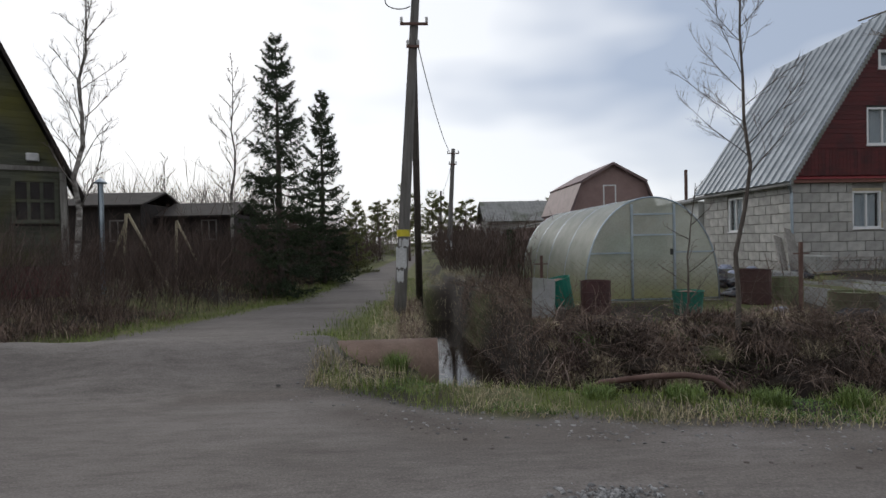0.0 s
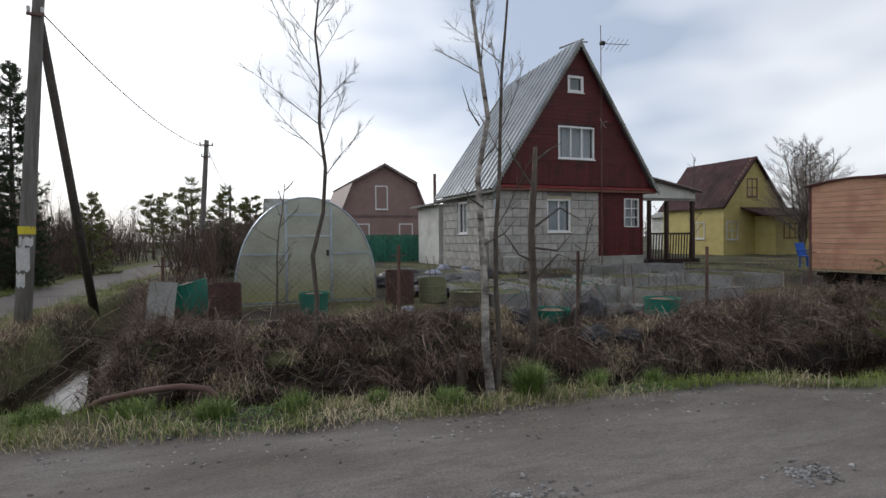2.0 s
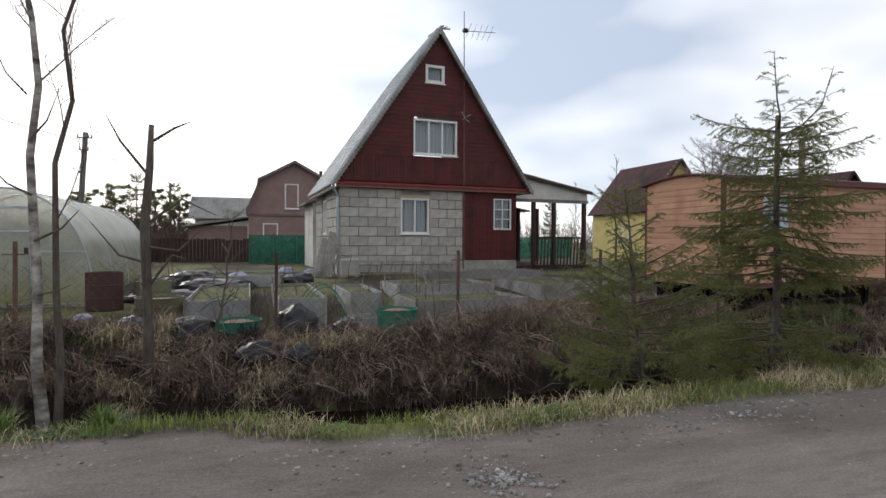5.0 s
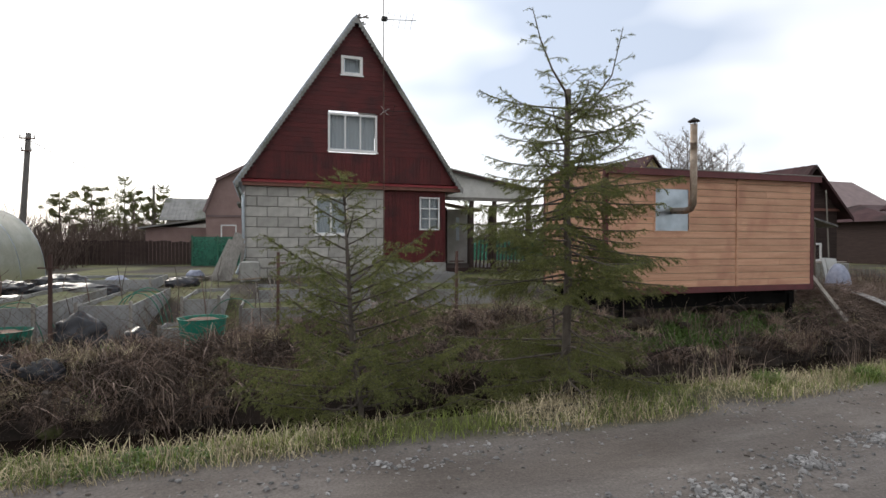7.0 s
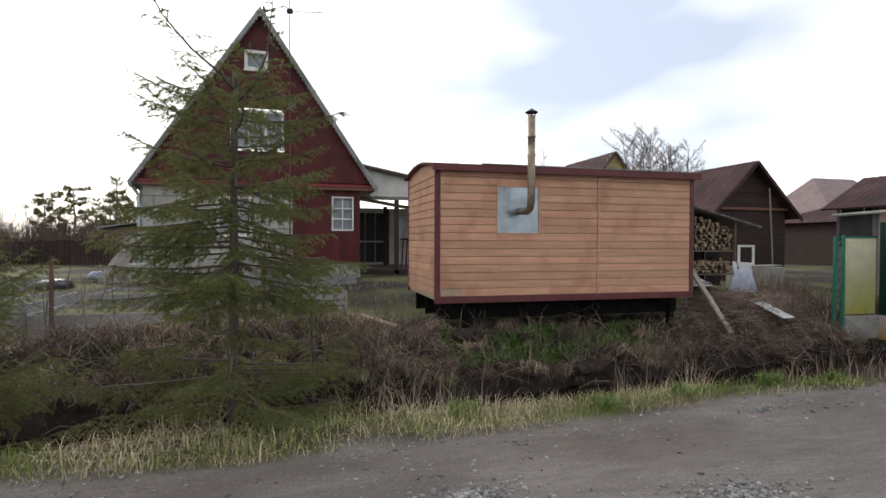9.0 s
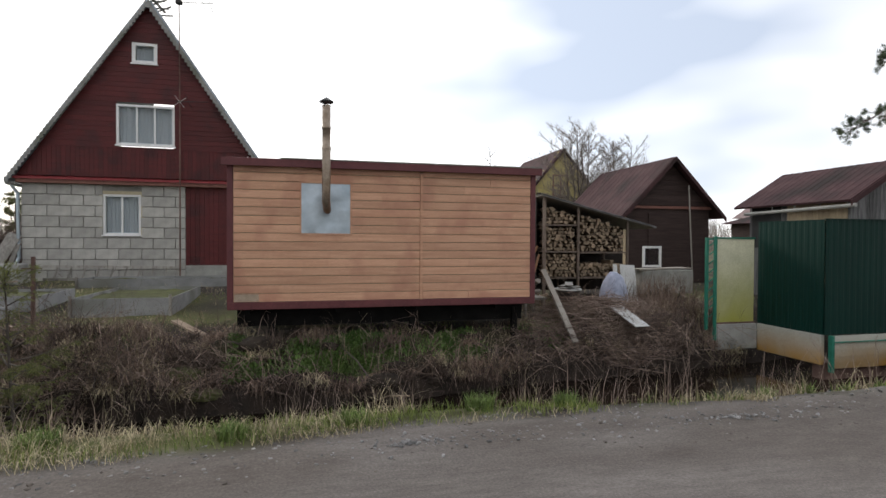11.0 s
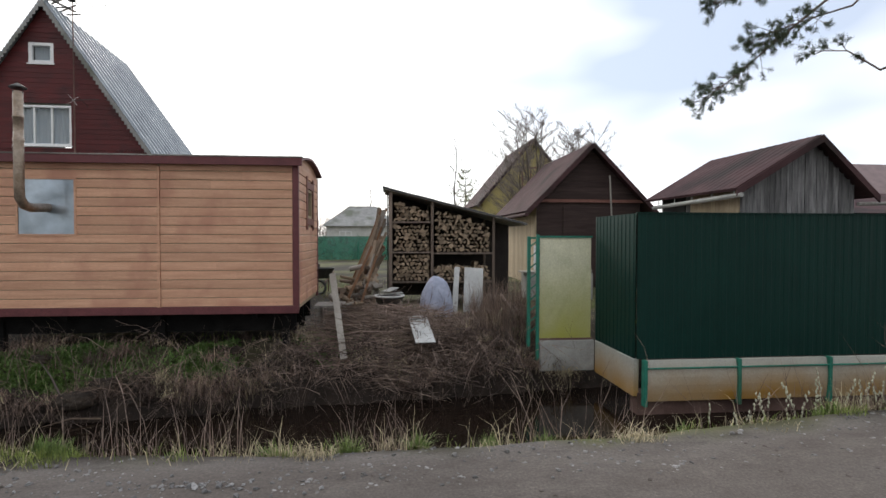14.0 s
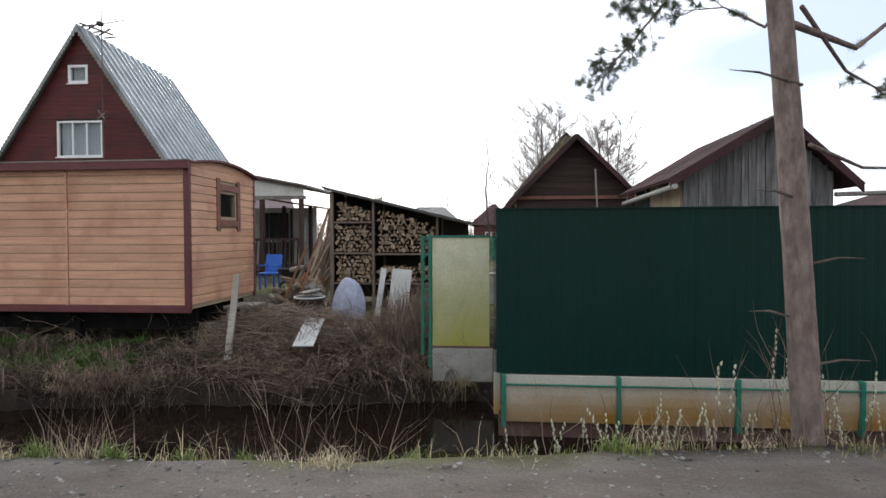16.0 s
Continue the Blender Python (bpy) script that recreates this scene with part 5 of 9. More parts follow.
# ---- fence, gate and woodshed ----
def green_fence():
    f = thing("fence", (33, 7, -0.4), "dark green profiled steel fence on a stained plinth", "fence")

    def profile(a0, a1, period=0.13, d=0.006):
        out, a, k = [], a0, 0
        while a < a1:
            for s, o in ((0, 0), (0.32, 0), (0.42, d), (0.9, d)):
                q = a + s * period
                if q < a1:
                    out.append((q, o))
            a += period
        out.append((a1, 0))
        return out
    x = 27.27
    while x < 46:
        pr = profile(x + 0.002, min(x + 1.148, 46))
        m = Mesh()
        m.add([(a, 6.70 - o, z) for a, o in pr for z in (0.07, 2.03)], [(2 * i, 2 * i + 1, 2 * i + 3, 2 * i + 2) for i in range(len(pr) - 1)])
        m.add([(a, 6.715 - o, z) for a, o in pr for z in (0.07, 2.03)], [(2 * i + 2, 2 * i + 3, 2 * i + 1, 2 * i) for i in range(len(pr) - 1)])
        part("panel", m, GREEN_SHEET, f)
        x += 1.15
    pr = profile(6.71, 8.12)
    m = Mesh()
    m.add([(27.25 - o, a, z) for a, o in pr for z in (0.07, 2.03)], [(2 * i, 2 * i + 1, 2 * i + 3, 2 * i + 2) for i in range(len(pr) - 1)])
    m.add([(27.265 - o, a, z) for a, o in pr for z in (0.07, 2.03)], [(2 * i, 2 * i + 1, 2 * i + 3, 2 * i + 2) for i in range(len(pr) - 1)])
    part("side_panel", m, GREEN_SHEET, f)
    part("cap_rail", Mesh().box(27.26, 46, 6.675, 6.72, 2.03, 2.045), GREEN_SHEET, f)
    posts = [27.36 + 1.335 * i for i in range(14)]
    for a, b in zip(posts[:-1], posts[1:]):
        m = Mesh()
        n = 5
        prof = [(6.66 - 0.03 * math.sin(math.pi * k / n), -0.50 + 0.55 * k / n) for k in range(n + 1)]
        m.prism(prof + [(6.72, 0.05), (6.72, -0.50)], a + 0.026, b - 0.026, "x")
        part("plinth_panel", m, PLINTH, f, "whitish plinth sheet stained rusty below")
        part("plinth_rail", Mesh().tube([(a + 0.026, 6.615, -0.045), (b - 0.026, 6.615, -0.045)], 0.014, 6), GREEN_PAINT, f)
    for p in posts:
        part("plinth_post", Mesh().chamfer(p - 0.026, p + 0.026, 6.60, 6.69, -0.56, 0.066, 0.008), GREEN_PAINT, f)
    part("side_plinth", Mesh().chamfer(27.24, 27.325, 6.74, 8.12, -0.45, 0.066, 0.01), PLINTH, f)
    part("footing", Mesh().box(27.3, 46, 6.73, 6.95, -1.2, -0.4), RUST, f, "dark wet footing")


def film_gate():
    g = thing("gate", (26.85, 8.15, 0), "green steel gate leaf covered with yellowed film", "gate")
    y = 8.15
    x0, x1, z0, z1 = 26.32, 27.2, 0.10, 1.70
    n = 24
    m = Mesh()
    vs = []
    for i in range(n + 1):
        for k in range(n + 1):
            x, z = x0 + 0.02 + (x1 - x0 - 0.04) * i / n, z0 + (z1 - z0) * k / n
            ang = math.atan2(z - z1 - 0.1, x - x1 - 0.05)
            vs.append((x, y - 0.006 + 0.006 * math.sin(ang * 60) * smooth(0, 0.5, x1 - x) * smooth(z0, z0 + 0.3, z), z))
    m.add(vs, [(i * (n + 1) + k, (i + 1) * (n + 1) + k, (i + 1) * (n + 1) + k + 1, i * (n + 1) + k + 1) for i in range(n) for k in range(n)])
    part("film", m, GATE_SHEET, g, "wrinkled yellow-green plastic film", smooth=True)
    part("top_bar", Mesh().box(x0, x1, y - 0.02, y + 0.02, z1, z1 + 0.03), GREEN_PAINT, g)
    part("bottom_bar", Mesh().box(x0, x1, y - 0.02, y + 0.02, z0 - 0.03, z0), RUST, g)
    part("post", Mesh().chamfer(x0 - 0.035, x0 + 0.012, y - 0.03, y + 0.03, -0.25, z1 + 0.05, 0.006), GREEN_PAINT, g)
    part("gate_post", Mesh().chamfer(x0 - 0.16, x0 - 0.11, y + 0.05, y + 0.11, -0.05, z1 + 0.02, 0.006), GREEN_PAINT, g)
    part("brace", Mesh().box(x0 - 0.14, x0 - 0.0, y + 0.06, y + 0.09, z1 - 0.02, z1 + 0.01), GREEN_PAINT, g)
    for k in range(9):
        part("link", Mesh().bar((x0 - 0.13, y + 0.02, 0.2 + k * 0.17), (x0 - 0.01, y + 0.02, 0.29 + k * 0.17), 0.02, 0.006, up=(0, 1, 0)), GREEN_PAINT, g)
    single("gate_slab", Mesh().chamfer(26.34, 27.23, 8.1, 8.2, -0.42, 0.065, 0.01), CONCRETE, "rough grey concrete slab under the gate", "slab")


def woodshed():
    s = thing("woodshed", (25.2, 11.4, 0.35), "open woodshed stacked with split logs under a sloping roof", "woodshed")
    y0, y1 = 10.9, 12.0

    def zr(x):
        return 2.66 - (x - 23.9) * 0.245
    part("roof", Mesh().prism([(23.88, zr(23.88)), (26.78, zr(26.78)), (26.78, zr(26.78) + 0.04), (23.88, zr(23.88) + 0.04)], y0 - 0.16, y1 + 0.2), GREY_WOOD, s)
    m = Mesh()
    n = 30
    vs = []
    for i in range(n + 1):
        x = 23.84 + 2.97 * i / n
        for k, (yy, dz) in enumerate(((y0 - 0.19, 0.012), (y0 - 0.185, 0.05), (y0 + 0.2, 0.06), (y1 + 0.25, 0.06))):
            vs.append((x, yy + 0.01 * math.sin(i * 1.7 + k), zr(x) + dz + 0.018 * noise.noise((x * 3, yy * 3, 2))))
    m.add(vs, [(i * 4 + k, i * 4 + k + 1, (i + 1) * 4 + k + 1, (i + 1) * 4 + k) for i in range(n) for k in range(3)])
    part("roof_film", m, TARP, s, "wrinkled dark roofing felt", smooth=True)
    for x, w in ((24.0, 0.07), (24.85, 0.055), (26.13, 0.05)):
        part("post", Mesh().chamfer(x - w / 2, x + w / 2, y0 - 0.05, y0 + 0.01, 0.28, zr(x) - 0.005, 0.008), SHED_WOOD, s)
        part("post", Mesh().chamfer(x - w / 2, x + w / 2, y1 - 0.06, y1, 0.28, zr(x) - 0.005, 0.008), SHED_WOOD, s)
    part("back_wall", Mesh().prism([(23.96, 0.4), (26.7, 0.4), (26.7, zr(26.7)), (23.96, zr(23.96))], y1, y1 + 0.03), DARK_SHED, s)
    part("side_wall", Mesh().prism([(y0 + 0.3, 0.4), (y1, 0.4), (y1, zr(23.9)), (y0 + 0.3, zr(23.9))], 23.93, 23.955, "x"), DARK_SHED, s)
    for x0, x1, z in ((24.035, 24.82, 0.80), (24.035, 24.82, 1.41), (24.88, 26.1, 0.80), (24.88, 26.1, 1.39), (24.035, 24.82, 2.03)):
        part("shelf", Mesh().box(x0, x1, y0 - 0.03, y1 - 0.07, z - 0.035, z), SHED_WOOD, s)
    # split logs, end on
    ends = []
    for k in range(9):
        rr = random.Random(40 + k)
        kind = k % 3
        if kind == 0:
            poly = [(math.cos(a) * rr.uniform(0.9, 1.05), math.sin(a) * rr.uniform(0.9, 1.05)) for a in [2 * math.pi * i / 9 for i in range(9)]]
        elif kind == 1:
            poly = [(math.cos(a) * 1.1, math.sin(a) * 1.1 - 0.4) for a in [math.pi * i / 6 for i in range(7)]]
        else:
            poly = [(-0.9, -0.75)] + [(math.cos(a) * 1.9 - 0.9, math.sin(a) * 1.9 - 0.75) for a in [math.pi / 2 * i / 4 for i in range(5)]]
        n = len(poly)
        me = bpy.data.meshes.new("log")
        vs = [(u * 0.9, 0, v * 0.9) for u, v in poly] + [(u, 0.02, v) for u, v in poly] + [(u, 5.0, v) for u, v in poly]
        fs = [tuple(range(n))] + [(i, (i + 1) % n, (i + 1) % n + n, i + n) for i in range(n)] + [(i + n, (i + 1) % n + n, (i + 1) % n + 2 * n, i + 2 * n) for i in range(n)]
        me.from_pydata(vs, [], fs)
        me.materials.append(LOG_END)
        me.materials.append(LOG_BARK)
        for p in me.polygons:
            p.material_index = 1 if p.index > n else 0
        me.update()
        ends.append(me)
    rr = random.Random(5)
    count = 0
    rest = Mesh()
    for xa, xb, za, zt in ((24.05, 24.82, 0.80, 1.37), (24.05, 24.82, 1.41, 1.99), (24.05, 24.82, 2.03, None), (24.9, 26.1, 1.39, None), (24.9, 26.1, 0.80, 1.16)):
        z, row = za + 0.05, 0
        while True:
            x = xa + 0.05 + (0.05 if row % 2 else 0)
            placed = False
            while x < xb - 0.03:
                top = (zr(x) - 0.14) if zt is None else zt
                if z < top - rr.uniform(0, 0.06) and rr.random() > 0.02:
                    r = rr.choice((rr.uniform(0.026, 0.04), rr.uniform(0.036, 0.056)))
                    m4 = Matrix.Translation((x + rr.uniform(-0.012, 0.012), y0 + rr.uniform(-0.03, 0.10), z + rr.uniform(-0.012, 0.012))) @ Matrix.Rotation(rr.uniform(0, 6.28), 4, "Y") @ Matrix.Diagonal((r, 0.09, r, 1))
                    if count < 300:
                        piece("log", rr.choice(ends), m4, s)
                    else:
                        me = rr.choice(ends)
                        rest.add([m4 @ v.co for v in me.vertices], [tuple(f.vertices) for f in me.polygons])
                    count += 1
                    placed = True
                x += 0.083
            if not placed:
                break
            z += 0.076
            row += 1
    ob = part("log_stack", rest, LOG_END, s)
    ob["kind"] = "stuff"


green_fence()
film_gate()
woodshed()


# ---- plants ----
def spread(n, seed):
    return np.random.default_rng(seed), n


def flush_mesh(name, V, F, material):
    me = bpy.data.meshes.new(name)
    me.from_pydata(V.reshape(-1, 3).tolist(), [], F)
    me.materials.append(material)
    me.update()
    return me


def blades(name, P, H, W, lean, material, seed, label="", category="grass", link=True):
    """Grass blades, bent strips of two steps, rooted at P."""
    rng = np.random.default_rng(seed)
    n = len(P)
    a = rng.uniform(0, 2 * np.pi, n)
    d = np.stack([np.cos(a), np.sin(a), np.zeros(n)], 1)
    s = np.stack([-np.sin(a), np.cos(a), np.zeros(n)], 1)
    le = rng.uniform(lean[0], lean[1], n)
    up = np.array([0, 0, 1.0])
    p1 = P + d * (H * 0.45 * np.sin(le * 0.6))[:, None] + up * (H * 0.5 * np.cos(le * 0.6))[:, None]
    p2 = p1 + d * (H * 0.55 * np.sin(le * 1.35))[:, None] + up * (H * 0.5 * np.cos(le * 1.35))[:, None]
    w = W[:, None] / 2
    V = np.stack([P - s * w, P + s * w, p1 + s * w * 0.75, p1 - s * w * 0.75, p2], 1)
    F = []
    for i in range(n):
        b = 5 * i
        F.append((b, b + 1, b + 2, b + 3))
        F.append((b + 3, b + 2, b + 4))
    ob = new(name, flush_mesh(name, V, F, material))
    return tagged(ob, label, category, kind="stuff")


TAN_STEM = mat("dead_bramble_stems", (0.17, 0.118, 0.096), (0.32, 0.245, 0.208), 2, 0.85, 0.0, island=0.5)


class Twigs:
    """Collects thin three-sided tapering twigs of two steps."""

    def __init__(self):
        self.a, self.b, self.c, self.r = [], [], [], []

    def add(self, a, b, c, r):
        self.a.append(tuple(a)), self.b.append(tuple(b)), self.c.append(tuple(c)), self.r.append(r)

    def data(self, name, material):
        A, B, C, R = (np.array(q, dtype=float) for q in (self.a, self.b, self.c, self.r))
        n = len(A)
        D = C - A
        D /= np.linalg.norm(D, axis=1)[:, None] + 1e-9
        ref = np.where(np.abs(D[:, 2:3]) > 0.9, np.array([[1.0, 0, 0]]), np.array([[0, 0, 1.0]]))
        U = np.cross(D, ref)
        U /= np.linalg.norm(U, axis=1)[:, None] + 1e-9
        W = np.cross(D, U)
        rows = []
        for P, k in ((A, 1.0), (B, 0.7)):
            for q in range(3):
                an = 2 * np.pi * q / 3
                rows.append(P + (U * np.cos(an) + W * np.sin(an)) * (R * k)[:, None])
        rows.append(C)
        V = np.stack(rows, 1)
        F = []
        for i in range(n):
            b = 7 * i
            F += [(b, b + 1, b + 4, b + 3), (b + 1, b + 2, b + 5, b + 4), (b + 2, b, b + 3, b + 5), (b + 3, b + 4, b + 6), (b + 4, b + 5, b + 6), (b + 5, b + 3, b + 6)]
        return flush_mesh(name, V, F, material)


def bendy(tw, rng, p, d, length, r, droop=0.15, kids=0, kid_len=0.4, wild=0.5):
    """A twig from p along d, with side twigs."""
    d = Vector(d).normalized()
    j = Vector((rng.uniform(-1, 1), rng.uniform(-1, 1), rng.uniform(-1, 1))) * 0.22
    m = Vector(p) + (d + j).normalized() * length * 0.5
    e = m + (d - j * 0.5 + Vector((0, 0, -droop))).normalized() * length * 0.5
    tw.add(p, m, e, r)
    for _ in range(kids):
        f = rng.uniform(0.25, 0.95)
        q = Vector(p).lerp(m, f * 2) if f < 0.5 else m.lerp(e, f * 2 - 1)
        dd = (d + Vector((rng.uniform(-1, 1), rng.uniform(-1, 1), rng.uniform(-0.4, 1))) * wild * 1.6).normalized()
        bendy(tw, rng, q, dd, length * kid_len * rng.uniform(0.6, 1.2), r * 0.55, droop, 0)
    return m, e


def bare_tree(name, base, top, r0, seed, label, forks=5, spread_=0.55, limb=1.2, twig=TWIG, bark=BARK_GREY, start=0.35, limbs=14, bends=(), tw_n=7, tw_r=0.004, sub=3, group="", stems=1):
    """A leafless tree: a tapering, slightly crooked trunk, limbs and fine twigs."""
    rng = random.Random(seed)
    t = thing(name, base, label, "tree", group)
    base, top = Vector(base), Vector(top)
    tw = Twigs()
    lm = Mesh()
    for st in range(stems):
        off = Vector((rng.uniform(-1, 1), rng.uniform(-1, 1), 0)) * (0.5 if stems > 1 else 0) * (top - base).length * 0.25
        tp = top + off
        pts = []
        n = 10
        for i in range(n + 1):
            f = i / n
            p = base.lerp(tp, f)
            k = math.sin(math.pi * f) * (top - base).length * 0.018
            p += Vector((rng.uniform(-1, 1), rng.uniform(-1, 1), 0)) * k
            for bf, bx, by in bends:
                p += Vector((bx, by, 0)) * math.exp(-((f - bf) / 0.2) ** 2)
            pts.append(p)
        rad = [r0 * (1.15 if i == 0 else 1) * (1 - 0.9 * i / n) + 0.003 for i in range(n + 1)]
        part("trunk", Mesh().tube([base - Vector((0, 0, 0.15))] + pts, [rad[0] * 1.25] + rad, 8), bark, t, smooth=True)
        H = (tp - base).length
        for k in range(limbs):
            f = start + (1 - start) * (k + rng.random()) / limbs
            i = min(n - 1, int(f * n))
            p = pts[i].lerp(pts[i + 1], f * n - i)
            a = k * 2.4 + rng.uniform(-0.5, 0.5)
            L = limb * (1.12 - f * 0.85) * rng.uniform(0.6, 1.15) * H / 5
            d = Vector((math.cos(a) * spread_ * 1.5, math.sin(a) * spread_ * 1.5, rng.uniform(0.5, 1.1))).normalized()
            q = [p]
            for s in range(6):
                d = (d + Vector((rng.uniform(-1, 1), rng.uniform(-1, 1), rng.uniform(-0.3, 0.6))) * 0.11).normalized()
                q.append(q[-1] + d * L / 6)
            rr = min(max(tw_r * 1.6, rad[i] * 0.26), 0.024)
            lm.tube(q, [rr * (1 - 0.13 * s) + tw_r * 0.3 for s in range(7)], 5)
            for g0 in range(tw_n):
                g = (0.12 + 0.88 * (g0 + rng.random()) / tw_n) * 6
                gi = min(5, int(g))
                qq = q[gi].lerp(q[gi + 1], g - gi)
                ax = (q[gi + 1] - q[gi]).normalized()
                dd = (ax + Vector((rng.uniform(-1, 1), rng.uniform(-1, 1), rng.uniform(-0.35, 0.7))) * 0.9).normalized()
                mm, ee = bendy(tw, rng, qq, dd, L * rng.uniform(0.18, 0.42) * (1.15 - g / 9), tw_r, -0.1, 0)
                for _ in range(sub):
                    f2 = rng.uniform(0.2, 0.95)
                    o2 = qq.lerp(mm, f2 * 2) if f2 < 0.5 else mm.lerp(ee, f2 * 2 - 1)
                    d3 = (dd + Vector((rng.uniform(-1, 1), rng.uniform(-1, 1), rng.uniform(-0.3, 0.8))) * 0.7).normalized()
                    bendy(tw, rng, o2, d3, L * rng.uniform(0.08, 0.2), tw_r * 0.7, -0.05, 1, 0.6)
    part("branchwood", lm, bark, t, smooth=True)
    cr = new("crown", tw.data("crown", twig))
    hang(cr, t)
    return t


def needles_on(V, p, q, n, length, width, rng, fan=0.9):
    """Adds n single needles along the twig p to q, as triangles."""
    P, Q = np.array(p, float), np.array(q, float)
    f = rng.uniform(0, 1, n)[:, None]
    B = P + (Q - P) * f
    d = (Q - P) / (np.linalg.norm(Q - P) + 1e-9)
    R = rng.normal(0, 1, (n, 3))
    R -= (R @ d)[:, None] * d
    R /= np.linalg.norm(R, axis=1)[:, None] + 1e-9
    T = B + (d * 0.6 + R * fan) * (length * rng.uniform(0.7, 1.2, n))[:, None]
    S = np.cross(T - B, rng.normal(0, 1, (n, 3)))
    S /= np.linalg.norm(S, axis=1)[:, None] + 1e-9
    V.append(np.stack([B - S * width / 2, B + S * width / 2, T], 1))


def spruce(name, base, h, r, seed, label, whorls=16, per=6, needle=0.03, nw=0.006, density=170, droop=0.35, material=NEEDLE, twigs=9, group="", lean=(0, 0), leaders=(), thin=0.0, bare=0.0, cut=1.0):
    """A spruce: trunk, whorls of drooping boughs with side twigs set with needles."""
    rr = random.Random(seed)
    rng = np.random.default_rng(seed)
    t = thing(name, base, label, "tree", group)
    base = Vector(base)
    V, stems = [], Twigs()
    top = base + Vector((lean[0], lean[1], h))
    end = base.lerp(top, cut)
    part("trunk", Mesh().tube([base - Vector((0, 0, 0.2)), base.lerp(end, 0.3), base.lerp(end, 0.65), end], [h * 0.013 + 0.008, h * 0.0125, h * 0.010 if cut < 1 else h * 0.006, h * 0.008 if cut < 1 else 0.004], 8), BARK_GREY, t, smooth=True)
    stalks = [(base, end, 0.05 + bare, cut * 0.985, whorls)]
    for off, low in leaders:
        f0, f1 = base.lerp(top, low), base + Vector(off)
        part("side_leader", Mesh().tube([f0, f0.lerp(f1, 0.5) + Vector((0, 0, -0.05)), f1], [h * 0.0075, h * 0.005, 0.004], 6), BARK_GREY, t, smooth=True)
        stalks.append((f0, f1, 0.62, 0.985, whorls // 2))
    for li, (sa, sb, f_lo, f_hi, count) in enumerate(stalks):
        for w in range(count):
            f = f_lo + (f_hi - f_lo) * (w + rr.uniform(-0.3, 0.3)) / count
            f = min(f_hi, max(f_lo * 0.8, f))
            o = sa.lerp(sb, f / f_hi * 0.99) if li == 0 else sa.lerp(sb, max(0.05, (f - f_lo) / (f_hi - f_lo)))
            for k in range(per):
                if rr.random() < thin:
                    continue
                a = rr.uniform(0, 6.283)
                L = r * ((1 - f) ** (0.7 if cut < 1 else 0.75) + 0.10) * rr.uniform(0.7, 1.15) * (1 if li == 0 else 0.42)
                out = Vector((math.cos(a), math.sin(a), 0))
                rise = 0.55 * f - droop * (1 - f) + rr.uniform(-0.12, 0.12)
                p = [o]
                for s in range(5):
                    g = (s + 1) / 5
                    p.append(o + out * L * g + Vector((0, 0, L * (rise * g + 0.22 * g * g - 0.12 * math.sin(g * 3)))))
                for s in range(0, 4, 2):
                    stems.add(p[s], p[s + 1], p[min(5, s + 3)], max(0.002, 0.006 * h / 4 * (1 - f) + 0.002) * (1 - s * 0.15))
                needles_on(V, p[2], p[4], int(density * L * 0.4), needle, nw, rng)
                needles_on(V, p[4], p[5], int(density * L * 0.3) + 4, needle, nw, rng)
                side = Vector((-out.y, out.x, 0))
                for j in range(twigs):
                    g = 0.18 + 0.8 * (j + rr.random()) / twigs
                    s = min(4, int(g * 5))
                    q = p[s].lerp(p[s + 1], g * 5 - s)
                    sg = -1 if j % 2 else 1
                    tl = L * (0.42 * (1.1 - g) + 0.06) * rr.uniform(0.6, 1.2)
                    e = q + (out * 0.7 + side * sg * rr.uniform(0.6, 1.1) + Vector((0, 0, rr.uniform(-0.55, 0.1)))).normalized() * tl
                    stems.add(q, q.lerp(e, 0.5), e, 0.0022 * max(1, h / 4))
                    needles_on(V, q, e, int(density * tl) + 5, needle, nw, rng)
    A = np.concatenate(V, 0)
    F = [(3 * i, 3 * i + 1, 3 * i + 2) for i in range(len(A))]
    hang(new("branchwood", stems.data("branchwood", BARK_GREY)), t)
    hang(new("foliage", flush_mesh("foliage", A, F, material)), t)
    return t


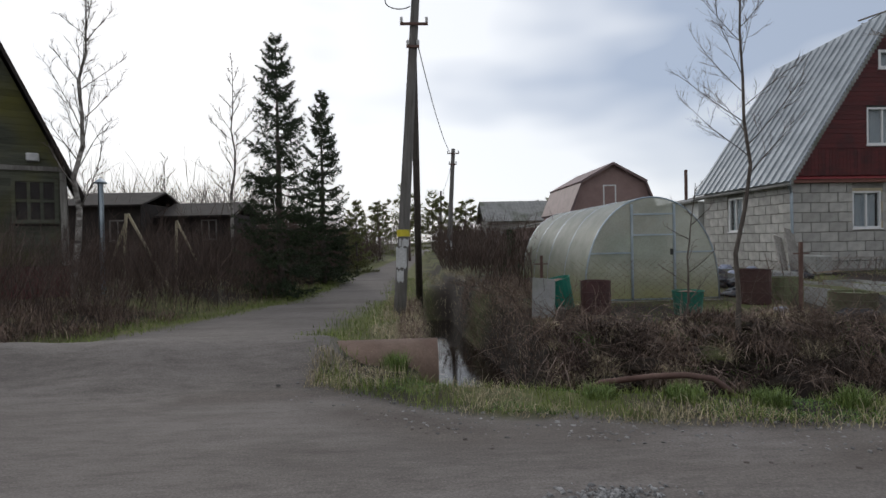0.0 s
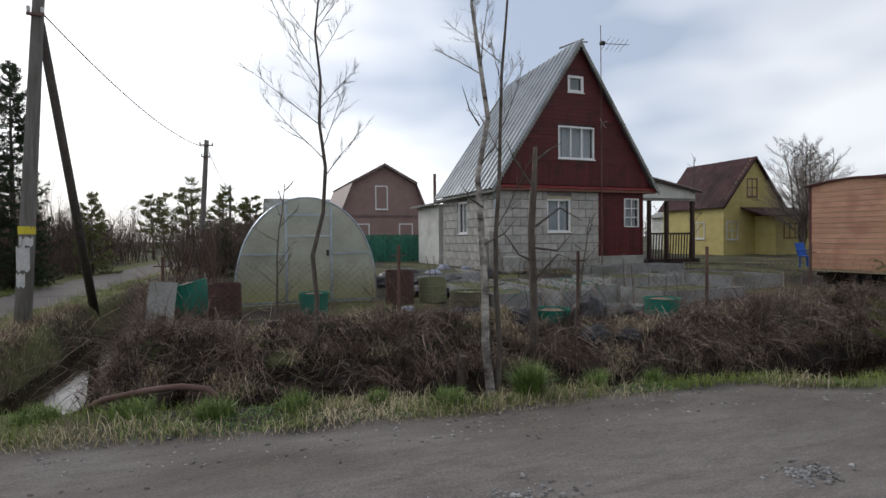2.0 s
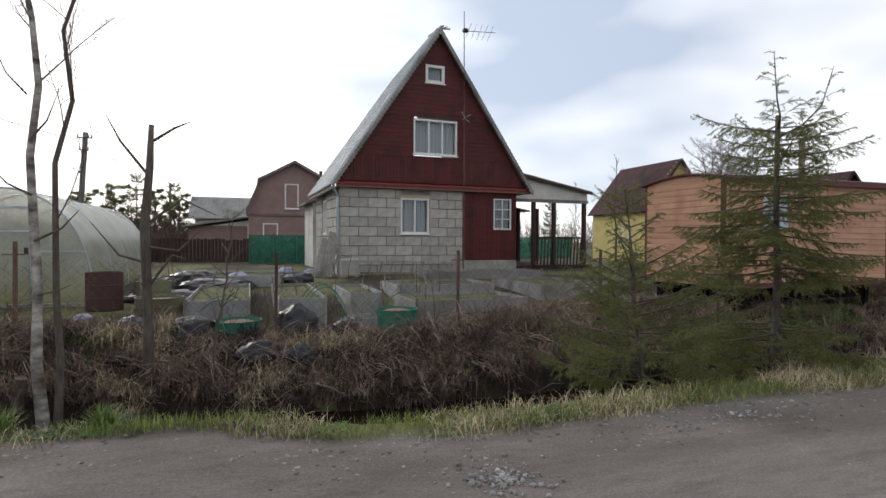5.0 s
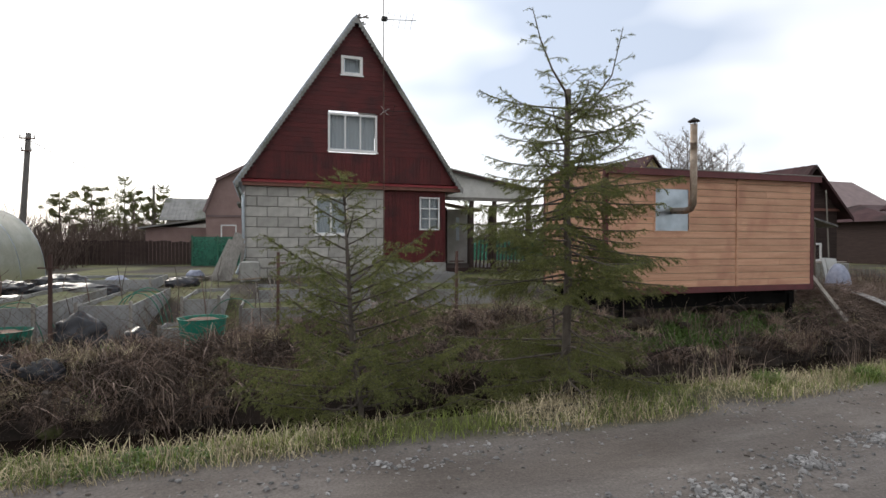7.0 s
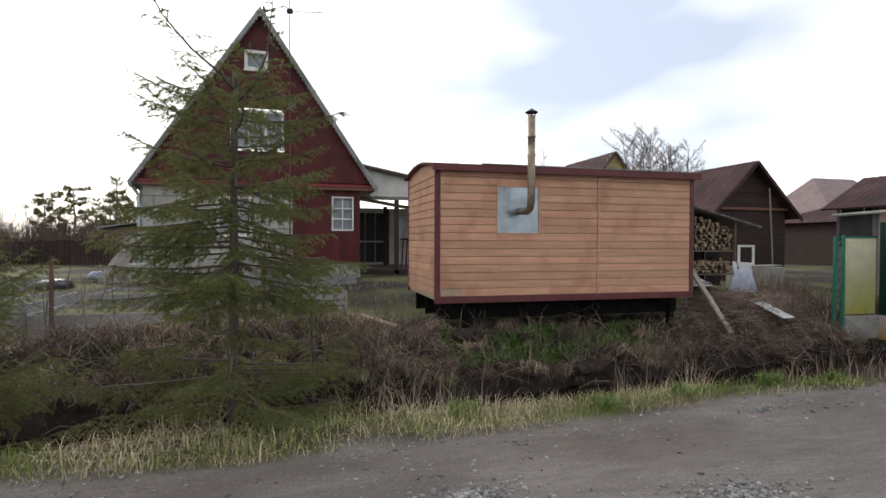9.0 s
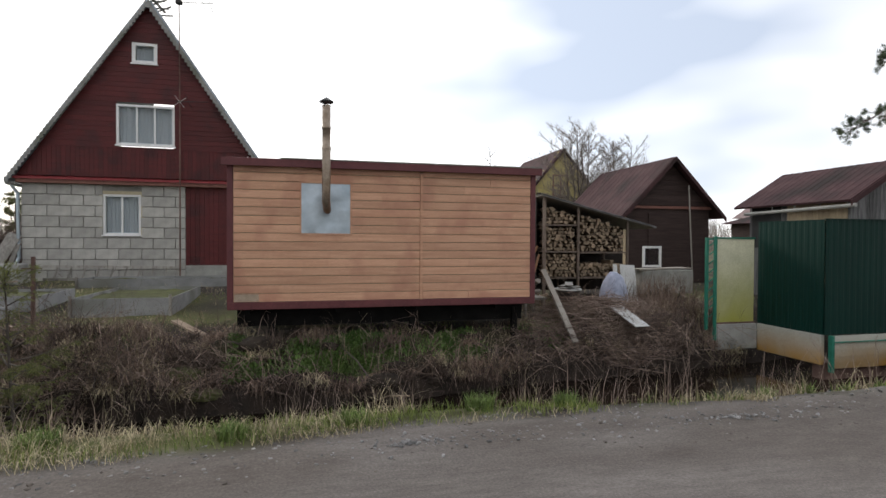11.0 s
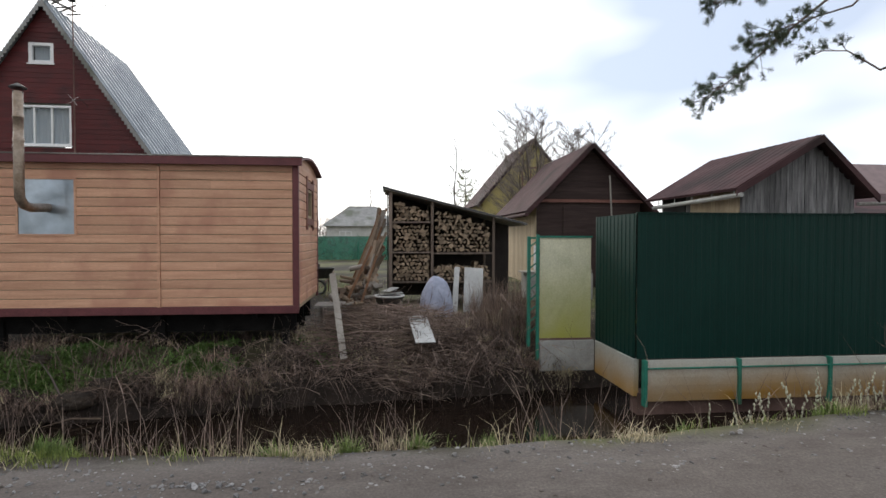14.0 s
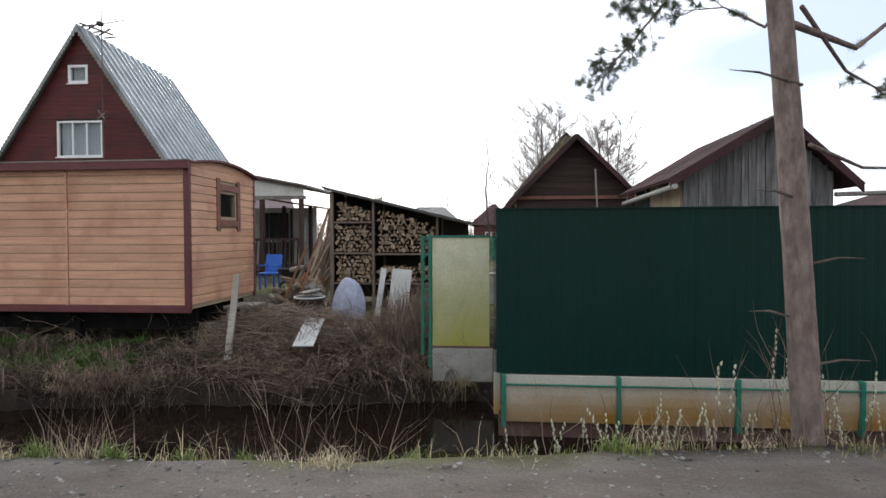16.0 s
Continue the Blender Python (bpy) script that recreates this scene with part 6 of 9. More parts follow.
def feather_spruce(name, base, top, r0, seed, label, tiers, leaders=(), group="", stub=False, needle=0.021, nw=0.0042, density=310, material=NEEDLE):
    """A young open spruce. tiers: (low, high, boughs, reach, rise, curl), heights as shares of the trunk; leaders: upright top shoots as lists of points."""
    rr = random.Random(seed)
    rng = np.random.default_rng(seed)
    t = thing(name, base, label, "tree", group)
    base, top = Vector(base), Vector(top)
    V, stems, wood = [], Twigs(), Mesh()
    mids = [base.lerp(top, f) + Vector((rr.uniform(-0.02, 0.02), rr.uniform(-0.02, 0.02), 0)) for f in (0.25, 0.5, 0.75)]
    part("trunk", Mesh().tube([base - Vector((0, 0, 0.25)), base] + mids + [top], [r0 * 1.3, r0 * 1.1, r0 * 0.95, r0 * 0.8, r0 * 0.65, r0 * (0.6 if stub else 0.12)], 9), BARK_GREY, t, smooth=True)

    def spray(p, q, a, width):
        """A side twig from p to q with smaller ones hanging from it."""
        m = p.lerp(q, 0.5) + Vector((0, 0, 0.02))
        stems.add(p, m, q, 0.0022)
        L = (q - p).length
        needles_on(V, p, m, int(density * L * 0.5) + 3, needle, nw, rng)
        needles_on(V, m, q, int(density * L * 0.5) + 4, needle, nw, rng)
        if L > 0.13:
            for j in range(int(L / 0.04)):
                g = 0.15 + 0.8 * rr.random()
                o = p.lerp(m, g * 2) if g < 0.5 else m.lerp(q, g * 2 - 1)
                d = ((q - p).normalized() * 0.75 + Vector((rr.uniform(-0.8, 0.8), rr.uniform(-0.8, 0.8), rr.uniform(-0.85, 0.05)))).normalized()
                e = o + d * L * rr.uniform(0.22, 0.5) * (1.15 - g * 0.6)
                stems.add(o, o.lerp(e, 0.5), e, 0.0016)
                needles_on(V, o, e, int(density * (e - o).length) + 4, needle, nw, rng)

    def bough(path, r, side_len, hang_):
        n = len(path) - 1
        total = sum((path[i + 1] - path[i]).length for i in range(n))
        wood.tube(path, [r * (1 - 0.85 * i / n) + 0.0012 for i in range(n + 1)], 5)
        count = max(6, int(total / 0.05))
        for j in range(count):
            g = (0.2 + 0.79 * (j + rr.random()) / count)
            i = min(n - 1, int(g * n))
            p = path[i].lerp(path[i + 1], g * n - i)
            ax = (path[i + 1] - path[i]).normalized()
            sd = ax.cross(Vector((0, 0, 1)))
            sd = sd.normalized() if sd.length > 0.1 else Vector((rr.uniform(-1, 1), rr.uniform(-1, 1), 0)).normalized()
            sg = 1 if j % 2 else -1
            tl = side_len * (1.12 - g) * rr.uniform(0.6, 1.25) + 0.05
            d = (ax * 0.75 + sd * sg * rr.uniform(0.45, 0.95) + Vector((0, 0, rr.uniform(hang_, hang_ + 0.4)))).normalized()
            spray(p, p + d * tl, ax, tl)
        for i in range(n // 3, n):
            needles_on(V, path[i], path[i + 1], int(density * (path[i + 1] - path[i]).length), needle, nw, rng)

    k = 0
    for lo, hi, count, reach, rise, curl in tiers:
        for b in range(count):
            f = lo + (hi - lo) * (b + rr.random()) / count
            o = base.lerp(top, f)
            a = k * 2.4 + rr.uniform(-0.45, 0.45)
            k += 1
            L = reach * rr.uniform(0.6, 1.15)
            out = Vector((math.cos(a), math.sin(a), 0))
            ri = rise + rr.uniform(-0.13, 0.13)
            bend = Vector((-out.y, out.x, 0)) * rr.uniform(-0.12, 0.12)
            path = [o + out * L * g + bend * L * g * g + Vector((0, 0, L * (ri * g + curl * g * g * g))) for g in (0, 0.18, 0.36, 0.54, 0.72, 0.87, 1.0)]
            bough(path, 0.005 + 0.006 * L, 0.34 * L, -0.62)
    for pts in leaders:
        pts = [Vector(p) for p in pts]
        wood.tube(pts, [0.016 - 0.013 * i / (len(pts) - 1) for i in range(len(pts))], 6)
        n = len(pts) - 1
        needles_on(V, pts[-2], pts[-1], 70, needle, nw, rng)
        for j in range(15):
            g = 0.12 + 0.86 * (j + rr.random()) / 15
            i = min(n - 1, int(g * n))
            p = pts[i].lerp(pts[i + 1], g * n - i)
            a = j * 2.4 + rr.uniform(-0.5, 0.5)
            L = 0.34 * (1.12 - g) * rr.uniform(0.7, 1.2) + 0.05
            e = p + Vector((math.cos(a) * L, math.sin(a) * L, L * rr.uniform(0.15, 0.6)))
            spray(p, e, None, L)
    part("branchwood", wood, BARK_GREY, t, smooth=True)
    hang(new("twig_wood", stems.data("twig_wood", BARK_GREY)), t)
    A = np.concatenate(V, 0)
    hang(new("foliage", flush_mesh("foliage", A, [(3 * i, 3 * i + 1, 3 * i + 2) for i in range(len(A))], material)), t)
    return t


def crooked_pine(name, base, h, seed, label, group=""):
    """A far pine: a crooked trunk, rising limbs and loose cushions of needles."""
    rr = random.Random(seed)
    rng = np.random.default_rng(seed)
    t = thing(name, base, label, "tree", group)
    base = Vector(base)
    pts = [base - Vector((0, 0, 0.2))] + [base + Vector((rr.uniform(-0.2, 0.2) * f, rr.uniform(-0.2, 0.2) * f, h * f)) for f in (0.3, 0.55, 0.75, 0.95)]
    part("trunk", Mesh().tube(pts, [0.11, 0.095, 0.075, 0.05, 0.02], 7), BARK_PINE, t, smooth=True)
    wood, V = Mesh(), []
    for k in range(17):
        f = 0.32 + 0.63 * (k + rr.random()) / 17
        o = base + Vector((0, 0, h * f))
        a = k * 2.4 + rr.uniform(-0.4, 0.4)
        L = 0.36 * h * (1.15 - 0.75 * f) * rr.uniform(0.7, 1.2)
        e = o + Vector((math.cos(a) * L, math.sin(a) * L, L * rr.uniform(0.1, 0.55)))
        m = o.lerp(e, 0.5) + Vector((0, 0, -0.06 * L))
        wood.tube([o, m, e], [0.032, 0.022, 0.008], 5)
        for c in range(7):
            g = rr.uniform(0.35, 1.05)
            q = m.lerp(e, g * 2 - 1) if g > 0.5 else o.lerp(m, g * 2)
            d = Vector((rr.uniform(-1, 1), rr.uniform(-1, 1), rr.uniform(-0.3, 0.9))).normalized() * L * rr.uniform(0.12, 0.34)
            wood.tube([q, q + d * 0.5, q + d], [0.010, 0.007, 0.004], 4)
            for s_ in range(5):
                w = q + d * (0.4 + 0.15 * s_)
                d2 = Vector((rr.uniform(-1, 1), rr.uniform(-1, 1), rr.uniform(-0.2, 0.9))).normalized() * 0.2
                needles_on(V, w, w + d2, 17, 0.15, 0.030, rng, 1.0)
    part("branchwood", wood, BARK_PINE, t, smooth=True)
    A = np.concatenate(V, 0)
    hang(new("foliage", flush_mesh("foliage", A, [(3 * i, 3 * i + 1, 3 * i + 2) for i in range(len(A))], NEEDLE_OLIVE)), t)
    return t


def on(x, y, dz=0.0):
    return (x, y, height(x, y) + dz)


def roots(n, seed, x0, x1, ylo, yhi, keep=None):
    """Random places on the ground between two curves of x."""
    rng = np.random.default_rng(seed)
    out = []
    while len(out) < n:
        x = float(rng.uniform(x0, x1))
        a, b = (ylo(x) if callable(ylo) else ylo), (yhi(x) if callable(yhi) else yhi)
        y = float(rng.uniform(a, b))
        if keep and rng.random() > keep(x, y):
            continue
        out.append((x, y, height(x, y) - 0.01))
    return np.array(out)


def clump(scale, seed, lo=-0.1, hi=0.35):
    return lambda x, y: smooth(lo, hi, noise.noise((x * scale, y * scale, seed)))


def lip(x):
    return lerp(LIP, x)


def edge(x):
    return lerp(EDGE, x)


def foot(x):
    return lerp(FOOT, x)


def open_bank(x, y):
    """Little dead brush on the green strip below the trailer."""
    d = y - foot(x)
    return 1 - 0.88 * smooth(17.2, 18.0, x) * (1 - smooth(23.2, 23.9, x)) * smooth(0.3, 0.5, d)


def tufted(scale, seed, lo, hi):
    """Clumps that thin out to single tufts along the last stretch."""
    return lambda x, y: smooth(lo, hi, noise.noise((x * scale, y * scale, seed))) * (1 - smooth(19.5, 21.5, x) * (1 - smooth(0.12, 0.3, noise.noise((x * 1.9, y * 0.8, seed + 3)))) * 0.93)


def patchy(scale, seed, lo, hi):
    return lambda x, y: smooth(lo, hi, noise.noise((x * scale, y * scale, seed))) * open_bank(x, y)


def grass_all():
    R = np.random.default_rng(77)

    def put(name, P, h0, h1, w0, w1, lean, m, seed, label):
        n = len(P)
        # skewed so that most blades are short
        H = h0 + (h1 - h0) * R.uniform(0, 1, n) ** 1.6
        blades(name, P, H, R.uniform(w0, w1, n), lean, m, seed, label)
    # verge along the road
    put("verge_grass", roots(27000, 1, -1.6, 33, lambda x: edge(x) - 0.02, lambda x: lip(x) + 0.28, tufted(1.1, 31, -0.45, 0.12)), 0.04, 0.16, 0.004, 0.008, (0.1, 1.0), GREEN_GRASS, 2, "short fresh green grass along the road verge")
    put("verge_dry_grass", roots(24000, 3, -1.7, 33, lambda x: edge(x) - 0.08, lambda x: lip(x) + 0.45, tufted(0.8, 33, -0.4, 0.25)), 0.05, 0.24, 0.004, 0.008, (0.5, 1.5), DRY_GRASS, 4, "matted dry straw grass along the ditch lip")
    put("verge_clover", roots(9000, 5, -1.4, 12, lambda x: edge(x) + 0.02, lambda x: lip(x) + 0.1, clump(1.3, 35, -0.1, 0.3)), 0.02, 0.06, 0.012, 0.022, (0.6, 1.5), LEAF_GREEN, 6, "low green weeds on the road verge")
    # banks
    put("bank_dead_grass", roots(13000, 7, 1.3, 27, lambda x: foot(x) + 0.25, lambda x: foot(x) + 1.9, lambda x, y: smooth(0.05, 0.25, noise.noise((x * 2.1, y * 2.1, 37))) * open_bank(x, y)), 0.10, 0.36, 0.006, 0.013, (0.9, 2.2), BROWN_GRASS, 8, "matted rotten brown grass on the ditch bank")
    put("near_bank_grass", roots(2600, 9, 1.0, 33, lambda x: lip(x) + 0.1, lambda x: lip(x) + 0.6), 0.08, 0.30, 0.004, 0.008, (0.9, 2.3), BROWN_GRASS, 10, "brown grass hanging over the near ditch bank")
    put("bank_straw", roots(3500, 11, 9, 27, lambda x: foot(x) - 0.3, lambda x: foot(x) + 1.4, patchy(0.7, 39, 0.05, 0.35)), 0.2, 0.55, 0.004, 0.008, (0.2, 1.5), DRY_GRASS, 12, "tall pale dry stalks on the ditch bank")
    put("bank_weeds", roots(17000, 13, 17.6, 23.6, lambda x: foot(x) + 0.5, lambda x: foot(x) + 1.45, lambda x, y: smooth(-0.25, 0.1, noise.noise((x * 0.8, y * 0.8, 41)))), 0.05, 0.15, 0.018, 0.040, (0.5, 1.4), LEAF_GREEN, 14, "green young weeds under the trailer edge")
    put("garden_weeds", roots(7500, 73, 1.6, 26.4, lambda x: foot(x) + 0.35, lambda x: foot(x) + 1.5, clump(0.9, 42, 0.05, 0.3)), 0.04, 0.12, 0.014, 0.03, (0.5, 1.4), LEAF_GREEN, 74, "scattered green weeds on the ditch bank")
    put("bank_face_grass", roots(9000, 75, 1.2, 27, lambda x: foot(x) + 0.12, lambda x: foot(x) + 0.6, clump(1.7, 76, -0.05, 0.3)), 0.12, 0.38, 0.005, 0.011, (1.3, 2.7), BROWN_GRASS, 76, "dead grass and roots hanging down the ditch bank")
    put("bank_face_roots", roots(9000, 77, 1.2, 27, lambda x: foot(x) - 0.02, lambda x: foot(x) + 0.6), 0.10, 0.34, 0.006, 0.012, (1.3, 2.7), DARK_BRUSH, 78, "dark roots hanging down the lower ditch bank")
    put("lip_stalks", roots(900, 79, 15.8, 25.2, lambda x: lip(x) + 0.05, lambda x: lip(x) + 0.6, clump(1.3, 80, -0.05, 0.3)), 0.25, 0.85, 0.005, 0.009, (0.05, 0.75), TAN_STEM, 80, "tall reddish dry stalks along the near ditch lip")
    put("lip_straw", roots(2600, 81, 14, 33, lambda x: lip(x) - 0.1, lambda x: lip(x) + 0.45, tufted(1.0, 82, -0.15, 0.3)), 0.14, 0.5, 0.004, 0.008, (0.3, 1.6), DRY_GRASS, 82, "bent pale straw along the near ditch lip")
    # garden
    put("garden_grass", roots(14000, 15, 1.5, 30, 8.0, 17, clump(0.6, 43, -0.15, 0.35)), 0.03, 0.12, 0.005, 0.010, (0.2, 1.2), GREEN_GRASS, 16, "patchy young garden grass")
    put("garden_dry_grass", roots(12000, 17, 1.5, 30, 7.6, 16, clump(0.7, 45, -0.2, 0.3)), 0.04, 0.22, 0.004, 0.009, (0.5, 1.6), DRY_GRASS, 18, "dry garden grass between the beds")
    put("side_ditch_grass", roots(6000, 25, 0.8, 2.6, 8.2, 16, clump(1.2, 47, -0.3, 0.2)), 0.12, 0.45, 0.006, 0.013, (0.7, 2.1), BROWN_GRASS, 26, "matted brown grass on the side ditch bank")
    put("side_ditch_straw", roots(3500, 27, -1.2, 0.0, 8.0, 16, clump(1.2, 48, -0.3, 0.2)), 0.08, 0.35, 0.005, 0.011, (0.5, 1.8), DRY_GRASS, 28, "dry grass round the pole at the side ditch")
    put("side_slope_grass", roots(6500, 65, -0.75, 0.9, 7.4, 15, lambda x, y: (1 - smooth(0.05, 0.35, 0.55 - abs(x - 0.4))) * smooth(-0.4, 0.1, noise.noise((x * 1.6, y * 1.6, 66)))), 0.10, 0.40, 0.006, 0.012, (0.7, 2.1), BROWN_GRASS, 66, "brown matted grass down the side ditch slope")
    put("garden_stubble", roots(9000, 29, 2.0, 17, 7.4, 9.6, clump(1.0, 49, -0.3, 0.2)), 0.05, 0.25, 0.005, 0.010, (0.4, 1.6), BROWN_GRASS, 30, "brown stubble along the wire fence")
    # side road verges
    put("lane_grass", roots(11000, 19, -9, 1.0, 7.0, 24, lambda x, y: (1 - smooth(0.1, 1.0, abs(abs(x - side_mid(y)) - side_half(y) - 0.45))) * smooth(-0.5, 0.1, noise.noise((x, y, 4)) + 0.1)), 0.04, 0.20, 0.006, 0.013, (0.2, 1.1), GREEN_GRASS, 20, "green grass strips along the side road")
    put("lane_dry_grass", roots(9000, 21, -12, 1.4, 7.0, 22, lambda x, y: smooth(0.2, 0.7, abs(x - side_mid(y)) - side_half(y))), 0.08, 0.40, 0.005, 0.011, (0.5, 1.5), DRY_GRASS, 22, "dry straw grass beside the side road")
    put("lane_bank_grass", roots(9000, 23, -11, -4.2, 9.2, 12.5, lambda x, y: smooth(0.3, 1.0, side_mid(y) - side_half(y) - x) * smooth(-0.3, 0.2, noise.noise((x * 1.1, y * 1.1, 6)))), 0.15, 0.6, 0.006, 0.013, (0.6, 2.0), BROWN_GRASS, 24, "slumped brown grass before the thicket")
    # bright tufts
    for i, (x, y, r, n, h) in enumerate(((5.81, 4.68, 0.2, 1100, 0.42), (5.0, 4.75, 0.22, 500, 0.22), (7.35, 4.72, 0.12, 500, 0.3), (9.6, 4.7, 0.2, 300, 0.22), (3.6, 5.1, 0.2, 400, 0.26), (4.35, 4.95, 0.16, 300, 0.2), (23.0, 4.22, 0.15, 320, 0.26), (24.2, 4.2, 0.12, 260, 0.24),
                                         (21.3, 4.25, 0.2, 320, 0.22), (25.3, 4.25, 0.1, 160, 0.2), (26.6, 4.4, 0.12, 220, 0.2), (-0.7, 7.1, 0.25, 500, 0.3), (22.2, 4.3, 0.1, 160, 0.2), (19.2, 4.1, 0.2, 260, 0.2), (10.6, 4.6, 0.2, 260, 0.2), (8.3, 4.72, 0.1, 200, 0.25), (2.2, 5.5, 0.3, 500, 0.2), (2.9, 5.25, 0.25, 450, 0.24), (1.4, 5.7, 0.3, 400, 0.18), (6.6, 4.7, 0.2, 350, 0.26), (8.9, 4.6, 0.22, 350, 0.2), (11.3, 4.2, 0.2, 280, 0.2), (16.8, 4.0, 0.25, 320, 0.2), (18.2, 3.95, 0.2, 260, 0.18), (20.4, 4.2, 0.22, 300, 0.22), (23.6, 4.2, 0.18, 320, 0.26), (24.8, 4.25, 0.12, 240, 0.22), (28.2, 4.6, 0.2, 260, 0.2))):
        rng = np.random.default_rng(300 + i)
        a, q = rng.uniform(0, 6.283, n), r * np.sqrt(rng.uniform(0, 1, n)) * 0.6
        P = np.array([on(x + c * math.cos(b), y + c * math.sin(b), -0.01) for b, c in zip(a, q)])
        ob = blades("grass_tuft", P, h * rng.uniform(0.5, 1.0, n), rng.uniform(0.006, 0.011, n), (0.15, 1.05), TUFT_GREEN, 400 + i, "bright green grass tuft on the ditch lip")
        ob["group"] = "grass tufts"


def tussocks():
    """Slumped tussocks and mats of dead grass that make the bank uneven."""
    rng = np.random.default_rng(123)
    tones = ((DARK_BRUSH, "dark rotten tussocks slumped on the ditch bank"), (BROWN_GRASS, "brown dead grass tussocks on the ditch bank"), (DRY_GRASS, "pale straw tussocks on the ditch bank"))
    for k, (m, label) in enumerate(tones):
        P, H, W = [], [], []
        for c in roots((200, 300, 110)[k], 500 + k, 1.4, 27, lambda x: foot(x) + 0.15, lambda x: foot(x) + 1.7, open_bank):
            n = int(rng.integers(70, 150))
            r = rng.uniform(0.08, 0.24)
            a, q = rng.uniform(0, 6.283, n), r * np.sqrt(rng.uniform(0, 1, n))
            L = rng.uniform(0.22, 0.5)
            dome = 0.10 * r / 0.24
            for b, c2 in zip(a, q):
                P.append((c[0] + c2 * math.cos(b), c[1] + c2 * math.sin(b), c[2] + dome * (1 - (c2 / r) ** 2)))
            H.extend((L * rng.uniform(0.5, 1.1, n)).tolist())
            W.extend(rng.uniform(0.006, 0.013, n).tolist())
        blades("tussock_grass", np.array(P), np.array(H), np.array(W), (0.7, 2.3), m, 510 + k, label)


def brush_all():
    rng = random.Random(9)
    # long arching stems
    tw = Twigs()
    for x, y, z in roots(620, 54, 1.0, 27, lambda x: foot(x) + 0.25, lambda x: foot(x) + 1.6, patchy(1.1, 55, -0.25, 0.2)):
        a = rng.uniform(0, 6.283)
        L = rng.uniform(0.5, 1.25)
        o = Vector((x, y, z))
        up = rng.uniform(0.12, 0.5) * L
        out = Vector((math.cos(a), math.sin(a) * 0.7 - 0.25, 0)) * L
        mid = o + out * 0.45 + Vector((0, 0, up))
        end = o + out + Vector((0, 0, up * rng.uniform(-0.4, 0.5)))
        tw.add(o, o.lerp(mid, 0.55) + Vector((0, 0, up * 0.2)), mid, 0.006)
        tw.add(mid, mid.lerp(end, 0.5) + Vector((0, 0, up * 0.15)), end, 0.0048)
        if rng.random() < 0.5:
            bendy(tw, rng, mid, out.normalized() + Vector((0, 0, rng.uniform(-0.3, 0.6))), L * 0.4, 0.004, 0.3, 2, 0.5)
    new("arching_stems", tw.data("arching_stems", TAN_STEM))
    tagged(bpy.data.objects["arching_stems"], "pale arching dead bramble stems on the bank", "brush", kind="stuff")
    # dead twigs on the bank
    tw = Twigs()
    for x, y, z in roots(1150, 51, 1.0, 27, lambda x: foot(x) + 0.2, lambda x: foot(x) + 1.7, patchy(1.0, 51, 0.08, 0.3)):
        d = (rng.uniform(-1, 1), rng.uniform(-1, 0.6), rng.uniform(0.05, 0.9))
        bendy(tw, rng, (x, y, z), d, rng.uniform(0.3, 0.95), rng.uniform(0.004, 0.009), 0.5, 2, 0.5)
    new("bank_brush", tw.data("bank_brush", BRUSH))
    tagged(bpy.data.objects["bank_brush"], "tangled dead brown twigs along the ditch bank", "brush", kind="stuff")
    tw = Twigs()
    for x, y, z in roots(520, 57, 0.9, 2.5, 8.2, 15.5):
        bendy(tw, rng, (x, y, z), (rng.uniform(-1, 0.5), rng.uniform(-1, 0.6), rng.uniform(0.05, 0.9)), rng.uniform(0.3, 0.8), 0.006, 0.4, 2, 0.5)
    new("side_bank_brush", tw.data("side_bank_brush", BRUSH))
    tagged(bpy.data.objects["side_bank_brush"], "dead twigs on the side ditch bank", "brush", kind="stuff")
    # tangled heaps of roots and cut stems slumping down the bank
    heaps = ((1.9, 1.0, 0.5), (3.0, 0.7, 0.55), (4.5, 0.6, 0.5), (5.6, 0.7, 0.4), (7.9, 0.6, 0.6), (9.0, 0.5, 0.7), (10.1, 0.5, 0.6), (10.9, 0.8, 0.7), (11.8, 0.55, 0.6), (13.4, 0.6, 0.8), (14.4, 0.5, 0.6), (16.2, 0.5, 0.6), (17.2, 0.6, 0.5), (22.4, 0.45, 0.6), (23.3, 0.45, 0.7), (24.6, 0.5, 0.6), (25.5, 0.45, 0.5))
    for k, (m, label) in enumerate(((TAN_STEM, "pale dry stems tangled in heaps on the ditch bank"), (BRUSH, "brown stems tangled in heaps on the ditch bank"), (DARK_BRUSH, "dark roots tangled on the ditch bank"))):
        tw = Twigs()
        for x0, dy, wide in heaps:
            c = Vector((x0, foot(x0) + dy, 0))
            for _ in range((34, 60, 55)[k]):
                a, q = rng.uniform(0, 6.283), math.sqrt(rng.random())
                x, y = c.x + wide * q * math.cos(a), c.y + 0.5 * q * math.sin(a)
                z = height(x, y) + 0.26 * (1 - q * q) * rng.random()
                L = rng.uniform(0.3, 0.85)
                out = Vector((rng.uniform(-1, 1), rng.uniform(-1.1, 0.2), 0)).normalized()
                p0 = Vector((x, y, z))
                p1 = p0 + out * L * 0.5 + Vector((0, 0, rng.uniform(0.0, 0.22)))
                p2 = p1 + out * L * 0.5 + Vector((rng.uniform(-0.1, 0.1), 0, rng.uniform(-0.35, -0.02)))
                tw.add(p0, p0.lerp(p1, 0.5) + Vector((0, 0, 0.03)), p1, 0.0055)
                tw.add(p1, p1.lerp(p2, 0.5) + Vector((0, 0, 0.02)), p2, 0.0045)
        new("stem_tangle", tw.data("stem_tangle", m))
        tagged(bpy.context.scene.objects["stem_tangle" if k == 0 else "stem_tangle.%03d" % k], label, "brush", kind="stuff")
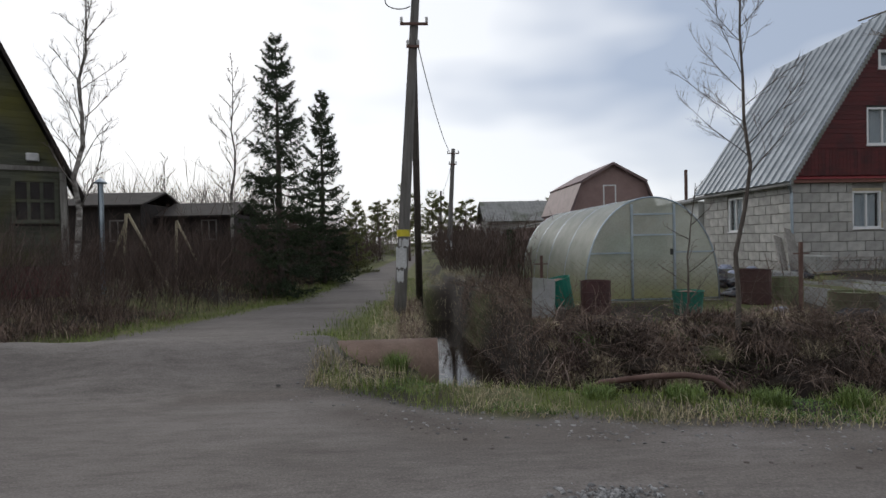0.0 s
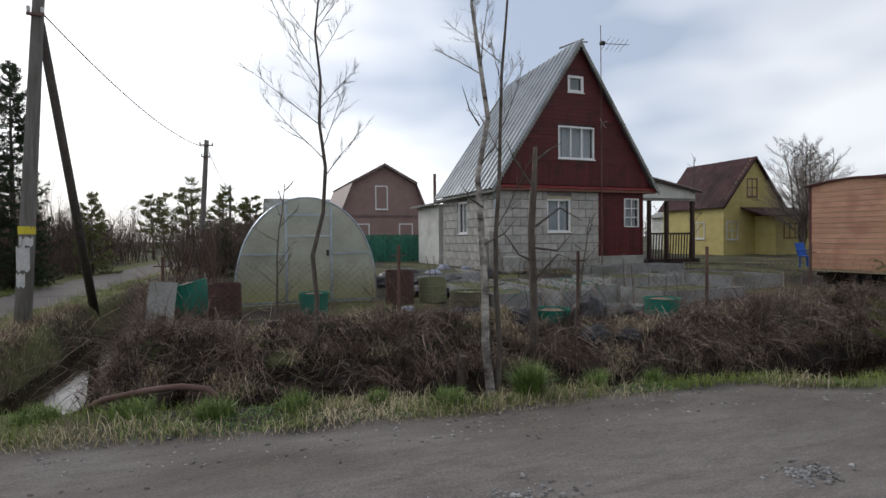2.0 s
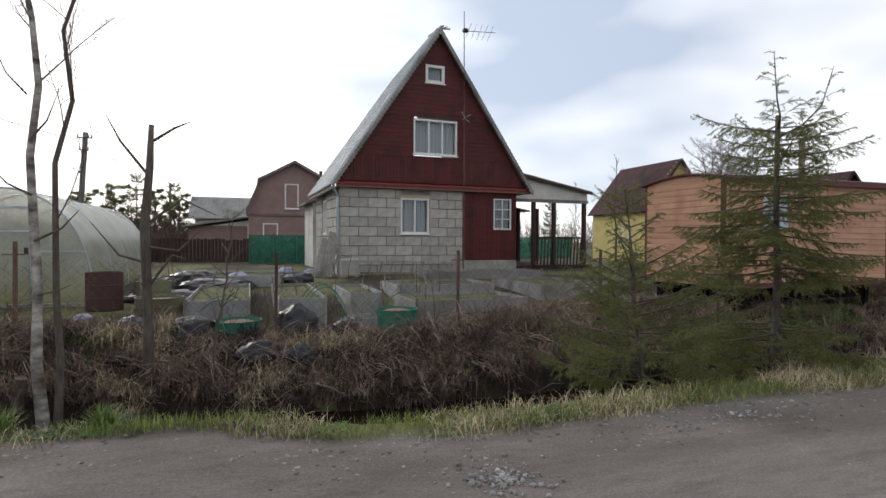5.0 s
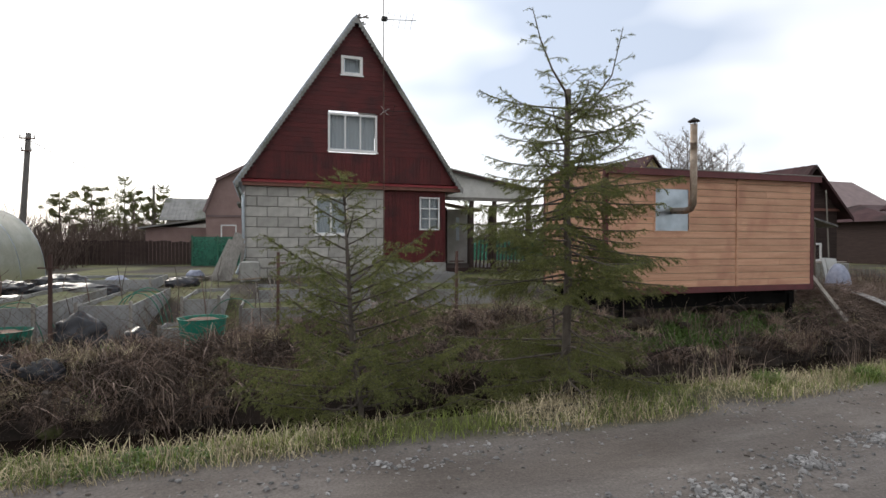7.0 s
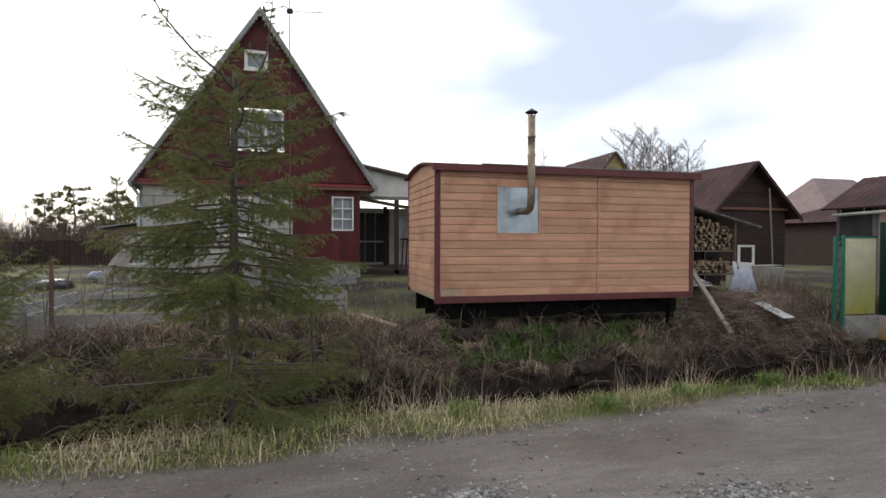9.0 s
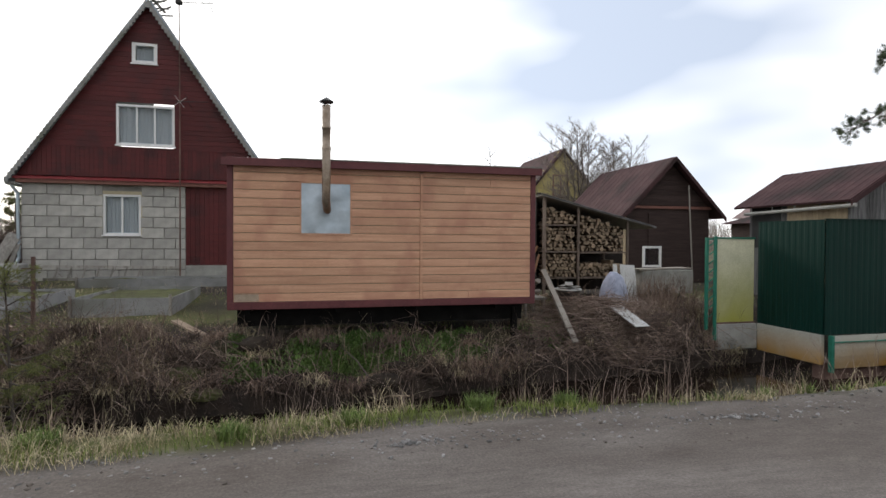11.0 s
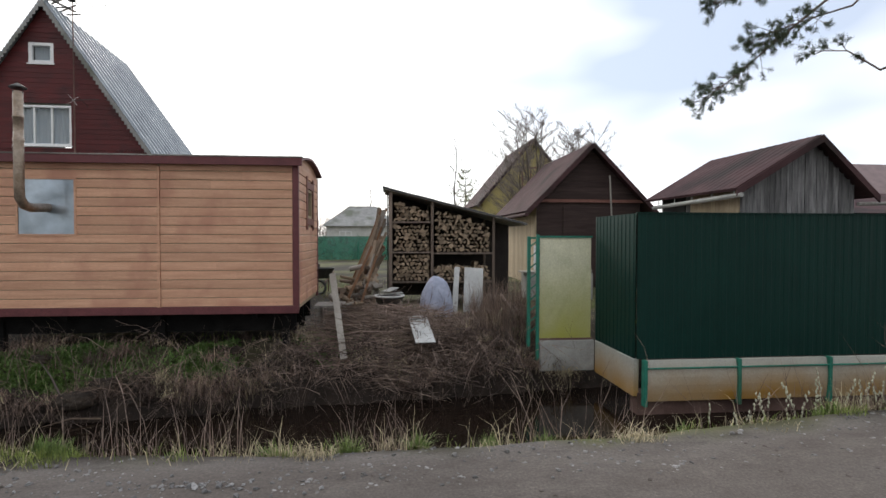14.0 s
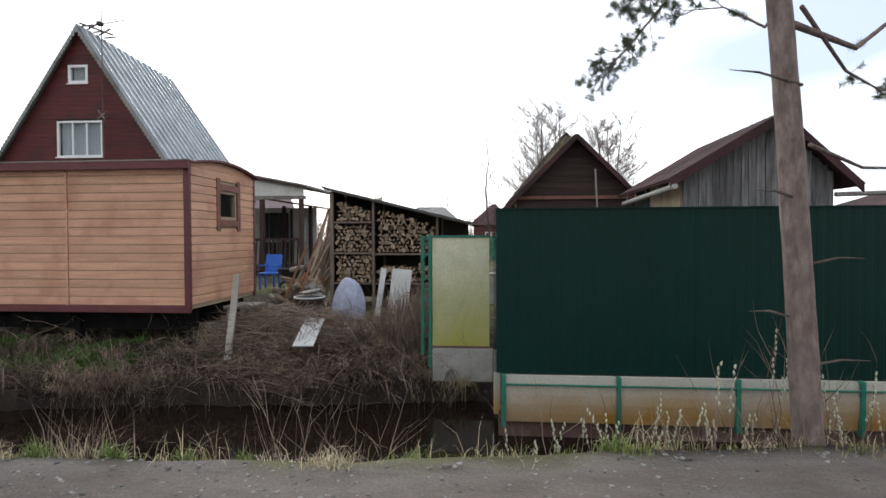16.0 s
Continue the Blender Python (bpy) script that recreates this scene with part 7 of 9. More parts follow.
    # upright thin shoots
    tw = Twigs()
    for x, y, z in roots(300, 52, 2, 27, lambda x: foot(x) - 0.3, lambda x: foot(x) + 1.3, patchy(0.6, 53, -0.2, 0.3)):
        bendy(tw, rng, (x, y, z), (rng.uniform(-0.35, 0.35), rng.uniform(-0.4, 0.2), 1), rng.uniform(0.5, 1.1), 0.004, 0.1, 3, 0.35)
    new("bank_shoots", tw.data("bank_shoots", TWIG))
    tagged(bpy.data.objects["bank_shoots"], "thin bare shoots rising from the ditch", "brush", kind="stuff")
    # thicket beside the side road
    tw = Twigs()
    n = 0
    while n < 3300:
        x, y = rng.uniform(-15, -3.0), rng.uniform(9.8, 30)
        gap = (side_mid(y) - side_half(y)) - x
        if gap < 0.7 or (x < -9 and 13.5 < y < 21):
            continue
        H = min(1.75, 0.65 + 0.4 * gap) * rng.uniform(0.6, 1.15) * (1 + 0.25 * noise.noise((x * 0.5, y * 0.5, 9)))
        z = height(x, y)
        bendy(tw, rng, (x, y, z), (rng.uniform(-0.5, 0.5), rng.uniform(-0.5, 0.5), 1), H * 0.95, 0.007, 0.12, 10, 0.5)
        n += 1
    new("thicket", tw.data("thicket", THICKET))
    tagged(bpy.data.objects["thicket"], "dense dark leafless thicket beside the lane", "bushes", kind="stuff")
    tw = Twigs()
    n = 0
    while n < 1900:
        y = rng.uniform(14, 48)
        x = rng.uniform(side_mid(y) + side_half(y) + 1.8, 4.4 + 0.02 * y) if rng.random() < 0.72 else side_mid(y) - side_half(y) - rng.uniform(0.8, 4.0)
        if x > 2.6 and y < 16 or abs(x - 0.5) < 0.9 and y < 19:
            continue
        H = rng.uniform(0.8, 1.9) * (1.2 if y > 26 else 0.9)
        bendy(tw, rng, (x, y, height(x, y)), (rng.uniform(-0.45, 0.45), rng.uniform(-0.45, 0.45), 1), H, 0.014, 0.1, 7, 0.45)
        n += 1
    # taller scrub behind the spruces
    for _ in range(1000):
        y = rng.uniform(23, 42)
        x = side_mid(y) - side_half(y) - rng.uniform(1.2, 11.0)
        bendy(tw, rng, (x, y, height(x, y)), (rng.uniform(-0.35, 0.35), rng.uniform(-0.35, 0.35), 1), rng.uniform(1.6, 3.1), 0.012, 0.05, 9, 0.45)
    new("lane_bushes", tw.data("lane_bushes", THICKET))
    tagged(bpy.data.objects["lane_bushes"], "brown leafless bushes lining the lane", "bushes", kind="stuff")
    # far woods
    tw = Twigs()
    for _ in range(2900):
        x, y = rng.uniform(-95, 110), rng.uniform(58, 105)
        if abs(x - side_mid(y)) < 1.8:
            continue
        H = rng.uniform(2.2, 5.0) * (1 + 0.35 * noise.noise((x * 0.06, y * 0.06, 2)))
        bendy(tw, rng, (x, y, 0.0), (rng.uniform(-0.15, 0.15), rng.uniform(-0.15, 0.15), 1), H, 0.05, 0.0, 6, 0.4)
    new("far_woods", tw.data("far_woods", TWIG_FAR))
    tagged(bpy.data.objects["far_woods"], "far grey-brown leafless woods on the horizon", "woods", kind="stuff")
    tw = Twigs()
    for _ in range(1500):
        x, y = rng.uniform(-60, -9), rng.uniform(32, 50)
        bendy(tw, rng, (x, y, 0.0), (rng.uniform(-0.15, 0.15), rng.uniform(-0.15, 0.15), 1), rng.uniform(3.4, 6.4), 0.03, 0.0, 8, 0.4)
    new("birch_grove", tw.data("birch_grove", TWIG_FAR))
    tagged(bpy.data.objects["birch_grove"], "distant grove of bare young birches", "woods", kind="stuff")
    # heap of cut branches by the woodshed
    tw, pale = Twigs(), Twigs()
    for k in range(1700):
        a, q = rng.uniform(0, 6.283), math.sqrt(rng.random())
        x, y = 24.0 + 1.05 * q * math.cos(a), 8.5 + 0.75 * q * math.sin(a)
        z = height(x, y) + rng.uniform(0.0, 0.48) * (1 - q * q)
        bendy(tw if k % 2 else pale, rng, (x, y, z), (rng.choice((-1, 1)) * rng.uniform(0.5, 1), rng.uniform(-0.5, 0.3), rng.uniform(-0.15, 0.2)), rng.uniform(0.3, 0.9), 0.006, 0.15, 2, 0.4)
    new("branch_heap", tw.data("branch_heap", BRUSH))
    tagged(bpy.data.objects["branch_heap"], "low heap of cut brown branches", "brush heap", kind="stuff")
    new("pale_branch_heap", pale.data("pale_branch_heap", TAN_STEM))
    tagged(bpy.data.objects["pale_branch_heap"], "pale dry stems tangled in the branch heap", "brush heap", kind="stuff")
    # dry weeds by the gate
    P = roots(1500, 61, 25.4, 26.5, 8.3, 10.4)
    blades("tall_dry_weeds", P, np.random.default_rng(3).uniform(0.3, 0.95, len(P)), np.full(len(P), 0.007), (0.05, 0.7), BROWN_GRASS, 62, "tall dry reddish weeds by the gate", "weeds")


def willow_shoots(name, x0, x1, ylo, yhi, n, h, seed, catkins=True):
    rng = random.Random(seed)
    t = thing(name, on((x0 + x1) / 2, (ylo + yhi) / 2), "thin willow shoots with pale catkins at the ditch" if catkins else "thin bare tan shoots rising from the ditch lip", "shrub", "willow shoots")
    tw = Twigs()
    cat = Mesh()
    for _ in range(n):
        x, y = rng.uniform(x0, x1), rng.uniform(ylo, yhi)
        p = on(x, y)
        L = h * rng.uniform(0.5, 1.0)
        m, e = bendy(tw, rng, p, (rng.uniform(-0.35, 0.35), rng.uniform(-0.25, 0.25), 1), L, 0.0055, 0.05, 2, 0.4)
        if catkins and rng.random() < 0.6:
            for k in range(rng.randint(4, 9)):
                c = m.lerp(e, 0.25 + 0.08 * k) + Vector((rng.uniform(-1, 1), rng.uniform(-1, 1), 0)) * 0.012
                cat.tube([c, c + Vector((rng.uniform(-0.006, 0.006), 0, 0.02)), c + Vector((rng.uniform(-0.01, 0.01), 0, 0.042))], [0.004, 0.011, 0.003], 5)
    ob = hang(new("stem_bundle", tw.data("stem_bundle", TAN_STEM)), t)
    ob["kind"] = "stuff"
    if catkins:
        part("blossom", cat, CATKIN, t, "pale yellow catkins")


def pine_tree():
    rng = random.Random(4)
    nr = np.random.default_rng(4)
    base = Vector((29.79, 4.9, -0.3))
    t = thing("pine_tree", base, "tall pine with a bare flaky trunk and high boughs", "tree")
    pts = [base + Vector((0.10, 0, -0.1)), base + Vector((0.05, 0, 0.4)), base + Vector((0.0, 0.05, 1.6)), base + Vector((-0.07, 0.1, 3.0)), base + Vector((-0.16, 0.1, 4.0))]
    tr = Mesh()
    n = 22
    ring = []
    for i in range(41):
        f = i / 40 * 4
        k = min(3, int(f))
        p = pts[k].lerp(pts[k + 1], f - k)
        r = 0.124 - 0.03 * i / 40 + (0.05 * (1 - i / 4) if i < 4 else 0)
        for j in range(n):
            a = 2 * math.pi * j / n
            q = r * (1 + 0.07 * noise.noise((math.cos(a) * 2.5, math.sin(a) * 2.5, p.z * 2.2)) + 0.035 * noise.noise((math.cos(a) * 7, math.sin(a) * 7, p.z * 5)))
            ring.append((p.x + q * math.cos(a), p.y + q * math.sin(a), p.z))
    tr.add(ring, [(i * n + j, i * n + (j + 1) % n, (i + 1) * n + (j + 1) % n, (i + 1) * n + j) for i in range(40) for j in range(n)])
    part("trunk", tr, BARK_PINE, t, "flaky grey-brown pine bark", smooth=True)
    part("upper_trunk", Mesh().tube([pts[4], base + Vector((-0.28, 0.1, 5.5)), base + Vector((-0.4, 0.0, 8.0)), base + Vector((-0.4, 0.0, 11.5))], [0.094, 0.088, 0.072, 0.03], 14), BARK_PINE, t, smooth=True)
    tw, lm, V = Twigs(), Mesh(), []

    def bough(p, path, r, tufts, length):
        q = [Vector(p)] + [Vector(s) for s in path]
        lm.tube(q, [r * (1 - 0.75 * i / (len(q) - 1)) for i in range(len(q))], 6)
        for _ in range(tufts):
            f = (0.35 + 0.65 * rng.random() ** 0.7) * (len(q) - 1)
            i = min(len(q) - 2, int(f))
            o = q[i].lerp(q[i + 1], f - i)
            d = ((q[i + 1] - q[i]).normalized() + Vector((rng.uniform(-1, 1), rng.uniform(-1, 1), rng.uniform(-0.7, 0.8))) * 0.9).normalized()
            e = o + d * length * rng.uniform(0.4, 1.1)
            m = o.lerp(e, 0.5) + Vector((0, 0, rng.uniform(-0.04, 0.02)))
            tw.add(o, m, e, 0.005)
            for _k in range(2):
                e2 = m + (d + Vector((rng.uniform(-1, 1), rng.uniform(-1, 1), rng.uniform(-0.5, 0.8)))).normalized() * 0.14
                tw.add(m, m.lerp(e2, 0.5), e2, 0.003)
                needles_on(V, m.lerp(e2, 0.5), e2, 60, 0.055, 0.0035, nr, 1.0)
            needles_on(V, m.lerp(e, 0.5), e, 90, 0.06, 0.0035, nr, 1.0)
    B = base
    bough(B + Vector((-0.2, 0.1, 5.4)), [(29.65, 6.2, 4.85), (29.2, 6.7, 4.38), (28.85, 7.1, 3.98), (28.55, 7.4, 3.72)], 0.024, 58, 0.34)
    bough(B + Vector((-0.2, 0.1, 5.6)), [(29.5, 5.9, 5.0), (28.9, 6.1, 4.95), (28.2, 6.4, 4.75)], 0.022, 60, 0.36)
    bough(B + Vector((-0.2, 0.1, 5.2)), [(29.7, 6.0, 4.6), (29.3, 6.2, 4.5), (28.8, 6.5, 4.35)], 0.018, 40, 0.34)
    bough(B + Vector((-0.12, 0.05, 4.0)), [(29.9, 5.8, 3.75), (29.55, 5.9, 4.0), (29.2, 6.0, 4.02)], 0.018, 10, 0.22)
    bough(B + Vector((-0.05, 0.05, 3.75)), [(30.8, 5.9, 3.55), (31.4, 6.1, 4.0), (32.2, 6.3, 4.6)], 0.036, 30, 0.35)
    bough(B + Vector((0.0, 0.05, 3.9)), [(30.65, 5.8, 3.3), (31.1, 6.0, 3.15), (31.6, 6.2, 3.3)], 0.02, 22, 0.25)
    bough(B + Vector((-0.1, 0.05, 4.4)), [(30.9, 5.8, 4.15), (31.5, 6.0, 4.55), (32.4, 6.2, 4.7)], 0.03, 26, 0.35)
    bough(B + Vector((0.05, 0.0, 2.75)), [(30.75, 5.7, 2.35), (31.2, 5.8, 2.35), (32.0, 5.9, 2.4)], 0.020, 0, 0.2)
    for k in range(22):
        a = k * 2.4
        z = 6.0 + k * 0.24
        L = 1.9 * (1.1 - k / 26)
        o = B + Vector((-0.35, 0.05, z))
        bough(o, [o + Vector((math.cos(a) * L * f, math.sin(a) * L * f, -0.1 + 0.3 * f * f)) for f in (0.4, 0.75, 1.0)], 0.03, 16, 0.32)
    part("branchwood", lm, BARK_PINE, t, smooth=True)
    hang(new("twig_wood", tw.data("twig_wood", TWIG)), t)
    for z, a, L in ((1.3, 2.6, 0.35), (1.75, 0.2, 0.3), (2.3, 3.4, 0.3), (3.25, 3.0, 0.5), (0.9, 0.4, 0.4)):
        o = B + Vector((0.0, 0.03, z))
        e = o + Vector((math.cos(a), math.sin(a) * 0.4 - 0.3, 0.15)) * (L + 0.15)
        part("dead_snag", Mesh().tube([o, o.lerp(e, 0.6) + Vector((0, 0, 0.03)), e], [0.015, 0.01, 0.003], 5), BARK_GREY, t)
    A = np.concatenate(V, 0)
    hang(new("foliage", flush_mesh("foliage", A, [(3 * i, 3 * i + 1, 3 * i + 2) for i in range(len(A))], NEEDLE_PINE)), t)


def trees_all():
    # two spruces at the lane
    spruce("spruce_tree", on(-4.5, 17.0), 7.9, 1.35, 11, "slender dark spruce beside the lane", 34, 8, 0.085, 0.022, 75, 0.35, NEEDLE_FAR, 8, "lane spruces")
    spruce("spruce_tree", on(-4.0, 21.8), 7.6, 1.25, 12, "slender dark spruce beside the lane", 32, 8, 0.09, 0.024, 70, 0.35, NEEDLE_FAR, 8, "lane spruces")
    for i, (x, y, h) in enumerate(((-3.6, 30, 3.9), (-1.5, 58, 8.0), (1.5, 60, 7.0), (3.4, 62, 5.4), (-4.5, 62, 5.6), (14.5, 60, 6.0), (45.5, 62, 6.5), (2.6, 17.6, 1.5), (32.0, 56, 8.5))):
        # beyond y = 25 the sunlit look comes from the lighter needle colour
        spruce("far_spruce", on(x, y), h, 0.26 * h + 0.1, 30 + i, "far green spruce", 14, 7, 0.16 if y > 25 else 0.06, 0.04 if y > 25 else 0.014, 20 if y > 25 else 70, 0.3, NEEDLE_OLIVE if y > 25 else NEEDLE_FAR, 6, "far spruces")
    # the two on the ditch
    b = Vector(on(14.78, 4.62))
    feather_spruce("young_spruce", b, (14.81, 4.67, 3.13), 0.052, 21, "young sparse spruce with a broken, forked top on the ditch lip",
                   ((0.48, 0.74, 46, 1.12, -0.12, 0.06), (0.72, 0.97, 34, 0.90, 0.06, 0.14), (0.28, 0.50, 10, 1.0, -0.18, 0.10), (0.12, 0.33, 30, 1.2, -0.02, 0.02)),
                   (((14.81, 4.67, 2.95), (14.70, 4.55, 3.08), (14.48, 4.42, 3.24), (14.28, 4.28, 3.46), (14.15, 4.20, 3.72)), ((14.81, 4.67, 2.85), (14.98, 4.48, 2.98), (15.10, 4.32, 3.20), (15.16, 4.22, 3.66)), ((14.81, 4.67, 2.35), (15.1, 4.6, 2.4), (15.35, 4.5, 2.55), (15.52, 4.45, 2.82))), "ditch spruces", stub=True)
    feather_spruce("young_spruce", on(12.6, 4.42), (12.45, 4.6, 2.02), 0.028, 22, "small open young spruce on the ditch lip",
                   ((0.20, 0.44, 24, 1.0, 0.14, 0.10), (0.42, 0.70, 24, 0.95, 0.34, 0.12), (0.68, 0.97, 18, 0.40, 0.38, 0.08)), (((12.46, 4.59, 1.85), (12.44, 4.6, 1.98), (12.43, 4.6, 2.12)),), "ditch spruces")
    feather_spruce("young_spruce", on(15.55, 6.3), (15.5, 6.25, 1.25), 0.02, 23, "small bushy young spruce on the far ditch bank",
                   ((0.1, 0.6, 26, 0.75, 0.1, 0.1), (0.6, 0.97, 14, 0.4, 0.5, 0.1)), (((15.5, 6.25, 1.1), (15.5, 6.24, 1.2), (15.5, 6.24, 1.35)),), "ditch spruces")
    # trees at the ditch by the greenhouse
    t = bare_tree("alder_tree", on(4.1, 7.75), (4.3, 7.75, 6.3), 0.034, 5, "slender bare young tree at the greenhouse", start=0.36, limbs=20, spread_=0.6, limb=1.55, tw_n=9, tw_r=0.0032, sub=6)
    bare_tree("birch_tree", (6.33, 6.7, -0.6), (6.05, 6.7, 7.0), 0.06, 6, "ragged birch with white lower bark and two stems", bark=BARK_BIRCH, start=0.5, limbs=12, spread_=0.5, limb=1.1, tw_n=8, tw_r=0.0032, sub=5, bends=((0.55, 0.06, 0),))
    bare_tree("birch_tree", (6.45, 6.74, -0.6), (6.75, 6.8, 6.8), 0.04, 7, "ragged birch stem with dark bark", bark=BARK_GREY, start=0.3, limbs=9, spread_=0.45, limb=1.1, tw_n=8, tw_r=0.0032, sub=5)
    b = bpy.data.objects["birch_tree"]
    for z, dx, dz, r in ((1.5, 0.45, 0.35, 0.016), (2.0, -0.35, 0.3, 0.014), (2.6, 0.3, 0.55, 0.013), (0.9, 0.35, 0.12, 0.012), (3.1, -0.28, 0.5, 0.012)):
        o = Vector((6.33 - 0.28 * (z + 0.6) / 7.6, 6.7, z))
        part("dead_stub", Mesh().tube([o, o + Vector((dx * 0.6, -0.05, dz * 0.4)), o + Vector((dx, -0.08, dz))], [r, r * 0.7, 0.003], 6), BARK_GREY, b)
    s = thing("broken_trunk", (7.5, 7.0, -0.45), "dead broken grey trunk with stubby branches", "tree")
    part("trunk", Mesh().tube([(7.5, 7.0, -0.6), (7.5, 7.0, 0.4), (7.46, 7.0, 1.65), (7.52, 7.0, 2.4), (7.54, 7.0, 2.92)], [0.07, 0.06, 0.055, 0.045, 0.03], 9), BARK_GREY, s, smooth=True)
    for a, b, c in (((7.5, 7, 1.7), (7.9, 6.9, 2.0), (8.3, 6.9, 1.8)), ((7.5, 7, 2.3), (7.2, 7, 2.7), (7.05, 7, 3.0)), ((7.53, 7, 2.7), (7.8, 7, 2.9), (8.0, 7, 3.0)), ((7.48, 7, 1.2), (7.2, 6.9, 1.3), (6.9, 6.9, 1.7)), ((7.5, 7, 1.4), (7.85, 6.9, 1.35), (8.1, 6.9, 1.6)), ((7.5, 7, 0.9), (7.8, 6.8, 1.3), (7.95, 6.8, 1.25))):
        part("branch", Mesh().tube([a, b, c], [0.02, 0.014, 0.004], 5), BARK_GREY, s)
    s.location = (7.29, 7.2, -0.42)
    bare_tree("ditch_sapling", on(3.55, 8.2), (3.75, 8.2, 2.4), 0.018, 8, "thin bare sapling before the greenhouse", limbs=9, tw_n=5, tw_r=0.004, sub=2, limb=1.6, spread_=0.7, start=0.2)
    bare_tree("ditch_sapling", on(8.0, 7.3), (8.3, 7.2, 1.9), 0.02, 18, "thin bare sapling on the ditch bank", limbs=9, tw_n=5, tw_r=0.004, sub=2, limb=1.8, spread_=0.8, start=0.2)
    # behind
    bare_tree("birch_tree", (-9.05, 14.5, 0.2), (-8.6, 14.6, 8.2), 0.09, 9, "tall bare birch beside the old house", bark=BARK_BIRCH, start=0.3, limbs=22, spread_=0.5, limb=1.7, tw_n=8, tw_r=0.0075, sub=4)
    bare_tree("birch_tree", on(-7.6, 22), (-7.4, 22, 8.6), 0.08, 10, "thin bare birch behind the spruces", bark=BARK_BIRCH, start=0.25, limbs=24, spread_=0.45, limb=1.5, tw_n=8, tw_r=0.009, sub=4)
    for i, (x, y, h) in enumerate(((29.2, 19.2, 5.9), (31.4, 19.8, 5.6))):
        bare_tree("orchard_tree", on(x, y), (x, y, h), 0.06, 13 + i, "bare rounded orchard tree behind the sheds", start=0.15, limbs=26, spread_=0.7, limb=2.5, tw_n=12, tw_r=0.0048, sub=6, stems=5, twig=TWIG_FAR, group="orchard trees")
    for i, (x, y, h) in enumerate(((27.0, 24, 6.0), (48, 60, 9), (60, 62, 9), (22, 62, 7), (-18, 40, 8), (-26, 44, 8))):
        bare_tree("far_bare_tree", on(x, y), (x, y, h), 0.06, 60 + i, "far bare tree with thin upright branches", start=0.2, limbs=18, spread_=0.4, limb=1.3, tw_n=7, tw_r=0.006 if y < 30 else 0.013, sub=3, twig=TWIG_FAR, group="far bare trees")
    # leafy pines far off
    for i, (x, y, h) in enumerate(((-0.9, 46, 5.6), (1.6, 47, 4.9), (3.6, 44, 4.2), (-3.5, 48, 5.0))):
        crooked_pine("far_pine", on(x, y), h, 80 + i, "far crooked pine with loose olive green cushions", "far pines")
    pine_tree()
    willow_shoots("willow_shrub", 27.4, 29.9, 4.95, 5.4, 56, 1.45, 3)
    willow_shoots("willow_shrub", 29.6, 32.5, 5.1, 5.6, 56, 1.45, 5)
    willow_shoots("willow_shrub", 25.3, 26.35, 4.55, 5.0, 46, 1.25, 6, False)
    willow_shoots("willow_shrub", 20.3, 22.0, 4.6, 5.2, 40, 0.7, 7, False)
    for i in range(7):
        x = 18.3 + i * 0.62 + random.uniform(-0.2, 0.2)
        willow_shoots("weed_stalks", x, x + 0.5, 7.3, 7.9, 9, 0.55, 70 + i, False)


grass_all()
tussocks()
brush_all()
trees_all()


# ---- poles and wires ----
def power_pole(base, top, r0, r1, name, label, strut=None, arms=()):
    t = thing(name, base, label, "pole", "power poles")
    base, top = Vector(base), Vector(top)
    n = 8
    part("shaft", Mesh().tube([base + (top - base) * (i / n) for i in range(n + 1)], [r0 + (r1 - r0) * i / n for i in range(n + 1)], 12), POLE_WOOD, t, "grey weathered pole", smooth=True)
    if strut:
        part("strut", Mesh().tube([strut[0], strut[1]], [0.1, 0.075], 10), STRUT_WOOD, t, "dark leaning brace pole", smooth=True)
    for z, half in arms:
        c = base.lerp(top, (z - base.z) / (top.z - base.z))
        part("cross_arm", Mesh().box(c.x - half, c.x + half, c.y - 0.14, c.y - 0.09, z - 0.025, z + 0.025), RUST, t)
        for s in (-1, 1):
            part("insulator", Mesh().lathe([(0.0, 0.12), (0.03, 0.11), (0.035, 0.06), (0.028, 0.05), (0.034, 0.02), (0.012, 0.0), (0.012, -0.05)], (c.x + s * (half - 0.03), c.y - 0.115, z + 0.03), 8), CERAMIC, t)
    return t


def sag(a, b, drop, n=14):
    a, b = Vector(a), Vector(b)
    return [a.lerp(b, i / n) - Vector((0, 0, drop * 4 * (i / n) * (1 - i / n))) for i in range(n + 1)]


p1 = power_pole((-0.83, 12.4, -0.3), (-0.26, 12.15, 7.6), 0.145, 0.085, "power_pole", "grey power pole with a dark brace and paper notices", ((-0.34, 15.7, -0.35), (-0.38, 12.3, 5.75)), ((6.3, 0.30), (5.82, 0.14)))
part("yellow_plate", Mesh().lathe([(0.142, 0), (0.142, 0.15)], (-0.685, 12.335, 1.74), 12), SIGN_YELLOW, p1, "small yellow plate")
for z0, z1, a0, a1 in ((1.05, 1.5, 3.6, 5.4), (0.75, 1.0, 3.9, 5.0), (1.52, 1.68, 4.0, 5.6)):
    m = Mesh()
    n = 6
    cx = -0.83 + 0.072 * (z0 + 0.5)
    m.add([(cx + 0.152 * math.cos(a0 + (a1 - a0) * i / n), 12.36 + 0.152 * math.sin(a0 + (a1 - a0) * i / n), z + 0.03 * math.sin(i * 2.3)) for i in range(n + 1) for z in (z0, z1)], [(2 * i, 2 * i + 2, 2 * i + 3, 2 * i + 1) for i in range(n)])
    part("paper_notice", m, PAPER, p1, "torn whitish paper notice")
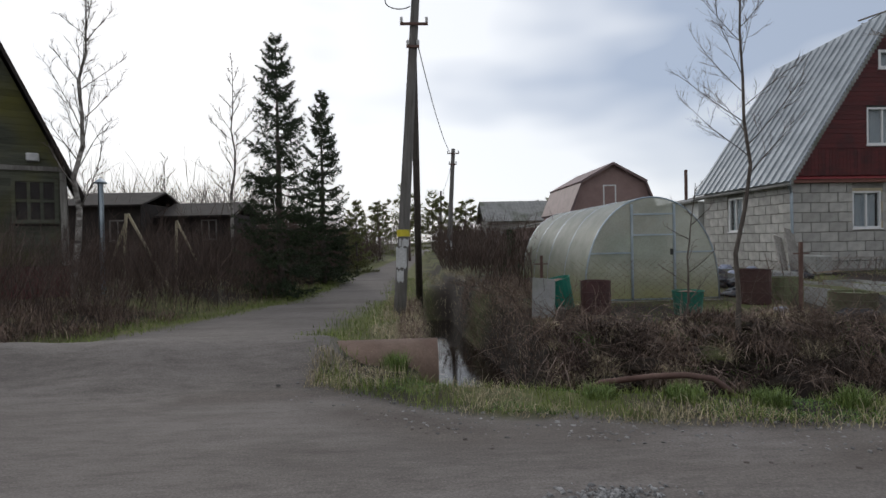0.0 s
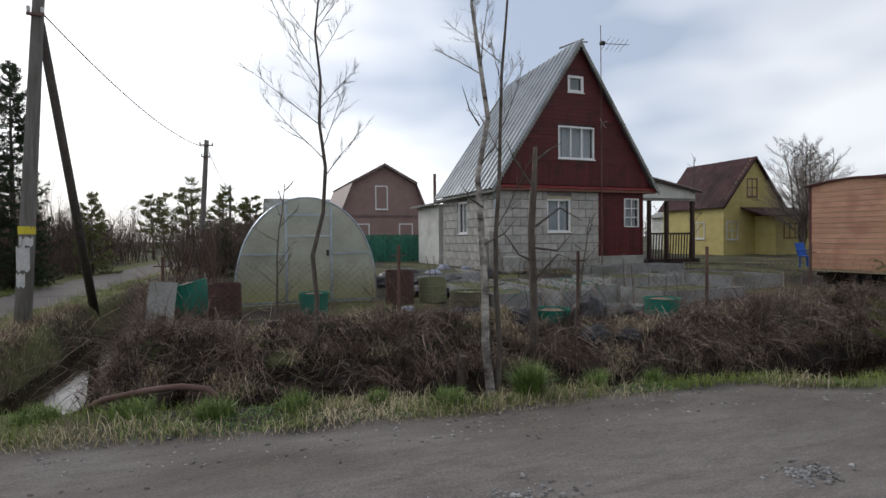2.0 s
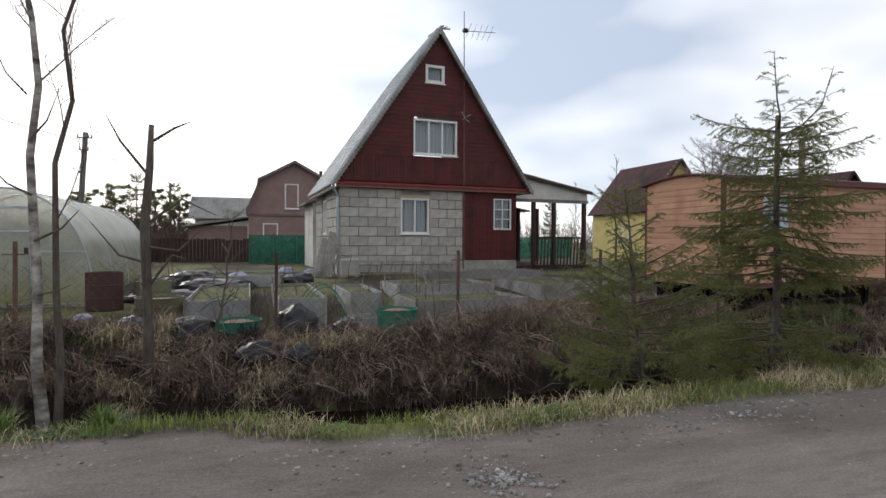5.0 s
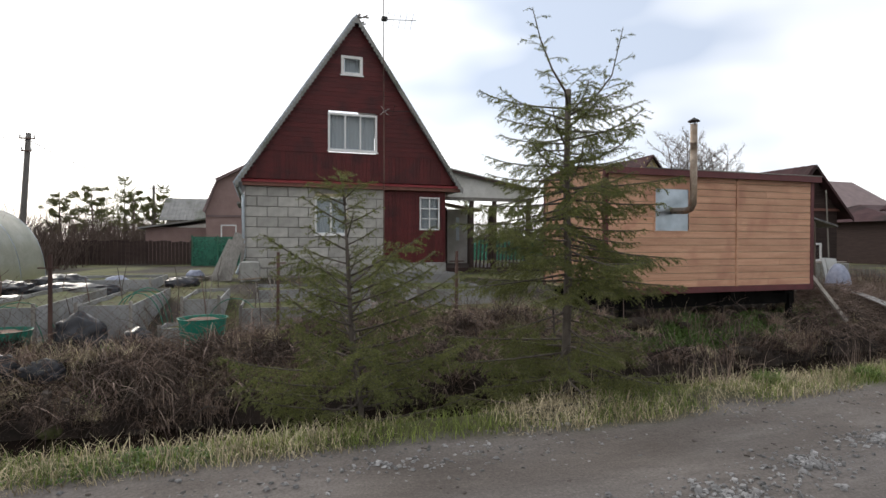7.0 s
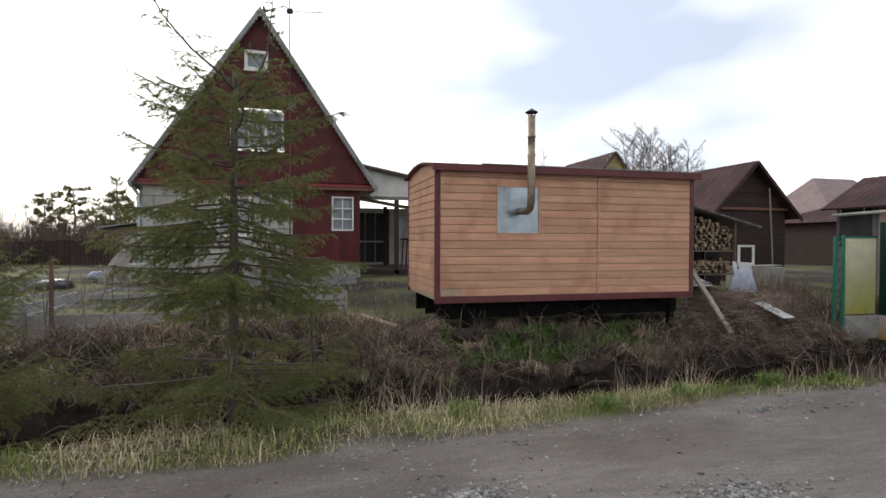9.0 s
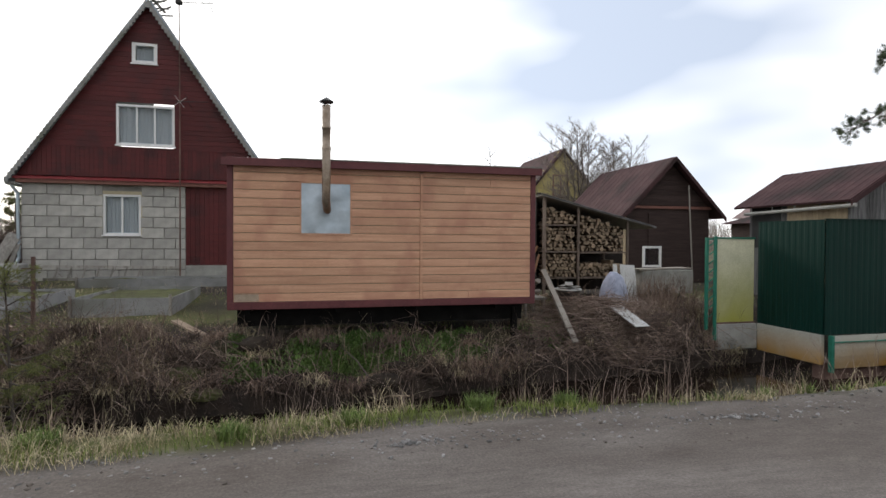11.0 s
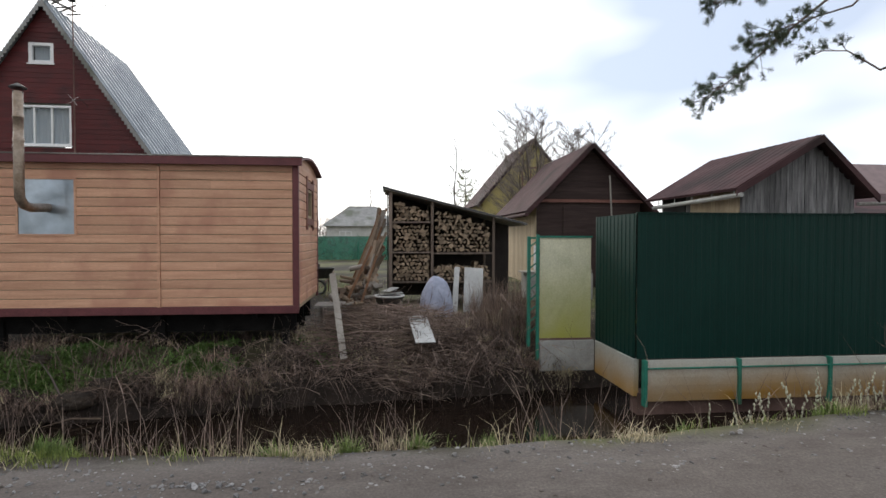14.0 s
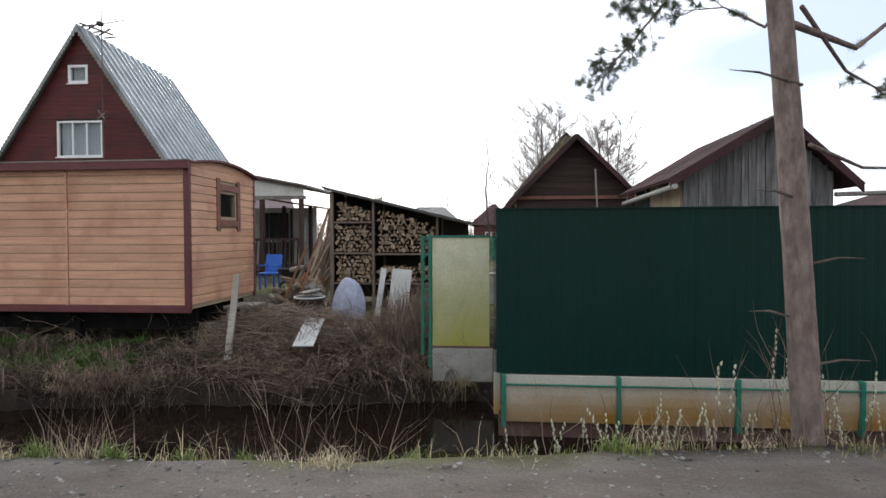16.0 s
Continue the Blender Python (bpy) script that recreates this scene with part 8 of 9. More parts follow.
loop = Mesh().tube([(-0.4, 12.0, 6.6)] + [(-0.66 + 0.3 * math.cos(a), 12.0, 6.75 + 0.17 * math.sin(a)) for a in np.linspace(0.2, 5.6, 16)], 0.012, 5)
part("cable_loop", loop, WIRE, p1)
p2 = power_pole((1.2, 28.0, -0.2), (1.6, 28.0, 6.3), 0.14, 0.10, "power_pole", "far grey power pole with a meter box", None, ((6.05, 0.3), (5.5, 0.2)))
part("meter_box", Mesh().chamfer(1.08, 1.42, 27.7, 27.86, 1.15, 1.65, 0.02), CERAMIC, p2, "pale meter box")
power_pole((2.0, 52.0, -0.2), (2.1, 52.0, 6.4), 0.13, 0.1, "power_pole", "far thin power pole down the lane", None, ((6.1, 0.3),))
power_pole((13.2, 60.0, -0.2), (13.2, 60.0, 6.0), 0.12, 0.1, "power_pole", "far thin power pole beyond the garden", None, ((5.8, 0.3),))
for a, b, d in (((-0.28, 12.1, 5.85), (1.55, 27.9, 5.95), 0.45), ((1.6, 27.9, 6.0), (2.1, 51.9, 6.1), 0.4)):
    single("overhead_wire", Mesh().tube(sag(a, b, d), 0.012 if b[0] > 1 else 0.005, 5), WIRE, "thin dark overhead wire between the poles", "wire", "overhead wires")

# antenna on the red house
an = thing("antenna", (15.12, 16.2, 0.5), "tall thin antenna mast with two aerials", "antenna")
part("mast", Mesh().tube([(15.12, 16.2, 0.5), (15.12, 16.2, 5.0), (15.10, 16.2, 9.0)], [0.022, 0.02, 0.012], 7), RUST, an)
for z, dx, n in ((8.35, 0.95, 5), (5.55, 0.8, 1)):
    part("boom", Mesh().tube([(15.02, 16.15, z), (15.12 + dx, 15.9, z - 0.02)], 0.011, 5), BLACK, an)
    for k in range(n):
        x = 15.12 + dx * (k + 0.3) / n
        part("element", Mesh().tube([(x, 15.75, z + 0.12), (x + 0.05, 16.35, z - 0.14)], 0.006, 4), BLACK, an)
part("head", Mesh().chamfer(15.03, 15.2, 16.05, 16.2, 8.3, 8.42, 0.02), BLACK, an)
for a in (0.5, 2.2, 3.9, 5.4):
    part("spoke", Mesh().tube([(15.12, 16.15, 5.55), (15.12 + 0.2 * math.cos(a), 16.1, 5.55 + 0.2 * math.sin(a))], 0.006, 4), CERAMIC, an)

# ---- lane crossing ----
PIPE_SHADE = mat("pipe_inside_shade", (0.006, 0.005, 0.004), (0.014, 0.011, 0.009), 6, 0.9, 0.3)
pp = thing("culvert_pipe", (-3.5, 7.7, 0), "thick pale rusty culvert pipe under the crossing", "pipe")
m = Mesh()
n, R, r = 28, 0.33, 0.30
vs, L = [], [(-7.2, R), (-0.16, R), (-0.16, r), (-7.2, r)]
for x, q in L:
    vs += [(x, 7.62 + q * math.cos(2 * math.pi * k / n), -0.02 + q * math.sin(2 * math.pi * k / n)) for k in range(n)]
m.add(vs, [(i * n + k, i * n + (k + 1) % n, (i + 1) % 4 * n + (k + 1) % n, (i + 1) % 4 * n + k) for i in range(4) for k in range(n)])
part("shell", m, PIPE_RUST, pp, smooth=True)
# added liner: its near-black colour stands in for shade inside the pipe
part("inner_lining", Mesh().tube([(-7.1, 7.62, -0.02), (-0.20, 7.62, -0.02)], 0.297, 28, cap=False), PIPE_SHADE, pp, "near-black liner standing in for the shade inside the pipe", smooth=True)
rod = [(1.35, 6.85, -0.32), (1.75, 6.62, -0.10), (2.22, 6.36, 0.02), (2.55, 6.18, 0.07), (2.8, 6.05, 0.05), (2.98, 5.92, -0.12)]
single("bent_pipe", Mesh().tube(rod, 0.034, 9), RUST, "bent rusty thin pipe lying over the ditch", "pipe", smooth=True)


# ---- garden things ----
def barrel(x, y, r, h, material, label, tilt=0.0):
    z = height(x, y)
    t = thing("barrel", (x, y, z), label, "barrel", "garden barrels")
    part("body", Mesh().lathe([(r * 0.98, 0), (r, 0.02), (r, h * 0.32), (r * 1.03, h * 0.335), (r, h * 0.35), (r, h * 0.65), (r * 1.03, h * 0.665), (r, h * 0.68), (r, h - 0.015), (r * 1.02, h), (r * 0.95, h), (r * 0.95, h * 0.9), (0, h * 0.9)], (x, y, z), 22), material, t, smooth=False)
    t.matrix_basis = Matrix.Translation((x, y, z)) @ Matrix.Rotation(tilt, 4, "Y")
    return t


barrel(6.1, 10.5, 0.29, 0.66, BARREL, "dark maroon steel barrel by the greenhouse")
barrel(6.85, 10.65, 0.29, 0.50, OLIVE, "faded olive barrel filled with scrap")
barrel(7.12, 9.35, 0.36, 0.42, OLIVE, "wide faded olive tub heaped with rubbish")
barrel(2.85, 10.1, 0.27, 0.60, BARREL, "rusty dark barrel before the greenhouse")


def tub(x, y, r, h, label, oval=1.0, tilt=0.0, fill=True):
    z = height(x, y)
    t = thing("tub", (x, y, z), label, "tub", "green garden tubs")
    part("body", Mesh().lathe([(r * 0.85, 0), (r, h * 0.97), (r * 1.06, h), (r * 1.0, h), (r * 0.82, 0.04), (0, 0.04)], (x, y, z), 20), TUB, t)
    if fill:
        part("filling", Mesh().lathe([(r * 0.95, h * 0.85), (r * 0.5, h * 0.97), (0, h * 1.02)], (x, y, z), 12), BROWN_GRASS, t, "dry brown plant rubbish")
    t.matrix_basis = Matrix.Translation((x, y, z)) @ Matrix.Rotation(tilt, 4, "Y")


tub(4.3, 9.55, 0.26, 0.42, "green tub heaped with dry leaves")
tub(8.32, 8.4, 0.33, 0.42, "low green tub behind the wire fence")
tub(10.82, 8.45, 0.34, 0.46, "green ribbed tub behind the wire fence")
tub(2.35, 10.7, 0.33, 0.60, "tilted green tub at the greenhouse corner", tilt=-0.25)
gb = thing("leaning_sheet", on(1.88, 9.9), "grey corrugated sheet leaning at the ditch", "sheet")
part("sheet", Mesh().bar((1.83, 9.9, 0.15), (1.90, 10.12, 0.9), 0.42, 0.012, up=(0, 1, 0.3)), SLATE_ROOF, gb)


PEAT = mat("wet_peat_turf", (0.012, 0.009, 0.007), (0.05, 0.037, 0.027), 9, 0.95, 1.0, fine=60)


def lump(name, c, s, material, label, category, seed, group="", power=1.0):
    """A slumped bag or heap, modelled from a rounded lump with folds."""
    bm = bmesh.new()
    bmesh.ops.create_icosphere(bm, subdivisions=4, radius=1.0)
    for v in bm.verts:
        p = v.co.copy()
        k = 1 + 0.16 * min(1, power) * noise.noise(p * 1.6 + Vector((seed, 0, 0))) + 0.10 * noise.noise(p * 4 + Vector((0, seed, 0))) * power + 0.05 * power * noise.noise(p * 9 + Vector((0, 0, seed)))
        p *= k
        p.z = max(p.z, -0.55)
        v.co = Vector((p.x * s[0], p.y * s[1], (p.z + 0.55) * s[2]))
    me = bpy.data.meshes.new(name)
    bm.to_mesh(me)
    bm.free()
    me.materials.append(material)
    me.shade_smooth()
    ob = new(name, me)
    ob.location = c
    return tagged(ob, label, category, group)


lump("rubbish_bag", on(9.2, 8.5, -0.03), (0.34, 0.26, 0.36), BLACK_BAG, "crumpled black plastic bag behind the wire fence", "bag", 1, "black bags", 1.6)
lump("rubbish_bag", on(7.7, 8.4, -0.03), (0.34, 0.27, 0.27), BLACK_BAG, "flat crumpled black plastic on the bank", "bag", 2, "black bags", 1.6)
lump("rubbish_bag", on(9.95, 8.35, -0.03), (0.22, 0.2, 0.2), BLACK_BAG, "small black plastic bag on the bank", "bag", 3, "black bags", 1.6)
for i, (x, y, a, b, c) in enumerate(((6.9, 11.6, 0.75, 0.4, 0.16), (7.7, 13.0, 0.8, 0.45, 0.2), (7.2, 14.2, 0.6, 0.4, 0.22))):
    lump("black_film", on(x, y, -0.03), (a, b, c), BLACK_BAG, "long crumpled black film laid on a bed", "film", 5 + i, "black film", 1.8)
for i, (x, y, a) in enumerate(((8.2, 14.6, 0.3), (9.6, 17.5, 0.25), (10.3, 17.2, 0.2), (6.0, 9.6, 0.14))):
    lump("white_sack", on(x, y, -0.03), (a, a * 0.7, a * 0.6), WHITE_BAG, "slumped pale sack on the garden ground", "sack", 11 + i, "pale sacks")


def bed(x0, x1, y0, y1, h=0.20, label="raised garden bed edged with grey sheets"):
    z = min(height(x0, y0), height(x1, y1), height(x0, y1), height(x1, y0)) - 0.05
    zt = max(height(x0, y0), height(x1, y1)) + h
    t = thing("raised_bed", ((x0 + x1) / 2, (y0 + y1) / 2, z), label, "garden bed", "raised beds")
    k = 0.022
    part("front_board", Mesh().box(x0, x1, y0, y0 + k, z, zt), BED_BOARD, t)
    part("back_board", Mesh().box(x0, x1, y1 - k, y1, z, zt), BED_BOARD, t)
    part("side_board", Mesh().box(x0, x0 + k, y0 + k, y1 - k, z, zt), BED_BOARD, t)
    part("side_board", Mesh().box(x1 - k, x1, y0 + k, y1 - k, z, zt), BED_BOARD, t)
    m = Mesh()
    nx, ny = 10, 16
    m.add([(x0 + k + (x1 - x0 - 2 * k) * i / nx, y0 + k + (y1 - y0 - 2 * k) * j / ny, zt - 0.07 + 0.05 * noise.noise((x0 + i * 0.7, y0 + j * 0.7, 1))) for i in range(nx + 1) for j in range(ny + 1)],
          [(i * (ny + 1) + j, (i + 1) * (ny + 1) + j, (i + 1) * (ny + 1) + j + 1, i * (ny + 1) + j + 1) for i in range(nx) for j in range(ny)])
    part("soil", m, MOSS, t, "mossy dark soil", smooth=True)
    for x, y in ((x0 + 0.03, y0 - 0.03), (x1 - 0.03, y0 - 0.03)):
        part("stake", Mesh().box(x - 0.02, x + 0.02, y - 0.02, y + 0.029, z, zt + 0.06), GREY_WOOD, t)


for b in ((7.5, 8.5, 9.0, 12.6), (8.95, 9.75, 9.1, 12.4), (10.3, 10.95, 9.9, 12.2), (10.15, 10.8, 8.75, 9.4), (11.3, 13.6, 9.0, 10.5), (11.5, 13.8, 11.0, 12.6), (14.6, 16.3, 10.2, 12.8), (13.2, 16.9, 14.2, 15.3), (7.2, 9.2, 13.4, 15.4)):
    bed(*b)

# wire fence along the garden
for x, y, h in ((1.87, 10.2, 1.1), (5.5, 8.4, 1.25), (8.87, 8.4, 1.3), (11.9, 8.4, 1.2), (14.83, 8.4, 1.25)):
    z = height(x, y)
    t = thing("fence_post", (x, y, z), "rusty angle iron fence post with a short crosspiece", "post", "wire fence posts")
    part("stem", Mesh().bar((x, y, z - 0.2), (x + 0.01, y, z + h), 0.045, 0.04, up=(0, 1, 0)), RUST, t)
    part("crosspiece", Mesh().bar((x - 0.13, y - 0.03, z + h * 0.86), (x + 0.13, y - 0.03, z + h * 0.86), 0.02, 0.02), RUST, t)
m = Mesh()
x = 1.95
while x < 13.9:
    y = 10.2 - 1.8 * smooth(1.87, 5.5, x)
    z = height(x, y)
    for s in (-1, 1):
        m.bar((x, y, z + 0.05 if s > 0 else z + 1.0), (x + 0.95, 10.2 - 1.8 * smooth(1.87, 5.5, x + 0.95), z + 1.0 if s > 0 else z + 0.05), 0.003, 0.003)
    x += 0.11
mesh_fence = single("wire_mesh", m, RUST, "thin rusty chain-link mesh along the garden", "fence", kind="stuff")

# canes and wire hoops over the beds
gr = random.Random(31)
for i in range(30):
    x, y = gr.uniform(6.9, 12.4), gr.uniform(8.7, 12.5)
    z, hh = height(x, y), gr.uniform(0.45, 1.0)
    single("garden_cane", Mesh().tube([(x, y, z - 0.08), (x + gr.uniform(-0.05, 0.05), y, z + hh * 0.55), (x + gr.uniform(-0.12, 0.12), y + gr.uniform(-0.05, 0.05), z + hh)], [0.011, 0.009, 0.006], 5), gr.choice((PALE_PLANK, BARK_GREY, RUST)), "thin dry cane stuck upright in the garden", "cane", "garden canes")
for x, y, w, hh in ((9.75, 9.35, 0.8, 0.75), (9.75, 9.75, 0.8, 0.75), (9.75, 10.15, 0.8, 0.72), (8.1, 9.0, 1.0, 0.6), (8.1, 9.5, 1.0, 0.6), (11.2, 9.4, 0.9, 0.6)):
    z = height(x, y)
    single("wire_hoop", Mesh().tube([(x - w / 2 * math.cos(math.pi * k / 12), y + 0.03 * math.sin(k), z - 0.05 + hh * math.sin(math.pi * k / 12)) for k in range(13)], 0.008, 5), GREEN_PAINT, "bent green wire hoop over a garden bed", "hoop", "garden hoops")
# things by the red house
ld = thing("ladder", (13.4, 16.2, 0.4), "grey wooden ladder lying along the house wall", "ladder")
for dz in (0.0, 0.36):
    part("rail", Mesh().bar((11.7, 16.12, 0.52 + dz), (15.0, 16.25, 0.46 + dz), 0.03, 0.07), GREY_WOOD, ld)
for i in range(9):
    part("rung", Mesh().bar((11.95 + i * 0.34, 16.13 + i * 0.013, 0.52 - i * 0.006), (12.05 + i * 0.34, 16.13 + i * 0.013, 0.88 - i * 0.006), 0.04, 0.025, up=(0, 1, 0)), GREY_WOOD, ld)
for i, (a, b, w) in enumerate((((10.55, 15.5, 0.35), (10.95, 16.35, 1.75), 0.32), ((10.3, 15.6, 0.35), (10.75, 16.6, 1.55), 0.3), ((10.95, 15.6, 0.35), (11.05, 16.38, 1.6), 0.1))):
    single("leaning_board", Mesh().bar(a, b, w, 0.025, up=(0.2, -1, 0.4)), GREY_WOOD, "weathered grey board leaning on the house corner", "board", "leaning boards")
tank = thing("concrete_ring", (11.2, 15.6, 0.35), "pale square water tank at the house corner", "tank")
part("body", Mesh().chamfer(11.0, 11.5, 15.3, 15.8, 0.3, 0.98, 0.03), CONCRETE, tank)
for i in range(12):
    x, y = random.uniform(7.2, 11.0), random.uniform(15.2, 17.5)
    single("scrap_board", Mesh().bar(on(x, y, 0.04), on(x + random.uniform(-0.9, 0.9), y + random.uniform(-0.5, 0.5), 0.1), random.uniform(0.08, 0.22), 0.03), random.choice((PALE_PLANK, TAN_PLANK, GREY_WOOD)), "loose grey scrap board lying in the garden", "board", "scrap boards")

# far garden fences and nets
df = thing("board_fence", (6, 27, 0.4), "low dark board fence behind the gardens", "fence")
x = 2.8
while x < 12:
    part("picket", Mesh().box(x, x + 0.14, 27.0, 27.02, 0.35, 1.55 + random.uniform(-0.05, 0.05)), BROWN_WOOD, df)
    x += 0.155
for x0, x1, y in ((8.5, 11.6, 25.5), (19.5, 28.0, 30.0)):
    nf = thing("net_fence", ((x0 + x1) / 2, y, 0.4), "green plastic net fence on thin posts", "fence", "green net fences")
    part("net", Mesh().box(x0, x1, y, y + 0.008, 0.45, 1.75), NET, nf)
    for k in range(4):
        q = x0 + (x1 - x0) * k / 3
        part("post", Mesh().box(q - 0.03, q + 0.03, y - 0.05, y - 0.003, 0.35, 1.8), GREEN_PAINT, nf)

# ---- around the woodshed ----
rr = random.Random(8)
for i in range(30):
    x0 = rr.uniform(23.0, 23.6)
    y0 = rr.uniform(11.2, 12.8)
    a = (x0, y0, height(x0, y0) + 0.02 + rr.uniform(0, 0.25))
    b = (rr.uniform(23.72, 23.92), y0 + rr.uniform(-0.2, 0.25), rr.uniform(1.2, 2.4))
    single("leaning_plank", Mesh().bar(a, b, rr.uniform(0.03, 0.08), 0.022, up=(0, -1, 0.3)), rr.choice((ORANGE_PLANK, ORANGE_PLANK, TAN_PLANK, TAN_PLANK, PALE_PLANK)), "brown plank leaning against the woodshed", "plank", "planks at the woodshed")
for i in range(18):
    x0, y0 = rr.uniform(22.95, 23.45), rr.uniform(10.4, 11.2)
    a = (x0, y0, height(x0, y0) + 0.03 + rr.uniform(0, 0.2))
    b = (x0 + rr.uniform(0.25, 0.55), y0 + rr.uniform(0.0, 0.5), rr.uniform(0.7, 1.7))
    single("leaning_plank", Mesh().bar(a, b, rr.uniform(0.03, 0.07), 0.022, up=(0, -1, 0.3)), rr.choice((ORANGE_PLANK, TAN_PLANK, PALE_PLANK)), "short split plank thrown on the heap by the woodshed", "plank", "planks at the woodshed")
for i in range(64):
    u, v = rr.uniform(-1, 1), rr.uniform(-1, 1)
    x, y = 23.36 + 0.55 * u, 10.75 + 0.45 * v
    z = height(x, y) + 0.05 + (0.72 + 0.12 * rr.random()) * max(0.0, 1 - u * u) * max(0.0, 1 - v * v) * (0.35 + 0.65 * (i % 3) / 2)
    d = Vector((rr.uniform(-1, 1), rr.uniform(-0.6, 0.3), rr.uniform(-0.1, 0.3))).normalized() * rr.uniform(0.2, 0.36)
    single("cut_log", Mesh().tube([Vector((x, y, z)) - d / 2, Vector((x, y, z)) + d / 2], rr.uniform(0.03, 0.065), 9), rr.choice((LOG_END, LOG_BARK, PALE_PLANK)), "rough cut log on the heap by the woodshed", "log", "loose logs")
bag = lump("big_bag", (24.79, 9.2, height(24.79, 9.2) - 0.02), (0.29, 0.25, 0.57), WHITE_BAG, "full pale bluish woven bag before the woodshed", "bag", 21, power=0.3)
for x, y, w, z1, t in ((25.58, 10.0, 0.36, 1.12, 0.06), (25.25, 9.95, 0.10, 1.14, 0.08)):
    single("grey_board", Mesh().bar((x - t, y - 0.25, 0.3), (x, y, z1), w, 0.014, up=(0, -1, 0.2)), GREY_SLATE, "flat light grey sheet leaning on the woodshed", "board", "grey sheets")
single("fallen_sheet", Mesh().bar((24.42, 8.55, 0.42), (24.5, 7.75, 0.14), 0.30, 0.014), GREY_SLATE, "light grey sheet sliding down the bank", "board")
single("leaning_stake", Mesh().bar((23.29, 7.9, -0.12), (23.04, 8.75, 1.1), 0.10, 0.04, up=(0, -1, 0.3)), PALE_PLANK, "pale rough plank leaning at the trailer end", "plank")
st = thing("trailer_step", (22.95, 9.3, 0.2), "rough wooden step at the trailer end", "step")
part("tread", Mesh().box(22.72, 23.2, 8.9, 9.5, 0.52, 0.56), GREY_WOOD, st)
for x in (22.76, 23.12):
    for y in (8.95, 9.42):
        part("leg", Mesh().box(x, x + 0.05, y, y + 0.05, height(x, y) - 0.03, 0.52), GREY_WOOD, st)
ch = thing("garden_chair", (21.5, 14.6, 0.4), "bright blue plastic garden chair", "chair")
part("seat", Mesh().chamfer(21.28, 21.72, 14.4, 14.82, 0.80, 0.84, 0.01), BLUE, ch)
part("backrest", Mesh().bar((21.5, 14.83, 0.84), (21.5, 14.95, 1.28), 0.42, 0.03, up=(0, 1, 0)), BLUE, ch)
for x in (21.3, 21.66):
    for y in (14.42, 14.76):
        part("leg", Mesh().box(x, x + 0.04, y, y + 0.04, height(x, y) - 0.01, 0.80), BLUE, ch)
    part("armrest", Mesh().box(x - 0.01, x + 0.05, 14.42, 14.86, 1.0, 1.03), BLUE, ch)
ch.location = ch.location + Vector((0.12, -1.2, 0.0))
wb = thing("wheelbarrow", (22.0, 13.0, 0.35), "dark wheelbarrow standing on the grass", "wheelbarrow")
part("tray", Mesh().lathe([(0.18, 0), (0.33, 0.24), (0.34, 0.24), (0.2, 0.0)], (22.0, 13.0, 0.72), 12), BLACK, wb)
part("wheel", Mesh().tube([(22.0 + 0.16 * math.cos(a), 12.7, 0.52 + 0.16 * math.sin(a)) for a in np.linspace(0, 6.283, 17)], 0.03, 6, cap=False), BLACK, wb)
for s in (-0.17, 0.17):
    part("handle", Mesh().tube([(22.0 + s * 0.4, 12.7, 0.52), (22.0 + s, 13.0, 0.70), (22.0 + s * 1.5, 13.7, 0.85)], 0.014, 6), RUST, wb)
    part("leg", Mesh().tube([(22.0 + s, 13.2, 0.72), (22.0 + s, 13.25, 0.36)], 0.013, 6), RUST, wb)
wb.location.x += 0.33
fw = thing("old_window_frame", (27.55, 12.0, 0.9), "old white window frame leaning on boards", "window frame")
for a, b, c, d in ((27.3, 27.85, 0.96, 1.02), (27.3, 27.85, 1.46, 1.52), (27.3, 27.36, 1.02, 1.46), (27.79, 27.85, 1.02, 1.46)):
    part("rail", Mesh().box(a, b, 12.0, 12.04, c, d), WHITE, fw)
g = part("pane", Mesh().box(27.36, 27.79, 12.015, 12.021, 1.02, 1.46), GLASS, fw)
g.visible_shadow = False
bx = thing("concrete_box", (27.7, 11.8, 0.3), "low grey concrete block wall with boards on top", "block")
part("body", Mesh().chamfer(27.05, 28.6, 11.7, 12.2, 0.2, 0.90, 0.02), CONCRETE, bx)
part("board", Mesh().bar((26.95, 11.85, 0.92), (28.6, 12.0, 0.94), 0.4, 0.03), PALE_PLANK, bx)
# planks over the ditch edge near the trailer's end
for a, b in ((on(17.3, 8.45, 0.04), on(16.5, 9.5, 0.06)), ((16.3, 8.5, 0.25), (14.2, 8.7, 0.3)), ((16.2, 8.35, 0.2), (14.3, 8.5, 0.22))):
    single("edge_plank", Mesh().bar(a, b, 0.14, 0.035), TAN_PLANK, "weathered plank lying on the bank edge", "plank", "bank planks")
# lumps of peat and torn turf on the bank
for i in range(46):
    x = rr.uniform(1.6, 26.5)
    y = foot(x) + rr.uniform(0.1, 1.1)
    a = rr.uniform(0.10, 0.28)
    lump("turf_lump", on(x, y, -0.06), (a, a * rr.uniform(0.6, 1.0), a * rr.uniform(0.35, 0.6)), rr.choice((PEAT, PEAT, PEAT, MOSS)), "torn lump of dark peaty turf on the bank", "turf", 200 + i, "turf lumps", 2.2)
for x, y, a in ((8.6, 7.5, 0.3), (9.15, 7.35, 0.24), (7.1, 6.9, 0.3)):
    lump("rubbish_bag", on(x, y, -0.05), (a, a * 0.7, a * 0.7), BLACK_BAG, "torn black plastic caught on the bank", "bag", 260 + int(x * 3), "black bags", 2.0)
